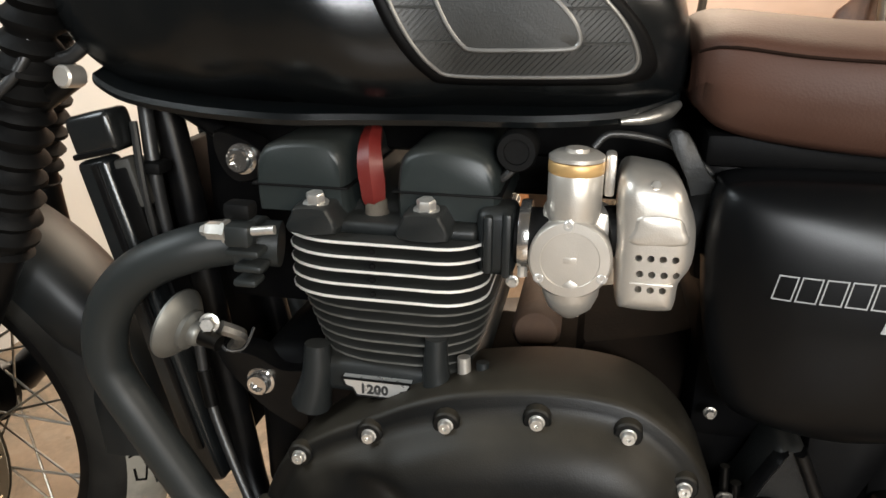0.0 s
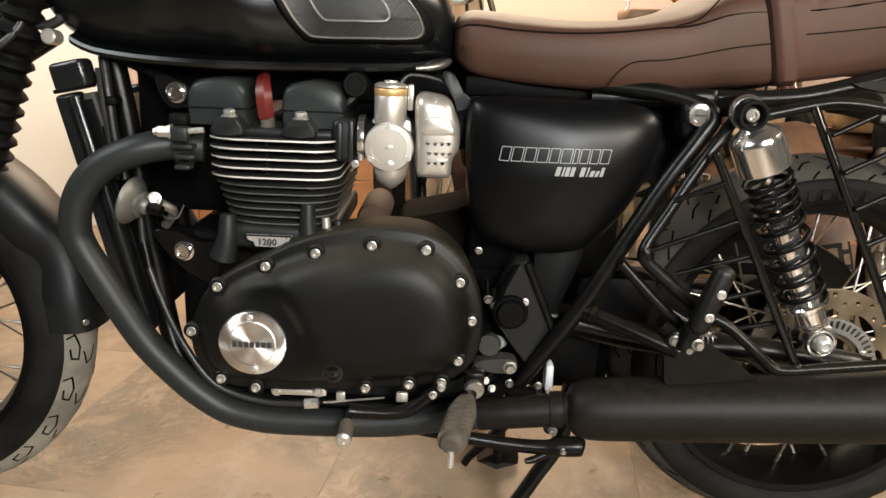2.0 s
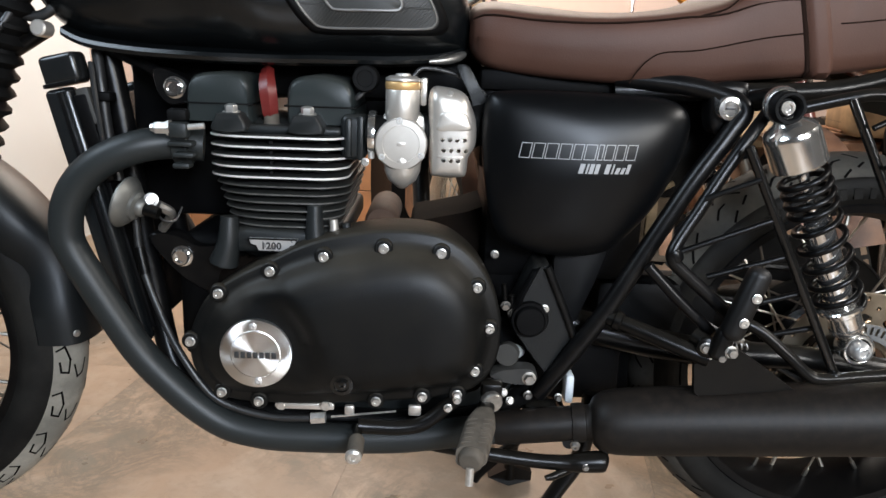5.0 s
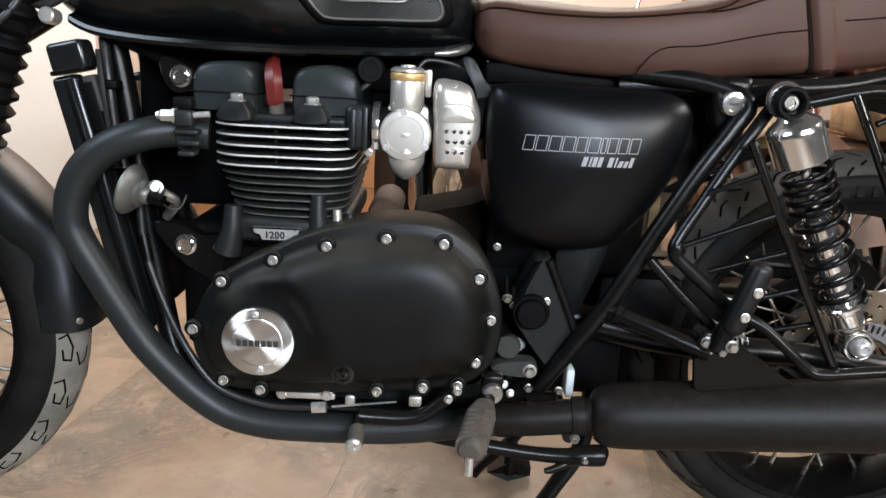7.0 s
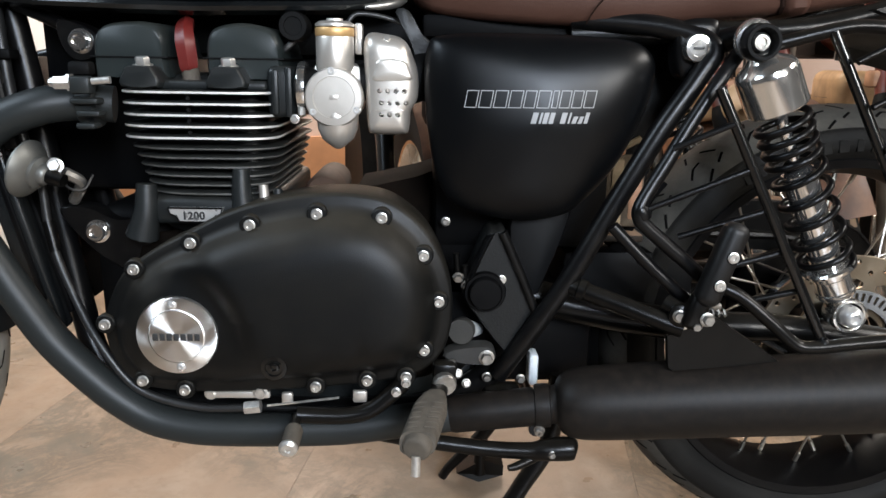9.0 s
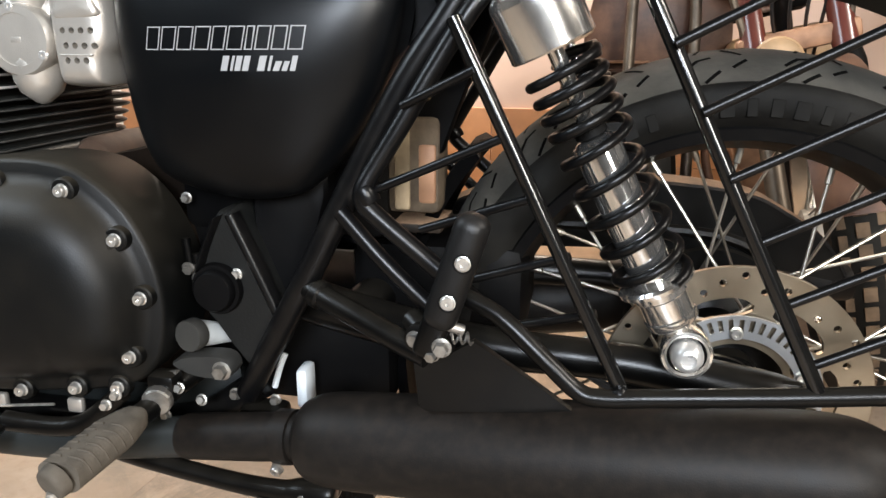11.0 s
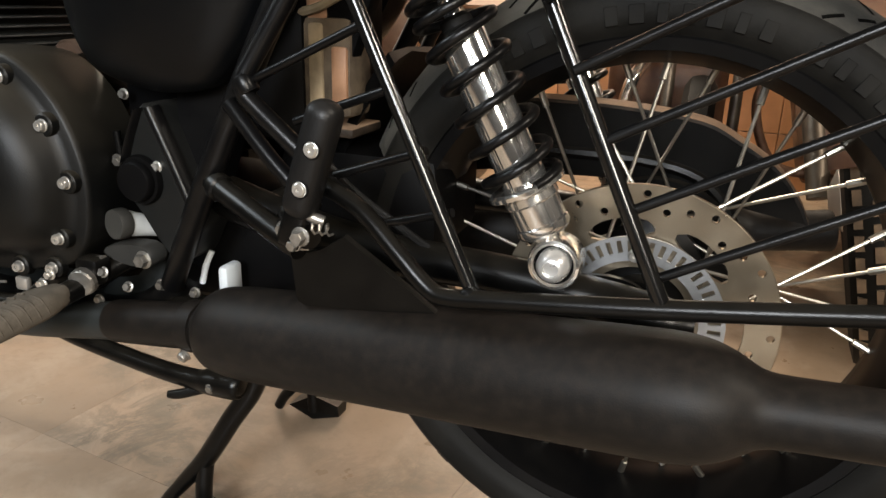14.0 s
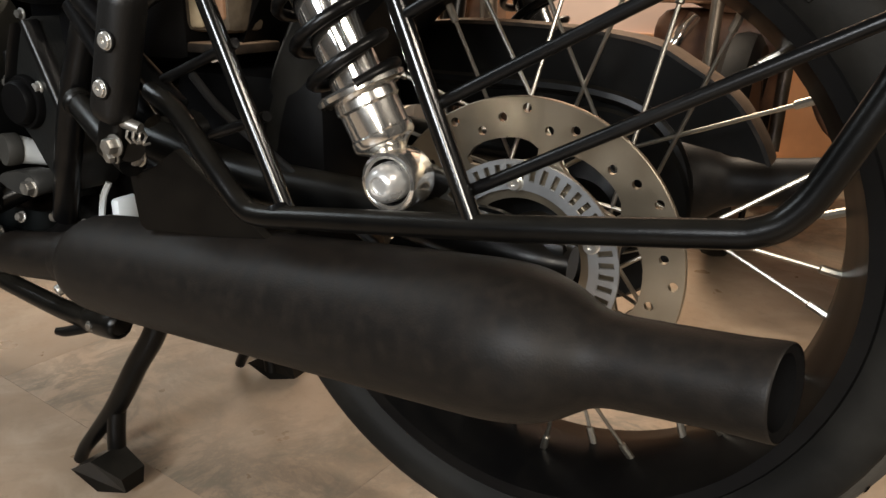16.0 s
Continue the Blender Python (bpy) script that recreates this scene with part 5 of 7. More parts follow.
for p, q, r in (((0.165, -0.146, 0.481), (0.168, -0.146, 0.448), 0.0042), ((0.176, -0.148, 0.466), (0.179, -0.148, 0.438), 0.0048)):
    part("stud", tube([p, q], r, 10), SATINMETAL, bike)
    part("stud_nut", hex_bolt((q[0], q[1] - 0.004, q[2] + 0.003), (0, -0.9, -0.3), 0.0055, 0.006), BOLTDULL, bike)
part("small_bolt", hex_bolt((0.222, -0.156, 0.450), NEAR, 0.0045, 0.006), BOLT, bike)
part("filler_canister", lathe([(0.0158, 0), (0.0166, 0.002), (0.0166, 0.012), (0.0158, 0.0145), (0.002, 0.0150)], toward((0.175, -0.158, 0.3850), (-0.25, -1, 0.06)), 28), GREYRUBBER, bike, "grey rubber breather cap")
part("canister_pipe", tube([(0.175, -0.160, 0.385, 0.0145), (0.184, -0.140, 0.378, 0.0120), (0.198, -0.108, 0.366, 0.0075)], 0.012, 18), NECKPLASTIC, bike, "milky plastic filler neck")
part("overflow_bottle", box(0.272, -0.115, 0.316, 0.013, 0.03, 0.045, 0.005), WHITEPLASTIC, bike, "milky plastic overflow bottle")
part("drain_hose", tube([(0.250, -0.115, 0.350), (0.245, -0.12, 0.335), (0.238, -0.12, 0.312)], 0.0035, 8), WHITEPLASTIC, bike)
part("lower_mass", box(0.235, 0.0, 0.345, 0.25, 0.17, 0.14, 0.02), PLASTIC, bike)
part("seat_base", box(0.30, 0, 0.756, 0.36, 0.215, 0.028, 0.006), PLASTIC, bike, "black plastic seat base")
# plate and box added to darken openings around the frame tubes
part("side_gap_filler", slab([(0.37, 0.745), (0.47, 0.745), (0.462, 0.69), (0.43, 0.61), (0.40, 0.53), (0.34, 0.50), (0.33, 0.60)], [(-0.070, 0), (-0.085, 0), (-0.088, 0.04)], smooth=False), PLASTIC, bike, "black filler plate that darkens the gap behind the side panel")
part("swingarm_gap_filler", box(0.405, 0.0, 0.415, 0.19, 0.15, 0.11, 0.02), PLASTIC, bike)
tray = part("electrics_tray", box(0.368, -0.068, 0.553, 0.090, 0.05, 0.098, 0.008), BROWNDUST, bike, "dusty brown electrics tray behind the side panel")
part("tray_strap", box(0.375, -0.093, 0.552, 0.016, 0.006, 0.088, 0.003), PALEDUST, tray, "pale dusty strap")
part("tray_bracket", box(0.374, -0.084, 0.633, 0.024, 0.012, 0.070, 0.004), RUSTY, tray, "rusty brown bracket")
part("tray_lug", box(0.400, -0.090, 0.545, 0.018, 0.010, 0.060, 0.004), RUSTY, tray)
part("tray_rail", tube([(0.352, -0.092, 0.604), (0.378, -0.094, 0.610), (0.402, -0.092, 0.622)], 0.0045, 8), PALEDUST, tray)
part("tray_shelf", box(0.345, -0.06, 0.490, 0.14, 0.07, 0.010, 0.003), DUSTYLITBLACK, tray)
part("tray_clip", box(0.335, -0.092, 0.520, 0.030, 0.012, 0.014, 0.003), PLASTIC, tray)

# ---- engine ----
COVER = [(-0.262, 0.397), (-0.254, 0.428), (-0.233, 0.465), (-0.195, 0.493), (-0.155, 0.514), (-0.110, 0.537), (-0.065, 0.552), (-0.005, 0.562), (0.047, 0.562), (0.087, 0.552), (0.123, 0.524), (0.145, 0.490), (0.158, 0.450), (0.160, 0.409), (0.150, 0.368), (0.124, 0.340), (0.081, 0.327), (0.018, 0.319), (-0.061, 0.313), (-0.141, 0.310), (-0.204, 0.314), (-0.237, 0.329), (-0.257, 0.360)]


def step(a, b, x):
    t = min(1, max(0, (x - a) / (b - a)))
    return t * t * (3 - 2 * t)


def cover_relief(x, z, s):
    """The round clutch housing stands back at the front, and a soft shoulder runs up from it."""
    d = math.hypot(x + 0.163, z - 0.399)
    back = 0.011 * (1 - step(0.060, 0.088, d))
    ridge = -0.006 * step(0.0, 0.03, (z - 0.39) * 0.42 + (x + 0.10) * 0.9) * step(0.1, 0.3, s)
    groove = 0.004 * math.exp(-((x - 0.052) / 0.007) ** 2) * step(0.40, 0.36, z) * step(0.02, 0.15, s)
    return (back * step(0.1, 0.3, s)) + ridge + groove


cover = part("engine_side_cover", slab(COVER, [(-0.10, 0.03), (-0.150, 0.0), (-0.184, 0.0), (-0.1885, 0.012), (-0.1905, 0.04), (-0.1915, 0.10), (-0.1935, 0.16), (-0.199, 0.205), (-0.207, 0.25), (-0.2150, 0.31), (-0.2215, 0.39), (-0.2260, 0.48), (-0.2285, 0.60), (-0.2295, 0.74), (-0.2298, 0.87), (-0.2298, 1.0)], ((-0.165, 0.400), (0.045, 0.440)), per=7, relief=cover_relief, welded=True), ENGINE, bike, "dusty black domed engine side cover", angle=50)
cover_at = skin_of(cover)
BOLTS = [(-0.149, 0.503), (-0.078, 0.526), (0.0, 0.540), (0.075, 0.536), (0.124, 0.491), (0.143, 0.434), (0.126, 0.373), (-0.218, 0.470), (-0.258, 0.401), (-0.218, 0.329), (-0.168, 0.3165), (-0.0075, 0.3215), (0.056, 0.3300), (0.104, 0.3350)]
boss = lathe([(0.0125, 0.0), (0.0120, 0.008), (0.0105, 0.0095)], None, 18)
bolt = cap_bolt((0, 0, 0.009), (0, 0, 1), 0.0057, 0.0065)
boss_me = bolt_me = None
for x, z in BOLTS:
    m = toward((x, max(-0.1925, min(-0.186, cover_at(x, z) + 0.004)), z), NEAR)
    if boss_me is None:
        o1, o2 = part("bolt_boss", boss, ENGINE, cover), part("cover_bolt", bolt, BOLT, cover, "silver socket-head cover bolt")
        o1.matrix_local = o2.matrix_local = m
        boss_me, bolt_me = o1.data, o2.data
    else:
        shared("bolt_boss", boss_me, m, cover)
        shared("cover_bolt", bolt_me, m, cover)
bx, bz = -0.1643, 0.3965
bm = lathe([(0.0482, -0.01), (0.0482, 0.0015), (0.0470, 0.0036), (0.0445, 0.0042), (0.0335, 0.0046), (0.0330, 0.0030), (0.001, 0.0030)], toward((bx, -0.2175, bz), NEAR), 64)
badge = part("round_cover_plate", bm, SPUN, cover, "round polished aluminium clutch badge", angle=25)
part("spun_centre", lathe([(0.0325, 0.0), (0.0325, 0.0048), (0.0315, 0.0054), (0.001, 0.0056)], toward((bx, -0.2175, bz), NEAR), 64), SPUN, badge, "spun aluminium centre", angle=25)
for a in (90, -90):
    part("badge_screw", cap_bolt((bx + 0.0385 * math.cos(radians(a + 4)), -0.2220, bz + 0.0385 * math.sin(radians(a + 4))), NEAR, 0.0042, 0.0022), BRUSHED, badge)
for i in range(7):
    part("badge_bar", box(bx - 0.0245 + i * 0.0081, -0.2232, bz - 0.001, 0.0062, 0.0012, 0.0085, 0.0003), DARKPAINT, badge, "dark engraved bar")
part("drain_plug", lathe([(0.0155, 0), (0.0150, 0.004), (0.0105, 0.0045), (0.010, 0.002), (0.0065, 0.002), (0.006, 0.0045), (0.0035, 0.005), (0.003, 0.002)], toward((-0.0500, cover_at(-0.0500, 0.3620) + 0.0005, 0.3620), NEAR), 24), STRUT, cover, "black round inspection plug")
part("crankcase", box(-0.05, 0, 0.395, 0.40, 0.26, 0.20, 0.03, segs=3), FILTERBOX, bike, "black engine crankcase")
part("engine_side_cover", slab([(x, 0.40 + (z - 0.40) * 0.5) for x, z in COVER], [(0.10, 0.03), (0.150, 0.0), (0.19, 0.0), (0.20, 0.09), (0.215, 0.25), (0.225, 0.45), (0.228, 0.9)], ((-0.165, 0.400), (0.045, 0.42)), per=4), ENGINE2, bike)
part("sump", box(0.0, 0, 0.290, 0.39, 0.21, 0.08, 0.02), ENGINE2, bike)
part("starter_housing", lathe([(0.022, -0.08), (0.026, -0.075), (0.026, 0.05), (0.022, 0.055)], Matrix.Translation((-0.016, 0.03, 0.535)) @ Euler((radians(90), 0, 0)).to_matrix().to_4x4(), 28), STARTER, bike, "dusty brown starter motor")
# cylinder block and its fins
cyl = part("cylinder_block", box(-0.142, 0, 0.595, 0.145, 0.25, 0.20, 0.03, segs=4), ENGINE2, bike, "black finned twin cylinder block")


def fin(x0, x1, hy, z, thick, corner=0.055):
    """A rounded plate; its edge is bevelled."""
    loop = []
    cx, hx = (x0 + x1) / 2, (x1 - x0) / 2
    for qx, qy, a0 in ((1, 1, 0), (-1, 1, 90), (-1, -1, 180), (1, -1, 270)):
        rx, ry = (corner if qx < 0 else corner * 0.75), corner * 0.72
        for k in range(7):
            a = radians(a0 + 15 * k)
            loop.append((cx + qx * (hx - rx) + rx * math.cos(a), qy * (hy - ry) + ry * math.sin(a)))
    c = (cx, 0)
    rowz = []
    for dz, s in ((-thick * 0.5, 0.02), (-thick * 0.3, 0.0), (thick * 0.3, 0.0), (thick * 0.5, 0.02)):
        rowz.append([(x + (c[0] - x) * s, y + (c[1] - y) * s * 0.6, z + dz) for x, y in loop])
    return rings(bmesh.new(), rowz)


for i in range(5):
    z = 0.6745 - 0.0132 * i
    f = part("head_fin", fin(-0.238, -0.053, 0.167 - 0.0005 * i, z, 0.0052), ENGINE2, cyl, "black cooling fin with a bright machined edge")
    loop = fin(-0.2386, -0.0524, 0.1676 - 0.0005 * i, z, 0.0037)
    for face in [q for q in loop.faces if abs(q.normal.z) > 0.9 and len(q.verts) > 8]:
        loop.faces.remove(face)
    part("machined_rim", loop, FINEDGE, f, "bright machined fin edge")
for i in range(6):
    z = 0.6085 - 0.0110 * i
    part("barrel_fin", fin(-0.2360 + 0.0034 * i, -0.0510 - 0.0028 * i, 0.1585 - 0.0012 * i, z, 0.0044, 0.070), ENGINE2, cyl, "black barrel cooling fin")
    # a paler rim puts the light along each barrel fin into colour
    loop = fin(-0.2366 + 0.0034 * i, -0.0504 - 0.0028 * i, 0.1591 - 0.0012 * i, z, 0.0026, 0.070)
    for face in [q for q in loop.faces if abs(q.normal.z) > 0.9 and len(q.verts) > 8]:
        loop.faces.remove(face)
    part("fin_edge", loop, LITEDGE, cyl, "barrel fin edge, painted paler as it catches light")
for i in range(4):
    part("fin_damper", lathe([(0.0028, 0), (0.0022, 0.002)], toward((-0.150, -0.1672, 0.668 - 0.0132 * i), NEAR), 8), RUBBER, cyl)
part("cylinder_base", box(-0.142, 0, 0.532, 0.165, 0.305, 0.035, 0.010, segs=3), ENGINE2, bike, "black cylinder base flange")
part("base_lug", tube([(-0.212, -0.150, 0.565, 0.012), (-0.214, -0.152, 0.53, 0.015), (-0.222, -0.15, 0.50, 0.02)], 0.014, 12), ENGINE2, bike)
part("stud_boss", tube([(-0.096, -0.155, 0.585, 0.010), (-0.096, -0.157, 0.555, 0.012), (-0.094, -0.158, 0.525, 0.014)], 0.012, 14), ENGINE2, bike, "black cast stud boss")
part("stud_boss", tube([(-0.072, -0.148, 0.565, 0.006), (-0.070, -0.15, 0.53, 0.007)], 0.006, 10), CASTGREY, bike)
part("stud_boss", tube([(-0.055, -0.145, 0.56, 0.006), (-0.054, -0.148, 0.53, 0.007)], 0.006, 10), ENGINE2, bike)
plate = part("capacity_plate", slab([(-0.185, 0.5375), (-0.119, 0.5375), (-0.122, 0.530), (-0.128, 0.528), (-0.132, 0.5205), (-0.171, 0.5205), (-0.175, 0.528), (-0.182, 0.530)], [(-0.150, 0), (-0.1605, 0), (-0.1615, 0.03)], smooth=False), BRUSHED, bike, "small silver capacity plate with black rim reading 1200")
edge = [(-0.185, 0.5375), (-0.119, 0.5375), (-0.122, 0.530), (-0.128, 0.528), (-0.132, 0.5205), (-0.171, 0.5205), (-0.175, 0.528), (-0.182, 0.530)]
part("plate_rim", tube([(x, -0.1612, z) for x, z in edge + edge[:1]], 0.0013, 6, straight=True), PLASTIC, plate, "raised black rim")
part("numerals", text_mesh("1200", 0.0130, side_frame(-0.1680, -0.1619, 0.5240, 0.5), 0.0004, 0, 1.08, 0.0005), DARKPAINT, plate)
# cylinder head and cam covers
part("cylinder_head", box(-0.142, 0, 0.682, 0.16, 0.30, 0.012, 0.005, segs=3), ENGINE2, bike, "black cylinder head")
HY = 0.135
for x0, x1, front_cover in ((-0.268, -0.183, True), (-0.136, -0.046, False)):
    c = (x0 + x1) / 2
    prof = [(x0, 0.690), (x0 - 0.001, 0.715), (x0 + 0.002, 0.738), (x0 + 0.014, 0.750), (c, 0.7545), (x1 - 0.012, 0.752 if front_cover else 0.747), (x1 - 0.001, 0.736 if front_cover else 0.728), (x1, 0.712), (x1 + 0.002, 0.690)]
    loop = spline(prof, 4)
    sec = [[(c + (p[0] - c) * k, y, 0.69 + (p[1] - 0.69) * k2) for p in loop] for y, k, k2 in ((-HY, 0.90, 0.90), (-HY + 0.004, 0.96, 0.965), (-HY + 0.012, 1, 1), (HY - 0.012, 1, 1), (HY, 0.92, 0.92))]
    cc = part("cam_cover", rings(bmesh.new(), sec), CAMCOVER, bike, "black rounded cam cover", angle=50)
    part("cover_joint", box(c, 0, 0.7135, x1 - x0 + 0.006, 2 * HY + 0.004, 0.0022, 0.0008), RUBBER, cc)
for x in (-0.204, -0.105):
    lug = part("head_lug", slab([(x - 0.023, 0.680), (x - 0.0195, 0.697), (x - 0.014, 0.7035), (x + 0.010, 0.704), (x + 0.016, 0.699), (x + 0.021, 0.680)], [(-0.12, 0), (-0.160, 0), (-0.1655, 0.06), (-0.167, 0.14)], per=3), ENGINE2, bike, "black head bolt lug")
    part("head_nut", hex_bolt((x, -0.152, 0.704), (0, -0.15, 1), 0.0085, 0.010), BOLT, lug, "silver hex head nut")
cap = part("plug_cap", tube([(-0.160, -0.120, 0.700, 0.0098), (-0.1605, -0.1205, 0.703, 0.0118), (-0.161, -0.122, 0.716, 0.0128), (-0.163, -0.121, 0.732, 0.0130), (-0.166, -0.110, 0.747, 0.0112), (-0.169, -0.088, 0.756, 0.0090)], 0.012, 6, 3), RED, bike, "red rubber spark plug cap", angle=25)
part("plug_collar", lathe([(0.0112, 0), (0.0118, 0.004), (0.0112, 0.009), (0.0104, 0.010), (0.0104, 0.020), (0.0095, 0.022)], toward((-0.1585, -0.1185, 0.680), (-0.06, -0.05, 1)), 18), PEGRUBBER, cap, "taupe rubber collar")
part("rubber_plug", lathe([(0.0175, -0.03), (0.0175, 0.002), (0.016, 0.005), (0.011, 0.005), (0.0105, 0.003), (0.001, 0.003)], toward((-0.033, -0.125, 0.752), NEAR), 28), RUBBER, bike, "round black rubber plug")
part("hose_tail", tube([(-0.033, -0.11, 0.738), (-0.045, -0.115, 0.726), (-0.055, -0.11, 0.722)], 0.004, 8), CABLE, bike)
# intake
part("intake_stub", box(-0.046, -0.126, 0.676, 0.034, 0.046, 0.060, 0.009, segs=3), ENGINE2, bike, "black intake flange block")
for x, h in ((-0.052, 0.052), (-0.036, 0.058)):
    part("intake_rib", box(x, -0.130, 0.676, 0.008, 0.050, h, 0.003), ENGINE2, bike)
part("flange_bolt", hex_bolt((-0.030, -0.152, 0.645), NEAR, 0.0042, 0.005), BOLT, bike)
part("intake_hose", tube([(-0.03, -0.13, 0.680), (0.0, -0.130, 0.680)], 0.025, 20), RUBBER, bike)
part("intake_clamp", lathe([(0.0310, -0.0045), (0.0320, 0), (0.0310, 0.0045)], toward((-0.022, -0.130, 0.680), (1, 0, 0)), 28), CHROME2, bike, "steel hose clamp")
part("clamp_screw", tube([(-0.022, -0.150, 0.650), (-0.022, -0.150, 0.664)], 0.0045, 8), BOLT, bike)
carb = new("throttle_body")
carb.parent = bike
tagged(carb, "silver retro-style throttle body with a gold ring")
part("barrel", lathe([(0.020, 0.0), (0.0225, 0.008), (0.0225, 0.042), (0.0215, 0.044)], Matrix.Translation((0.0175, -0.138, 0.697)), 32), CASTGREY, carb)
part("gold_ring", lathe([(0.0222, 0.0), (0.0230, 0.001), (0.0230, 0.009), (0.0222, 0.010)], Matrix.Translation((0.0175, -0.138, 0.7405)), 32), GOLD, carb, "gold anodised ring")
part("top_cap", lathe([(0.0230, 0), (0.0228, 0.003), (0.018, 0.006), (0.010, 0.0065), (0.0095, 0.009), (0.001, 0.0095)], Matrix.Translation((0.0175, -0.138, 0.7515)), 32), CASTGREY, carb)
part("float_chamber", lathe([(0.0335, -0.05), (0.0345, -0.005), (0.0345, 0.006), (0.0325, 0.0085), (0.0245, 0.0090), (0.024, 0.0080), (0.001, 0.0086)], toward((0.0175, -0.153, 0.671), NEAR), 48), CASTGREY, carb, "round cast cover plate")
for a in (95, 215, -28):
    part("cover_screw", cap_bolt((0.0175 + 0.0300 * math.cos(radians(a)), -0.1595, 0.671 + 0.0300 * math.sin(radians(a))), NEAR, 0.0042, 0.003), BRUSHED, carb)
part("moulded_bar", box(0.0175, -0.1614, 0.671, 0.011, 0.0006, 0.0055, 0.0004), CASTGREY, carb)
part("lower_bowl", lathe([(0.003, -0.046), (0.007, -0.044), (0.0190, -0.034), (0.0240, -0.022), (0.0252, -0.008), (0.0240, 0.0), (0.014, 0.012)], Matrix.Translation((0.019, -0.137, 0.655)), 28), CASTGREY, carb)
part("cable_cam", box(0.045, -0.128, 0.738, 0.009, 0.020, 0.036, 0.003), CASTGREY, carb)
part("body_block", box(0.020, -0.125, 0.685, 0.06, 0.04, 0.05, 0.01), CASTGREY, carb)
part("intake_bridge", tube([(0.045, -0.13, 0.688), (0.066, -0.125, 0.690)], 0.022, 18), RUBBER, carb)
AIR = [(0.0535, 0.7405), (0.078, 0.7440), (0.099, 0.7375), (0.109, 0.720), (0.1155, 0.700), (0.1155, 0.672), (0.107, 0.655), (0.105, 0.634), (0.098, 0.628), (0.065, 0.628), (0.056, 0.636), (0.053, 0.690)]
bm = slab(AIR, [(-0.09, 0.02), (-0.140, 0.0), (-0.1480, 0.02), (-0.1535, 0.06), (-0.1580, 0.12), (-0.1615, 0.20), (-0.1640, 0.32), (-0.1655, 0.48), (-0.1660, 0.7), (-0.1662, 0.9)], ((0.082, 0.66), (0.082, 0.70)), per=5)
c = bmesh.new()
for r, (n, x0) in enumerate(((4, 0.0715), (4, 0.0735), (3, 0.0735))):
    for i in range(n):
        lathe([(0.0030, -0.02), (0.0030, 0.02)], toward((x0 + i * 0.0095, -0.166, 0.6795 - r * 0.0135), NEAR), 10, c)
air = part("intake_cover", cut(bm, c), CASTGREY, bike, "silver cast intake cover with drilled holes", angle=35)
part("cover_ridge", box(0.083, -0.1655, 0.6575, 0.034, 0.003, 0.0016, 0.0006), CASTGREY, air)
part("raised_panel", slab([(0.064, 0.703), (0.069, 0.716), (0.098, 0.716), (0.107, 0.703), (0.107, 0.691), (0.064, 0.689)], [(-0.155, 0), (-0.1630, 0.04), (-0.1658, 0.12), (-0.1668, 0.26), (-0.1671, 0.9)], per=4), CASTGREY, air, angle=70)
part("cover_screw", hex_bolt((0.080, -0.158, 0.7375), (0, -0.8, 0.6), 0.004, 0.003, False), BOLT, air)
part("air_filter_housing", slab([(0.026, 0.490), (0.028, 0.538), (0.034, 0.548), (0.060, 0.553), (0.112, 0.565), (0.150, 0.578), (0.160, 0.490)], [(0.080, 0.03), (0.074, 0), (-0.055, 0), (-0.061, 0.05)], per=3, smooth=False), FILTERBOX, bike, "dark brown plastic air filter housing")
part("air_duct", tube([(0.10, -0.11, 0.69, 0.03), (0.125, -0.10, 0.70, 0.034), (0.16, -0.09, 0.70, 0.04)], 0.03, 16), RUBBER, bike)
part("throttle_cable", tube([(0.030, -0.12, 0.757), (0.045, -0.115, 0.768), (0.09, -0.105, 0.760), (0.128, -0.10, 0.735), (0.14, -0.09, 0.70)], 0.0030, 10), CABLE, bike)
part("bracket_strap", slab([(0.088, 0.770), (0.104, 0.772), (0.122, 0.742), (0.138, 0.722), (0.130, 0.702), (0.114, 0.712), (0.106, 0.735)], [(-0.116, 0), (-0.122, 0), (-0.1235, 0.08)], per=3), CASTING, bike, "flat black bracket under the tank")

# ---- exhaust ----
HEAD = [(-0.245, 0.140, 0.6585), (-0.288, 0.150, 0.6610), (-0.325, 0.164, 0.6555), (-0.366, 0.172, 0.6380), (-0.397, 0.175, 0.6110), (-0.415, 0.176, 0.5770), (-0.420, 0.176, 0.5390), (-0.412, 0.176, 0.5120), (-0.395, 0.176, 0.4800), (-0.364, 0.175, 0.4230), (-0.331, 0.174, 0.3690), (-0.284, 0.173, 0.3160), (-0.250, 0.172, 0.2860), (-0.217, 0.172, 0.2660), (-0.180, 0.172, 0.2560), (-0.141, 0.172, 0.2515), (-0.061, 0.172, 0.2510), (0.020, 0.172, 0.2535), (0.100, 0.172, 0.2640), (0.190, 0.176, 0.2790), (0.285, 0.183, 0.2920)]
SIL = [(0.27, 0.0238), (0.285, 0.0240), (0.2935, 0.0250), (0.2965, 0.031), (0.302, 0.0375), (0.314, 0.0432), (0.335, 0.0462), (0.38, 0.0475), (0.52, 0.049), (0.62, 0.05), (0.71, 0.0505), (0.748, 0.0502), (0.772, 0.0474), (0.790, 0.0412), (0.803, 0.0338), (0.813, 0.0288), (0.83, 0.0266), (0.885, 0.0258), (0.898, 0.0262), (0.9080, 0.0264), (0.9100, 0.0256)]
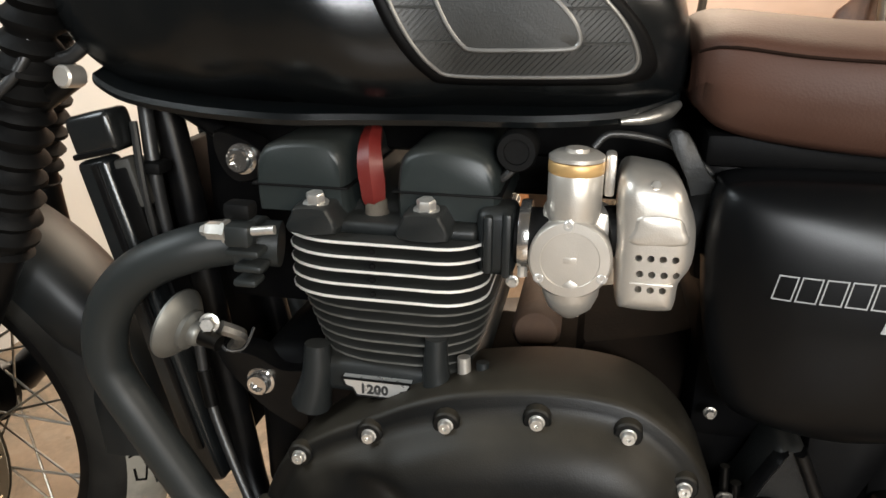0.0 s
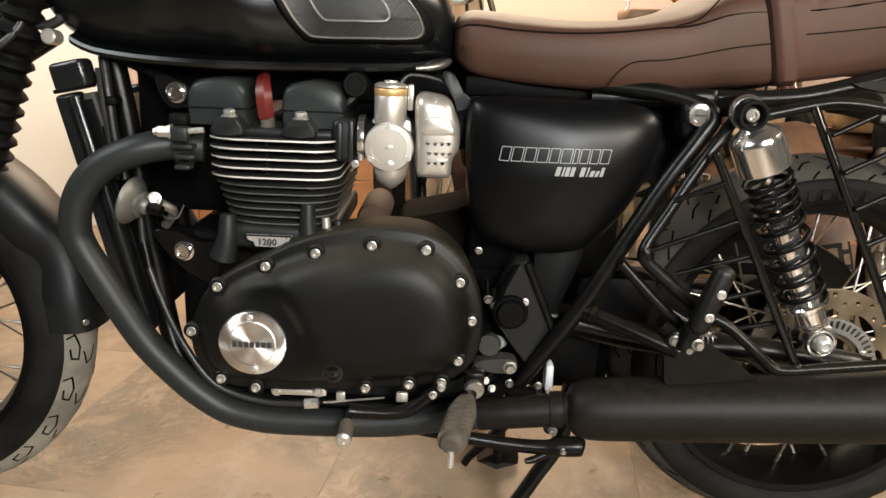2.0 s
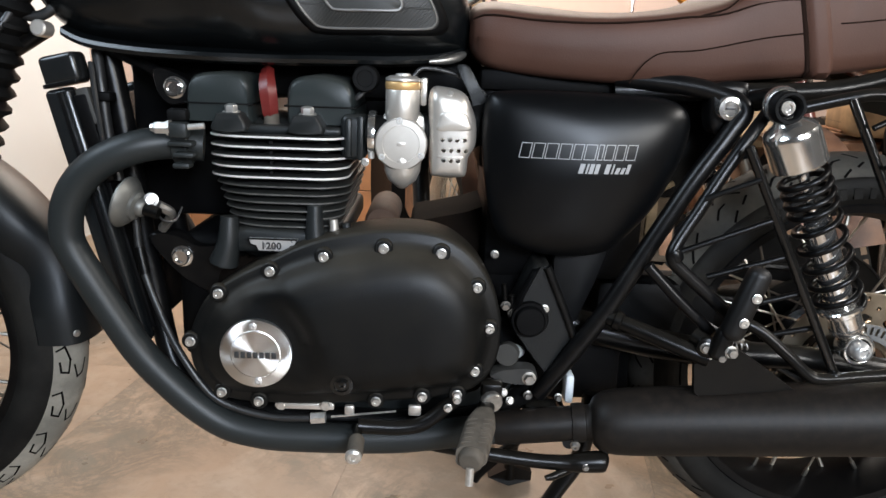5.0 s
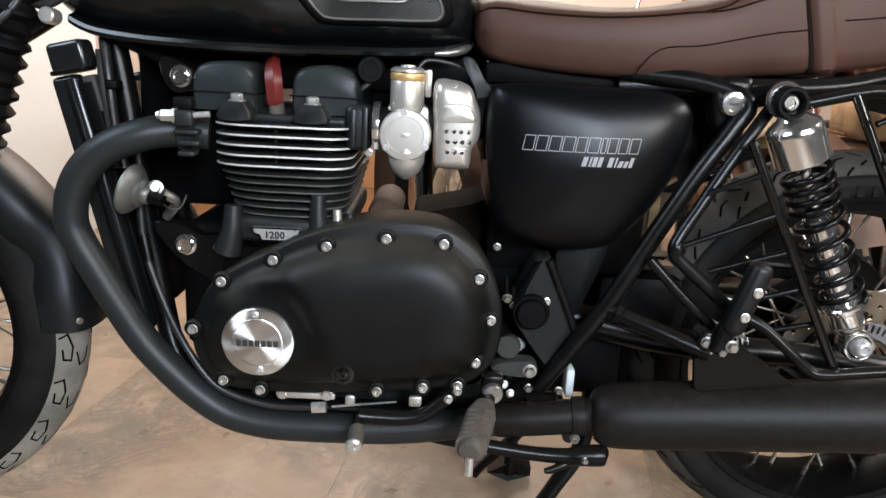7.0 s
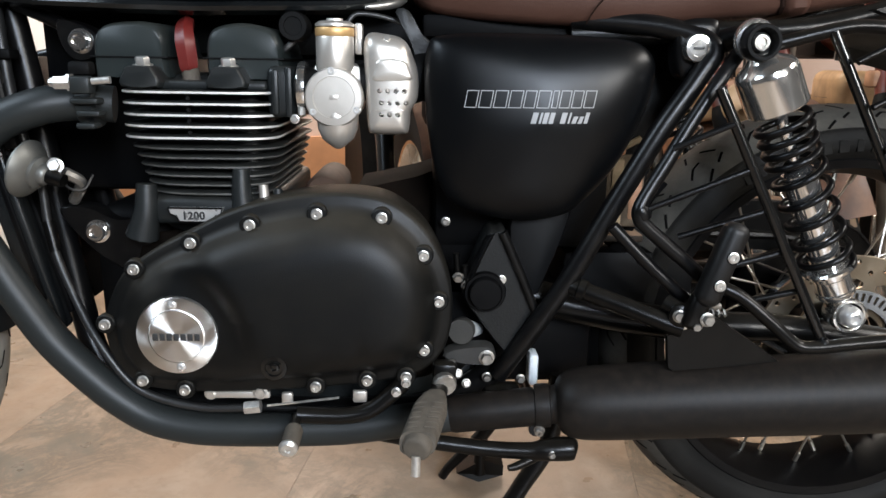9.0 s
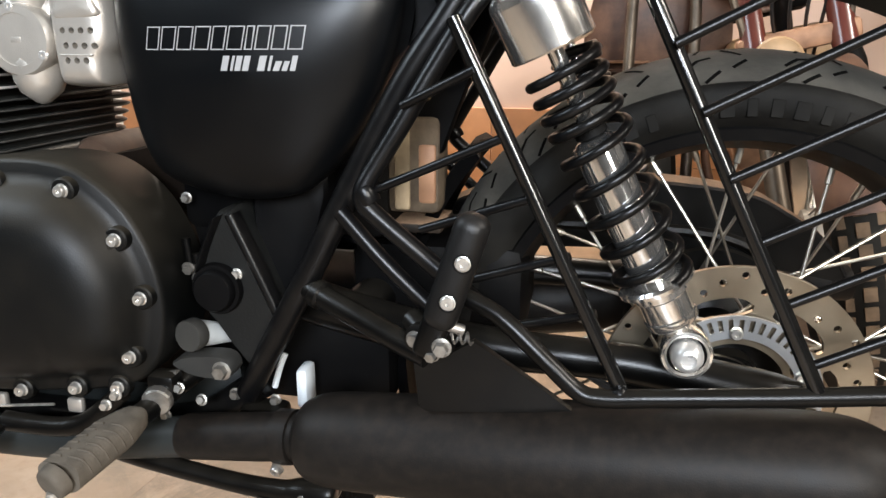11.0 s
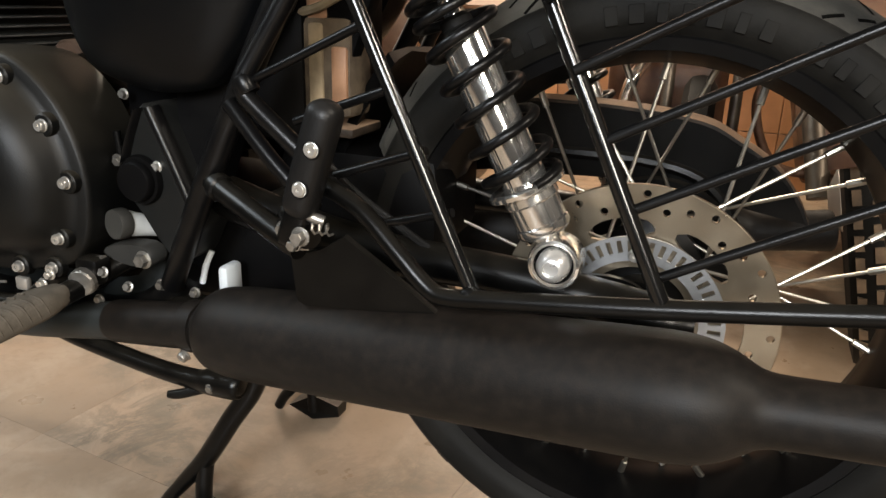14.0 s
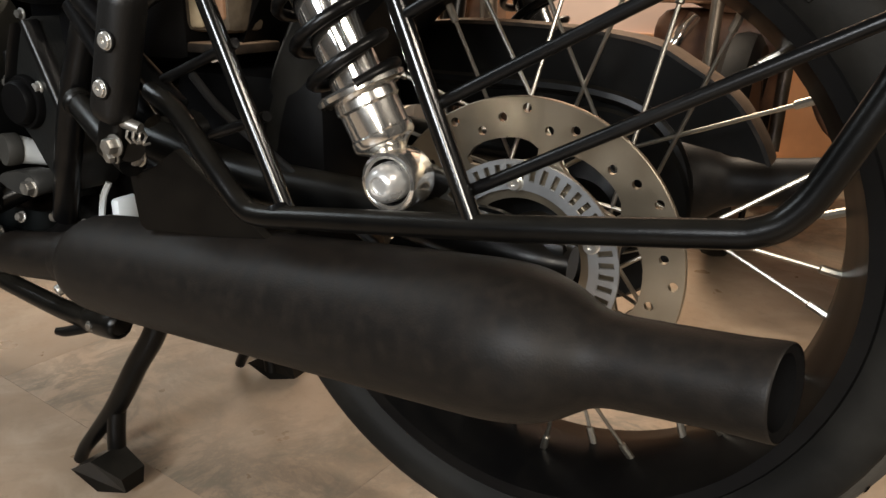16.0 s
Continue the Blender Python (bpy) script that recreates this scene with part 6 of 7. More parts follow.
for s in (-1, 1):
    part("exhaust_header", tube([(x, s * y, z) for x, y, z in HEAD], 0.0215, 24, 5), HEADER, bike, "matt black exhaust header pipe")
    # a straight axis that splays outwards and rises to the rear
    rows = [(x, s * (0.187 + 0.105 * (x - 0.32)), 0.296 + 0.1017 * (x - 0.31), q) for x, q in SIL]
    inner = [(0.9090, s * 0.2489, 0.3570, 0.0252), (0.9075, s * 0.2487, 0.3568, 0.0205), (0.80, s * 0.2374, 0.3458, 0.0225), (0.79, s * 0.2364, 0.3448, 0.001)]
    bm = tube([tuple(r) for r in spline(rows, 3)], 0.04, 32, cap=False, straight=True)
    bore = tube(inner, 0.02, 32, cap=False, straight=True)
    for v in list(bm.verts) + list(bore.verts):
        # the tail is cut off slightly aslant
        if v.co.x > 0.86:
            v.co.x -= s * 0.16 * (v.co.y - s * 0.2485) * min(1, (v.co.x - 0.86) / 0.04)
    sil = part("silencer", bm, SILENCER, bike, "dusty matt black peashooter silencer", angle=60)
    # the hollow's darkness is put into a black material
    part("tail_bore", bore, RECESSBLACK, sil, "bore of the tail pipe, its shade painted black", angle=30)
    part("joint_clamp", lathe([(0.0240, -0.010), (0.0272, -0.009), (0.0278, 0.0), (0.0272, 0.009), (0.0240, 0.010)], toward((0.277, s * 0.1823, 0.2918), (1, s * 0.105, 0.10)), 32), SILENCER, sil, angle=25)
    part("clamp_bolt", cap_bolt((0.272, s * 0.1990, 0.2660), (-0.2, s, -0.35), 0.0058, 0.007), BOLTDULL, sil, "dull steel clamp bolt")
    part("sleeve", tube([(0.160, s * 0.1740, 0.2745, 0.0222), (0.166, s * 0.1744, 0.2754, 0.0238), (0.215, s * 0.1777, 0.2825, 0.0244), (0.252, s * 0.1805, 0.2880, 0.0246), (0.268, s * 0.1817, 0.2905, 0.0240)], 0.026, 28, straight=True), SILENCER, sil, "worn black joint sleeve")
    part("port_collar", lathe([(0.0235, -0.012), (0.0265, -0.010), (0.0265, 0.008), (0.0235, 0.010)], toward((-0.268, s * 0.146, 0.659), (1, 0, 0)), 28), HEADER, bike, "black exhaust port clamp")
part("clamp_bolt", lathe([(0.001, 0.0), (0.0045, 0.0012), (0.0058, 0.005), (0.0080, 0.0075), (0.0082, 0.022), (0.0105, 0.0225), (0.0105, 0.026)], toward((-0.298, -0.186, 0.684), (1, 0, 0.02)), 6), BOLT, bike, "silver domed clamp nut", smooth=False)
part("clamp_bolt", tube([(-0.250, -0.186, 0.686), (-0.230, -0.184, 0.688)], 0.0042, 10), BOLT, bike)
part("clamp_lug", box(-0.262, -0.184, 0.682, 0.024, 0.020, 0.020, 0.004), HEADER, bike)
part("clamp_lug", box(-0.266, -0.172, 0.700, 0.026, 0.020, 0.016, 0.005), RUBBER, bike)
for k in range(3):
    part("clamp_fin", box(-0.262 + 0.004 * (k % 2), -0.176, 0.664 - 0.014 * k, 0.032 - 0.005 * k, 0.022, 0.007, 0.003), HEADER, bike)
part("balance_pipe", tube([(-0.215, -0.150, 0.262), (-0.16, -0.14, 0.242), (-0.08, -0.13, 0.236), (0.02, -0.14, 0.236)], 0.013, 14), HEADER, bike)

# ---- front of the engine ----
rad = new("radiator")
rad.parent = bike
tagged(rad, "slim black radiator behind the front wheel")
ang = -math.atan2(0.085, 0.36)
m = Matrix.Translation((-0.394, 0, 0.545)) @ Euler((0, ang, 0)).to_matrix().to_4x4()
part("core", box(0, 0, 0, 0.030, 0.20, 0.34, 0.004, m=m), PLASTIC, rad)
part("side_tank", box(-0.006, -0.112, 0.0, 0.036, 0.028, 0.37, 0.007, m=m, segs=3), RADTANK, rad, "gloss black radiator end tank")
part("side_tank", box(-0.006, 0.112, 0.0, 0.036, 0.028, 0.37, 0.007, m=m, segs=3), RADTANK, rad)
part("bracket", box(0.022, -0.118, 0.135, 0.018, 0.016, 0.075, 0.003, m=m), PLASTIC, rad)
part("bracket", box(0.026, -0.120, 0.075, 0.016, 0.014, 0.045, 0.003, m=m), GLOSS, rad)
part("cap_box", box(0.007, -0.110, 0.208, 0.050, 0.038, 0.040, 0.007, m=m, segs=3), RADTANK, rad, "black plastic cap housing")
part("cap_lip", box(0.003, -0.110, 0.190, 0.046, 0.040, 0.006, 0.002, m=m), GLOSS, rad)
part("tank_ridge", box(-0.001, -0.1275, 0.02, 0.008, 0.004, 0.32, 0.0018, m=m), GLOSS, rad)
part("core_shroud", box(0.026, -0.114, 0.155, 0.018, 0.022, 0.050, 0.003, m=m), GREYRUBBER, rad, "grey plastic shroud")
part("core_shroud", box(0.024, -0.114, 0.098, 0.014, 0.020, 0.056, 0.003, m=m), GLOSS, rad)
# added black block; darkens what shows between radiator and engine
part("radiator_gap_filler", box(-0.320, 0.05, 0.655, 0.15, 0.10, 0.25, 0.015), PLASTIC, bike, "black filler box that darkens the gap behind the radiator")
part("hose", tube([(-0.402, -0.085, 0.775), (-0.393, -0.098, 0.72), (-0.388, -0.10, 0.66), (-0.378, -0.10, 0.60)], 0.0075, 10), CABLE, bike)
part("hose", tube([(-0.40, -0.11, 0.76), (-0.392, -0.12, 0.70), (-0.386, -0.12, 0.64)], 0.004, 8), CABLE, bike)
part("hose_clip", box(-0.388, -0.103, 0.715, 0.024, 0.024, 0.012, 0.003), RUBBER, bike)
horn = new("horn")
horn.parent = bike
tagged(horn, "grey metal disc horn beside the down tube")
m = toward((-0.311, -0.180, 0.577), (-0.95, 0.14, 0.27)) @ Matrix.Scale(0.86, 4)
part("dish", lathe([(0.006, 0.0), (0.012, 0.002), (0.0145, 0.006), (0.0150, 0.012), (0.0225, 0.015), (0.0230, 0.020), (0.0300, 0.023), (0.0385, 0.031), (0.0405, 0.034), (0.0400, 0.037), (0.036, 0.036), (0.020, 0.030), (0.002, 0.030)], m, 40), mat("dull_horn_metal", (0.15, 0.15, 0.138), 0.46, 0.7, vary=0.2, vary_scale=30, dust=0.15), horn)
part("stem", lathe([(0.009, -0.02), (0.011, 0.002)], m, 16), SATINMETAL, horn)
part("horn_bolt", hex_bolt((-0.306, -0.176, 0.589), (0.25, -1, 0.2), 0.007, 0.010), BOLT, horn)
part("bracket", tube([(-0.302, -0.165, 0.58), (-0.29, -0.15, 0.565), (-0.31, -0.13, 0.54)], 0.007, 8), BOLTDULL, horn)
part("wire", tube([(-0.302, -0.17, 0.572), (-0.292, -0.175, 0.562), (-0.280, -0.165, 0.560), (-0.275, -0.15, 0.575)], 0.0015, 6), CABLE, horn)
part("clutch_cable", tube([(-0.345, -0.135, 0.56), (-0.337, -0.142, 0.49), (-0.305, -0.160, 0.415), (-0.272, -0.176, 0.362), (-0.238, -0.182, 0.318), (-0.20, -0.184, 0.298), (-0.15, -0.186, 0.288), (-0.10, -0.188, 0.289)], 0.0052, 10), CABLE, bike, "black clutch cable")
part("cable_ferrule", tube([(-0.341, -0.139, 0.515), (-0.333, -0.144, 0.478)], 0.0075, 10), SATINMETAL, bike)
part("cable_adjuster", tube([(-0.098, -0.188, 0.289), (-0.078, -0.188, 0.291)], 0.0085, 6), BOLT, bike, "silver cable adjuster")
part("inner_cable", tube([(-0.070, -0.188, 0.292), (0.02, -0.187, 0.303)], 0.0016, 6), BOLT, bike)
part("cable_bracket", box(-0.105, -0.185, 0.306, 0.078, 0.006, 0.009, 0.002), CASTGREY, bike, "grey cable bracket")
part("bracket_bolt", hex_bolt((-0.078, -0.187, 0.310), NEAR, 0.007, 0.006), BOLT, bike)
part("bracket_bolt", hex_bolt((-0.140, -0.185, 0.307), NEAR, 0.006, 0.006), BOLT, bike)
part("bracket_tab", box(0.046, -0.186, 0.305, 0.018, 0.008, 0.016, 0.003), CASTGREY, bike)
part("bracket_tab", box(-0.045, -0.184, 0.301, 0.014, 0.008, 0.016, 0.003), CASTGREY, bike)
for x, z, y, r in ((-0.288, 0.499, -0.1205, 0.0120), (-0.288, 0.731, -0.1160, 0.0118)):
    part("engine_bolt", lathe([(r * 1.25, 0), (r * 1.25, 0.002), (r, 0.0025), (r, 0.010), (r * 0.85, 0.012), (r * 0.6, 0.012), (r * 0.55, 0.008)], toward((x, y, z), NEAR), 20), CHROME, bike, "large silver engine mount bolt")
part("mount_plate", slab([(-0.335, 0.525), (-0.30, 0.53), (-0.265, 0.515), (-0.225, 0.51), (-0.22, 0.44), (-0.26, 0.45), (-0.30, 0.478)], [(-0.09, 0), (-0.119, 0), (-0.1215, 0.05)]), GLOSS, bike)
part("mount_plate", slab([(-0.315, 0.755), (-0.285, 0.75), (-0.265, 0.735), (-0.270, 0.715), (-0.295, 0.708), (-0.312, 0.725)], [(-0.09, 0), (-0.114, 0), (-0.117, 0.06)]), GLOSS, bike)
part("front_engine_case", box(-0.255, 0, 0.43, 0.10, 0.22, 0.20, 0.03, segs=3), PLASTIC, bike)

# ---- foot controls and stands ----
footpeg = new("rider_footpeg")
footpeg.parent = bike
tagged(footpeg, "worn taupe rubber rider footpeg with a steel tip")
# a rubber of six rounded sides, waisted at the root, with raised slanting bars
loops = []
for k in range(25):
    f = k / 24
    cx, cy, cz = 0.140 - 0.020 * f, -0.222 - 0.088 * f, 0.321 - 0.014 * f
    grow = min(1, f * 3.2) ** 0.7
    hw, hh = 0.0120 + 0.0080 * grow, 0.0105 + 0.0042 * grow
    loops.append([(cx + hw * math.copysign(abs(math.cos(a)) ** 0.62, math.cos(a)), cy, cz + hh * math.copysign(abs(math.sin(a)) ** 0.62, math.sin(a))) for a in [2 * math.pi * q / 24 for q in range(24)]])
rubber = part("rubber", rings(bmesh.new(), loops), PEGRUBBER, footpeg, "ribbed taupe peg rubber", angle=30)
for k in range(6):
    f = 0.34 + 0.105 * k
    cx, cy, cz = 0.140 - 0.020 * f, -0.222 - 0.088 * f, 0.321 - 0.014 * f
    for sx in (-1, 1):
        part("tread_bar", tube([(cx + sx * 0.0190, cy + 0.003, cz - 0.007), (cx + sx * 0.0195, cy, cz + 0.002), (cx + sx * 0.0150, cy - 0.003, cz + 0.0125), (cx + sx * 0.004, cy - 0.004, cz + 0.0147)], 0.0011, 6, 3), PEGRUBBER, rubber)
part("end_cap", tube([(0.1205, -0.312, 0.3070, 0.0165), (0.119, -0.320, 0.3055, 0.0150), (0.1185, -0.322, 0.3050, 0.010)], 0.016, 20, 3), PEGRUBBER, footpeg)
part("tip", tube([(0.1185, -0.318, 0.297), (0.1180, -0.322, 0.275)], 0.0052, 12), BOLT, footpeg, "bright steel feeler tip")
part("arm", tube([(0.140, -0.225, 0.318), (0.148, -0.19, 0.325), (0.160, -0.165, 0.335), (0.175, -0.145, 0.345)], 0.012, 12), SATINMETAL, footpeg)
part("hinge", box(0.152, -0.187, 0.338, 0.030, 0.024, 0.030, 0.006), SATINMETAL, footpeg)
for p in ((0.168, -0.190, 0.338), (0.180, -0.17, 0.316)):
    part("hinge_bolt", hex_bolt(p, (0.1, -1, 0.3), 0.0045, 0.006), BOLTDULL, footpeg)
part("knurled_ring", lathe([(0.0135, 0), (0.0150, 0.002), (0.0150, 0.010), (0.0135, 0.012)], toward((0.150, -0.196, 0.330), (0.2, -1, -0.15)), 14), BOLTDULL, footpeg, "dull steel hinge ring", smooth=False)
part("hinge_pin", tube([(0.138, -0.186, 0.345), (0.165, -0.184, 0.349)], 0.0055, 10), BOLTDULL, footpeg)
part("lever_arm", slab([(0.150, 0.352), (0.165, 0.362), (0.205, 0.366), (0.217, 0.354), (0.208, 0.342), (0.175, 0.342)], [(-0.148, 0), (-0.168, 0), (-0.171, 0.08)], per=3), LEVER, bike)
part("lever_bolt", hex_bolt((0.205, -0.170, 0.351), NEAR, 0.0075, 0.009), BOLTDULL, bike)
part("bracket_bolt", hex_bolt((0.208, -0.150, 0.316), NEAR, 0.005, 0.007), BOLTDULL, bike)
part("bracket_bolt", hex_bolt((0.252, -0.150, 0.314), NEAR, 0.0045, 0.007), BOLTDULL, bike)
part("bracket_bolt", hex_bolt((0.138, -0.170, 0.295), NEAR, 0.0045, 0.006), BOLTDULL, bike)
shift = new("gear_lever")
shift.parent = bike
tagged(shift, "black gear lever with a worn rubber toe peg")
part("arm", tube([(-0.031, -0.200, 0.286), (-0.010, -0.198, 0.284), (0.030, -0.196, 0.283), (0.060, -0.194, 0.290), (0.088, -0.190, 0.312), (0.102, -0.188, 0.325)], 0.0105, 12), SATINMETAL, shift)
pts = [(-0.030, -0.226 - 0.0030 * k, 0.2795 - 0.0004 * k, 0.0100 + (0.0011 if k % 2 else 0)) for k in range(13)]
part("toe_pin", tube([(-0.031, -0.198, 0.283), (-0.030, -0.228, 0.280)], 0.006, 10), SATINMETAL, shift)
part("toe_rubber", tube(pts, 0.011, 16, straight=True), PEGRUBBER, shift, "ribbed grey toe rubber")
part("toe_tip", lathe([(0.0112, 0), (0.0112, 0.003), (0.008, 0.006), (0.004, 0.006), (0.003, 0.004)], toward((-0.031, -0.262, 0.275), (0, -1, -0.15)), 18), BOLT, shift)
for p in ((0.092, -0.200, 0.317), (0.104, -0.199, 0.329)):
    part("pinch_bolt", hex_bolt(p, NEAR, 0.0045, 0.007), BOLT, shift)
part("side_stand", tube([(0.030, -0.150, 0.246, 0.009), (0.08, -0.165, 0.240, 0.010), (0.20, -0.172, 0.226, 0.0105), (0.262, -0.176, 0.224, 0.0115), (0.285, -0.177, 0.226, 0.0145), (0.318, -0.178, 0.229, 0.0155), (0.324, -0.178, 0.229, 0.009)], 0.011, 14), SATINMETAL, bike, "folded black side stand")
part("stand_bolt", hex_bolt((0.292, -0.190, 0.226), NEAR, 0.0042, 0.004), BOLTDULL, bike)
part("stand_tang", tube([(0.275, -0.176, 0.216, 0.006), (0.248, -0.186, 0.208, 0.0055), (0.236, -0.190, 0.207, 0.004)], 0.005, 10), SATINMETAL, bike)
part("stand_mount", box(0.23, -0.13, 0.272, 0.05, 0.035, 0.05, 0.008), SATINMETAL, bike)
stand = new("centre_stand")
stand.parent = bike
tagged(stand, "black tubular centre stand on the floor")
for s in (-1, 1):
    part("leg", tube([(0.312, 0.105 * s, 0.300, 0.0125), (0.300, 0.115 * s, 0.205, 0.0128), (0.264, 0.124 * s, 0.142, 0.0125), (0.229, 0.130 * s, 0.085, 0.0122), (0.200, 0.134 * s, 0.050, 0.0100), (0.172, 0.138 * s, 0.016, 0.0085), (0.160, 0.140 * s, FLOOR + 0.006, 0.008)], 0.014, 14), SATINMETAL, stand)
    part("toe", tube([(0.229, 0.130 * s, 0.085, 0.0110), (0.226, 0.134 * s, 0.045, 0.0105), (0.226, 0.138 * s, FLOOR + 0.015, 0.011)], 0.013, 12), SATINMETAL, stand)
    foot = [[(0.185, 0.150 * s - 0.020, FLOOR + 0.018), (0.230, 0.150 * s - 0.024, FLOOR + 0.046), (0.268, 0.150 * s - 0.016, FLOOR + 0.030), (0.268, 0.150 * s - 0.012, FLOOR + 0.010), (0.225, 0.150 * s - 0.018, FLOOR)],
            [(0.185, 0.150 * s + 0.012, FLOOR + 0.018), (0.230, 0.150 * s + 0.020, FLOOR + 0.046), (0.268, 0.150 * s + 0.016, FLOOR + 0.030), (0.268, 0.150 * s + 0.012, FLOOR + 0.010), (0.225, 0.150 * s + 0.018, FLOOR)]]
    part("foot", rings(bmesh.new(), foot), SATINMETAL, stand, "flat steel stand foot", smooth=False)
part("cross_tube", tube([(0.283, -0.11, 0.22), (0.283, 0.11, 0.22)], 0.011, 12), SATINMETAL, stand)
part("stand_spring", tube([(0.30 + 0.0 * k, -0.10 + 0.006 * math.cos(k * 1.0), 0.22 + 0.0012 * k + 0.006 * math.sin(k * 1.0)) for k in range(60)], 0.0013, 5, straight=True), SATINMETAL, stand)
part("cam_rod", tube([(-0.02, -0.125, 0.247), (0.10, -0.13, 0.236), (0.19, -0.135, 0.250)], 0.012, 10), SATINMETAL, bike)

GRIMEBROWN = mat("grimy_brown_paint", (0.10, 0.045, 0.025), 0.45, vary=0.4, vary_scale=14, dust=0.4, dust_colour=(0.26, 0.15, 0.085), bump=0.1, bump_scale=90)
MUDTREAD = mat("muddy_knob_tread", (0.13, 0.088, 0.055), 0.85, bump=0.3, bump_scale=150, vary=0.5, vary_scale=25)
HORNTAN = mat("tan_painted_horn", (0.42, 0.27, 0.14), 0.5, vary=0.25, vary_scale=20, bump=0.1, bump_scale=100)


# ---- other motorcycles parked behind, facing the viewer ----
def parked_bike(x, y, turn, lean, label, body, lens_mat, tank_mat, horned=True, leg_mat=DULLPIPE):
    b = thing("parked_motorcycle", label, "motorcycle", "parked motorcycles behind", (x, y, FLOOR))
    b.rotation_euler = (0, radians(lean), radians(turn))
    r = 0.315
    spin = Matrix.Translation((0, 0, r)) @ Euler((0, radians(90), 0)).to_matrix().to_4x4()
    w = new("front_wheel")
    w.parent = b
    tagged(w, "dusty spoked front wheel with blocky tyre")
    part("tyre", lathe([(0.235, -0.04), (0.27, -0.05), (0.30, -0.045), (0.313, -0.02), (0.313, 0.02), (0.30, 0.045), (0.27, 0.05), (0.235, 0.04)], spin, 72, cap=False), TYRE, w)
    bm = bmesh.new()
    for i in range(56):
        for s in (-1, 0, 1):
            a = 2 * math.pi * (i + 0.5 * (s == 0)) / 56
            box(s * 0.026, 0, 0.312 - 0.006 * abs(s), 0.020, 0.024, 0.010, 0.0, m=Matrix.Translation((0, 0, r)) @ Euler((a, 0, 0)).to_matrix().to_4x4(), bm=bm)
    tagged(part("tread_block", bm, MUDTREAD, w, smooth=False), kind="stuff")
    part("rim", lathe([(0.235, -0.04), (0.228, -0.038), (0.215, -0.012), (0.215, 0.012), (0.228, 0.038), (0.235, 0.04)], spin, 60, cap=False), CHROME2, w)
    part("hub", lathe([(0.02, -0.07), (0.06, -0.05), (0.062, 0.05), (0.02, 0.07)], spin, 30), CASTGREY, w)
    for i in range(28):
        a = 2 * math.pi * i / 28
        h = a + (0.5 if i % 4 < 2 else -0.5)
        s = 1 if i % 2 else -1
        part("spoke", tube([(s * 0.04, 0.06 * math.sin(h), r + 0.06 * math.cos(h)), (0, 0.218 * math.sin(a), r + 0.218 * math.cos(a))], 0.002, 5), SPOKE, w)
    loops = []
    for k in range(20):
        a = radians(20 + 140 * k / 19)
        loops.append([(q, rr * math.cos(a), r + rr * math.sin(a)) for rr, q in ((0.345, -0.065), (0.352, -0.05), (0.356, 0), (0.352, 0.05), (0.345, 0.065), (0.349, 0.05), (0.353, 0), (0.349, -0.05))])
    part("front_fender", rings(bmesh.new(), loops), GRIMEBROWN, b, "grimy brown front mudguard")
    for s in (-1, 1):
        part("fork_leg", tube([(0.085 * s, 0.02, r), (0.085 * s, 0.13, 0.60)], 0.022, 16), leg_mat, b, "dull stained fork leg")
        part("fork_boot", tube([(0.085 * s, 0.125, 0.585, 0.03), (0.085 * s, 0.14, 0.63, 0.033), (0.085 * s, 0.15, 0.66, 0.028)], 0.03, 16), RUBBER, b)
        part("fork_tube", tube([(0.085 * s, 0.15, 0.65), (0.085 * s, 0.255, 0.95)], 0.026, 16), body, b)
        st = part("indicator_stalk", tube([(0.09 * s, 0.15, 0.985), (0.165 * s, 0.14, 0.992 + (0.05 if lean and s < 0 else 0))], 0.008, 10), CHROME2, b)
        lamp = part("indicator", lathe([(0.010, -0.03), (0.026, -0.02), (0.030, 0.0), (0.030, 0.012), (0.026, 0.022), (0.012, 0.028), (0.001, 0.029)], toward((0.190 * s, 0.14, 0.992 + (0.055 if lean and s < 0 else 0)), NEAR), 28), lens_mat, b, "orange glass indicator lamp")
        up = 0.11 if lean else 0.0
        part("handlebar", tube([(0.03 * s, 0.27, 1.05), (0.16 * s, 0.26, 1.09 + up), (0.30 * s, 0.30, 1.10 + up), (0.40 * s, 0.36, 1.09 + up)], 0.012, 10), CHROME2, b)
        part("brake_lever", tube([(0.24 * s, 0.24, 1.075 + up), (0.31 * s, 0.21, 1.055 + up), (0.37 * s, 0.22, 1.035 + up)], 0.005, 8), SATINMETAL, b)
        part("lever_end", lathe([(0.002, -0.008), (0.008, -0.003), (0.008, 0.003), (0.002, 0.008)], toward((0.375 * s, 0.22, 1.033 + up), (1, 0, 0)), 12), SATINMETAL, b)
    hl = part("headlamp_shell", lathe([(0.02, -0.11), (0.06, -0.09), (0.083, -0.04), (0.088, 0.0)], toward((0, 0.14, 1.002), NEAR), 40), body, b, "round headlamp shell")
    part("headlamp_ring", lathe([(0.086, -0.012), (0.092, -0.004), (0.092, 0.008), (0.085, 0.014), (0.080, 0.010), (0.086, -0.012)], toward((0, 0.14, 1.002), NEAR), 48, cap=False), CHROME, hl, "chrome headlamp ring")
    part("headlamp_glass", lathe([(0.081, 0.008), (0.065, 0.018), (0.04, 0.025), (0.001, 0.028)], toward((0, 0.14, 1.002), NEAR), 40), LENS, hl, "domed headlamp glass")
    part("headlamp_bulb", lathe([(0.014, 0.026), (0.012, 0.032), (0.001, 0.034)], toward((0.01, 0.14, 1.0), NEAR), 16), CHROME, hl)
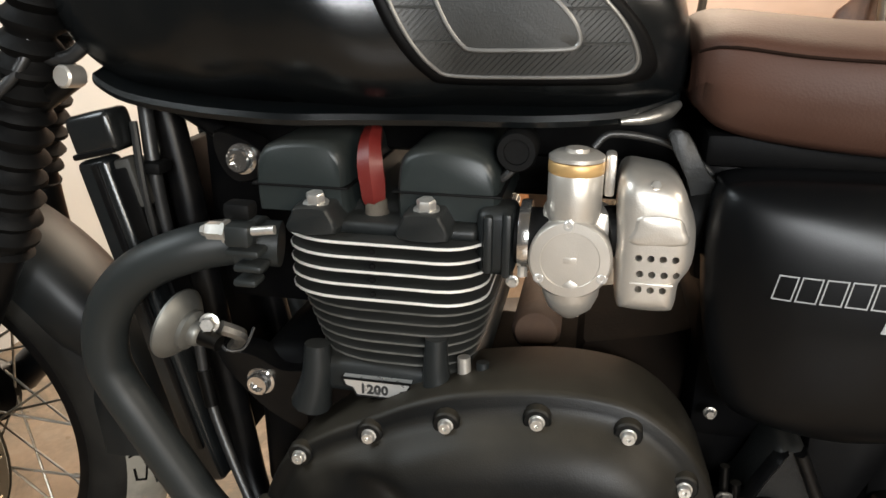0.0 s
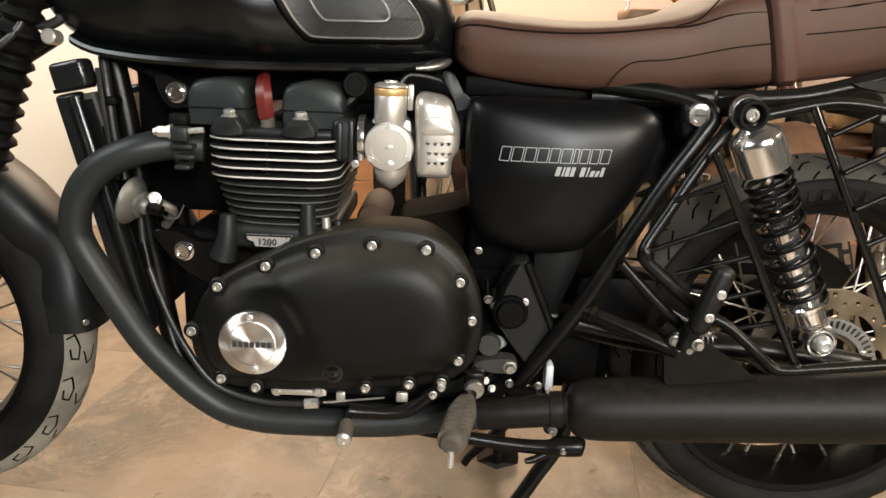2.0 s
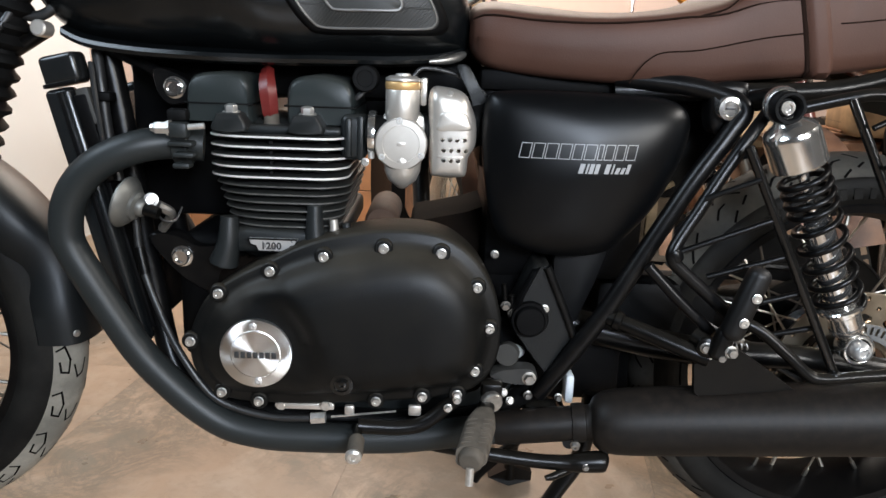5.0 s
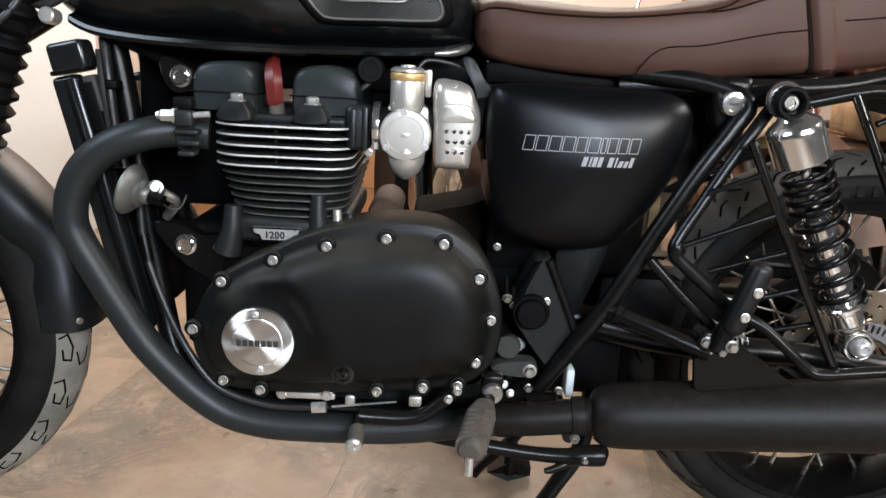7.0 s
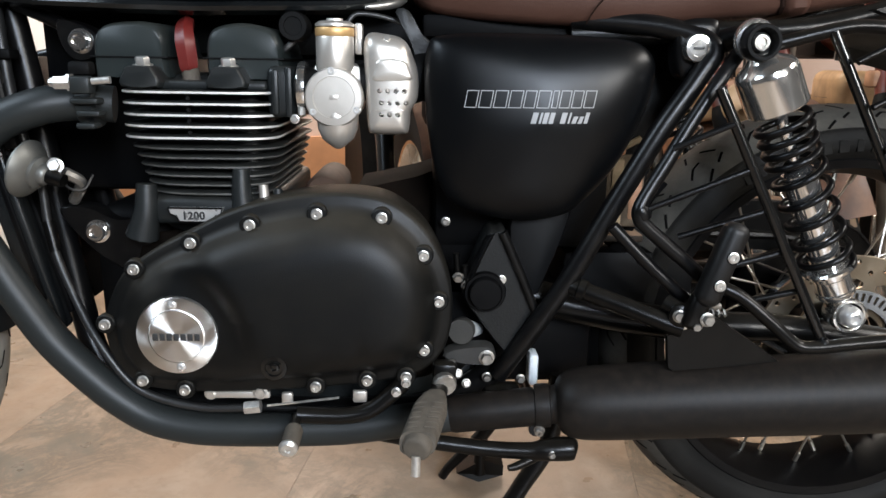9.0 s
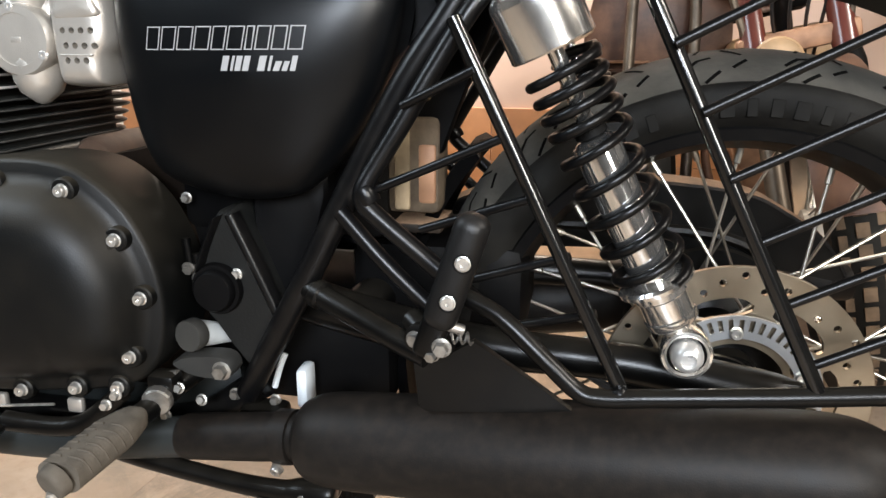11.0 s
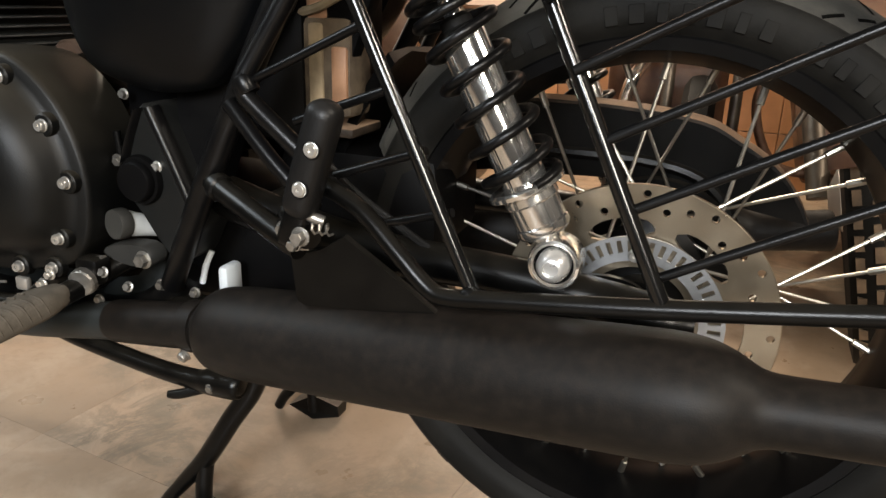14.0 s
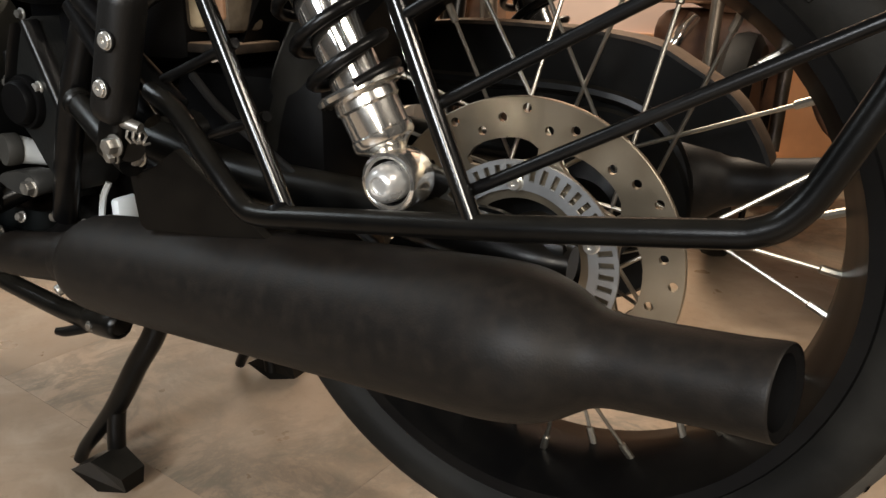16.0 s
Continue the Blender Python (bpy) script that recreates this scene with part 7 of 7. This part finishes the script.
    loops = [[(w * math.cos(a) , yy, zz + h * math.sin(a)) for a in [2 * math.pi * k / 24 for k in range(24)]] for yy, zz, w, h in ((0.33, 0.90, 0.06, 0.06), (0.37, 0.90, 0.11, 0.10), (0.48, 0.90, 0.14, 0.12), (0.68, 0.88, 0.13, 0.11), (0.80, 0.85, 0.08, 0.06))]
    part("fuel_tank", rings(bmesh.new(), loops), tank_mat, b, "rounded fuel tank")
    part("engine", box(0 if horned else 0.06, 0.62, 0.42, 0.28 if horned else 0.15, 0.40, 0.34, 0.04), RUSTY, b, "grimy brown engine block")
    for k in range(6):
        part("cooling_fin", box(0 if horned else 0.06, 0.55, 0.50 + 0.028 * k, 0.26 if horned else 0.14, 0.20, 0.008, 0.003), DULLPIPE if k % 2 else RUSTY, b)
    part("exhaust_bend", tube([(0.07, 0.45, 0.60), (0.09, 0.38, 0.55), (0.10, 0.37, 0.40), (0.11, 0.42, 0.22), (0.13, 0.60, 0.16), (0.16, 0.95, 0.20)], 0.021, 16), DULLPIPE, b, "dull stained exhaust bend")
    part("down_tube", tube([(0, 0.33, 0.92), (0, 0.40, 0.60), (0.0, 0.46, 0.25)], 0.02, 12), GLOSS, b)
    if horned:
        part("crash_bar", tube([(0.02, 0.40, 0.55), (0.16, 0.38, 0.54), (0.21, 0.38, 0.46), (0.18, 0.40, 0.32), (0.04, 0.44, 0.27)], 0.011, 10), GRIMEBROWN, b, "grimy brown crash bar")
    if horned:
        part("crash_bar", tube([(-0.02, 0.40, 0.55), (-0.16, 0.38, 0.54), (-0.21, 0.38, 0.46), (-0.18, 0.40, 0.32), (-0.04, 0.44, 0.27)], 0.011, 10), GRIMEBROWN, b)
    part("rear_tyre", lathe([(0.24, -0.05), (0.29, -0.06), (0.31, 0), (0.29, 0.06), (0.24, 0.05)], Matrix.Translation((0, 1.02, 0.315)) @ Euler((0, radians(90), 0)).to_matrix().to_4x4(), 48), TYRE, b)
    part("lower_yoke", box(0, 0.19, 0.70, 0.24, 0.07, 0.045, 0.01), RUSTY, b, "rusty lower fork yoke")
    horn2 = horned and part("horn", lathe([(0.012, -0.03), (0.03, -0.02), (0.048, -0.004), (0.052, 0.004), (0.048, 0.010), (0.030, 0.006), (0.012, 0.012), (0.001, 0.013)], toward((-0.05, 0.11, 0.665), NEAR), 32), HORNTAN, b, "tan round horn")
    if horned:
        part("horn_bracket", tube([(-0.05, 0.12, 0.665), (-0.03, 0.17, 0.69), (0, 0.19, 0.70)], 0.008, 8), RUSTY, horn2)
    part("headlamp_stay", tube([(-0.10, 0.17, 0.72), (-0.12, 0.15, 0.86), (-0.09, 0.14, 0.96)], 0.008, 8), DULLPIPE, b)
    part("headlamp_stay", tube([(0.10, 0.17, 0.72), (0.12, 0.15, 0.86), (0.09, 0.14, 0.96)], 0.008, 8), DULLPIPE, b)
    for k in range(5):
        part("fork_cable", tube([(0.06 - 0.03 * k, 0.24, 1.04), (0.09 - 0.04 * k, 0.17, 0.88), (0.05 - 0.03 * k, 0.20, 0.72), (0.03, 0.34, 0.60)], 0.004, 6), CABLE, b)
    if horned:
        part("side_cowl", box(0.0, 0.50, 0.66, 0.26, 0.26, 0.12, 0.03, segs=3), HORNTAN, b, "tan grimy upper engine")
    part("saddle", box(0, 0.88, 0.80, 0.24, 0.40, 0.08, 0.03), PLASTIC, b)
    return b


parked_bike(0.130, 0.666, 12, 0, "old parked motorcycle with round headlamp and cream tank", CREAM, ORANGE, CREAM, False, SATINMETAL)
parked_bike(1.115, 0.74, -6, -13, "leaning old parked motorcycle with round headlamp and maroon tank", MAROON, AMBER, MAROON)
parked_bike(1.38, 0.74, -10, 0, "third parked motorcycle with grimy brown engine and maroon tank", MAROON, AMBER, MAROON)

# ---- an old moped parked between them ----
moped = thing("parked_moped", "old parked moped with chrome rack bow and grimy engine", "moped", "", (0.70, 1.20, FLOOR))
part("rack_bow", tube([(-0.062, 0, 0.93), (-0.060, 0, 0.98), (-0.035, 0, 1.015), (0.02, 0, 1.025), (0.08, 0, 1.02), (0.12, 0, 1.0)], 0.007, 10), CHROME2, moped, "bent chrome bow")
part("carrier", box(0.02, 0.02, 0.925, 0.18, 0.16, 0.035, 0.012, segs=3), mat("brown_carrier_pad", (0.22, 0.13, 0.075), 0.6, vary=0.2, vary_scale=15, bump=0.1), moped, "brown padded carrier")
for dx in (-0.05, 0.09):
    part("fork_tube", tube([(dx, 0.0, 0.91), (dx * 1.1, -0.06, 0.62), (dx * 1.1, -0.12, 0.24)], 0.014, 10), DULLPIPE, moped)
for dy, name in ((-0.12, "front_wheel"), (0.48, "rear_wheel")):
    spin = Matrix.Translation((0.02, dy, 0.24)) @ Euler((0, radians(90), 0)).to_matrix().to_4x4()
    tyre = part(name, lathe([(0.185, -0.030), (0.215, -0.036), (0.236, -0.022), (0.240, 0), (0.236, 0.022), (0.215, 0.036), (0.185, 0.030)], spin, 48, cap=False), TYRE, moped)
    part("wheel_disc", lathe([(0.186, -0.026), (0.170, -0.018), (0.05, -0.012), (0.03, -0.04), (0.03, 0.04), (0.05, 0.012), (0.170, 0.018), (0.186, 0.026)], spin, 36), GRIMEBROWN, tyre)
part("engine", box(-0.07, 0.16, 0.40, 0.30, 0.24, 0.24, 0.05, segs=3), GRIMEBROWN, moped, "grimy brown engine")
for k in range(5):
    part("cooling_fin", box(-0.09, 0.10, 0.535 + 0.022 * k, 0.24 - 0.015 * k, 0.18, 0.007, 0.003), GRIMEBROWN if k % 2 else RUSTY, moped)
part("exhaust_pipe", tube([(-0.12, 0.03, 0.50), (-0.15, -0.02, 0.44), (-0.17, 0.02, 0.33), (-0.17, 0.20, 0.27), (-0.17, 0.50, 0.30)], 0.017, 14), CHROME2, moped, "chrome exhaust pipe")
part("leg_shield", slab([(-0.17, 0.60), (-0.13, 0.82), (0.02, 0.87), (0.17, 0.82), (0.20, 0.60), (0.12, 0.52), (-0.10, 0.52)], [(0.06, 0), (0.05, 0), (0.045, 0.05)], per=4), GRIMEBROWN, moped, "dull brown leg shield")
part("saddle", box(0.02, 0.40, 0.74, 0.20, 0.34, 0.07, 0.03, segs=3), PLASTIC, moped)
part("saddle_post", tube([(0.02, 0.36, 0.71), (0.0, 0.30, 0.48)], 0.016, 10), DULLPIPE, moped)

# ---- tube lights, assumed and out of view ----
GLOW = mat("tube_glow", (0.9, 0.9, 0.88), 0.4, emit=(1.0, 0.95, 0.88), emit_strength=4.0)
for x, y, z, turn in ((-0.30, 1.97, 2.13, 0), (2.69, -0.45, 2.12, 90)):
    t = thing("assumed_tube_light", "white fluorescent tube light assumed on the wall, out of view", "light", "wall tube lights", (x, y, z))
    t.rotation_euler = (0, 0, radians(-turn))
    part("housing", box(0, 0.07, 0.03, 1.30, 0.08, 0.05, 0.008), WHITEPLASTIC, t)
    part("tube", tube([(-0.60, 0.012, 0.02), (0.60, 0.012, 0.02)], 0.013, 12), GLOW, t, "glowing white tube")

# ---- terracotta dado on the north wall ----
dado_me = None
for r in range(2):
    for i in range(11):
        m = Matrix.Translation((X0 + 0.1985 + 0.397 * i, Y1 - 0.006, FLOOR + 0.105 + 0.21 * r))
        if i == 10:
            continue
        if dado_me is None:
            ob = part("wall_tile", box(0, 0, 0, 0.394, 0.012, 0.207, 0.0015, segs=1), DADO, wall_n, smooth=False)
            ob.matrix_local = m
            dado_me = ob.data
        else:
            shared("wall_tile", dado_me, m, wall_n)

# ---- floor tiles, laid slightly askew to the motorcycle ----
TS = 0.60
lay = Matrix.Translation((-0.125, -0.056, FLOOR - 0.005)) @ Euler((0, 0, radians(-7.5))).to_matrix().to_4x4()
tile_me = None
for i in range(-9, 10):
    for j in range(-9, 9):
        m = lay @ Matrix.Translation((TS * (i + 0.5), TS * (j + 0.5), 0))
        corners = [m @ Vector((a * TS / 2, b * TS / 2, 0)) for a in (-1, 1) for b in (-1, 1)]
        if max(c.x for c in corners) < X0 or min(c.x for c in corners) > X1 or max(c.y for c in corners) < Y0 or min(c.y for c in corners) > Y1:
            continue
        whole = all(X0 < c.x < X1 and Y0 < c.y < Y1 for c in corners)
        if whole and tile_me is not None:
            shared("tile", tile_me, m, floor)
            continue
        bm = box(0, 0, 0, TS - 0.0005, TS - 0.0005, 0.01, 0.0001, segs=1)
        if not whole:
            # cut along the walls
            for p, n in (((X0, 0, 0), (-1, 0, 0)), ((X1, 0, 0), (1, 0, 0)), ((0, Y0, 0), (0, -1, 0)), ((0, Y1, 0), (0, 1, 0))):
                back = m.inverted()
                bmesh.ops.bisect_plane(bm, geom=bm.verts[:] + bm.edges[:] + bm.faces[:], plane_co=back @ Vector(p), plane_no=back.to_3x3() @ Vector(n), clear_outer=True)
            if not bm.faces:
                bm.free()
                continue
        ob = part("tile", bm, MARBLE, floor, smooth=False)
        ob.matrix_local = m
        if whole:
            tile_me = ob.data
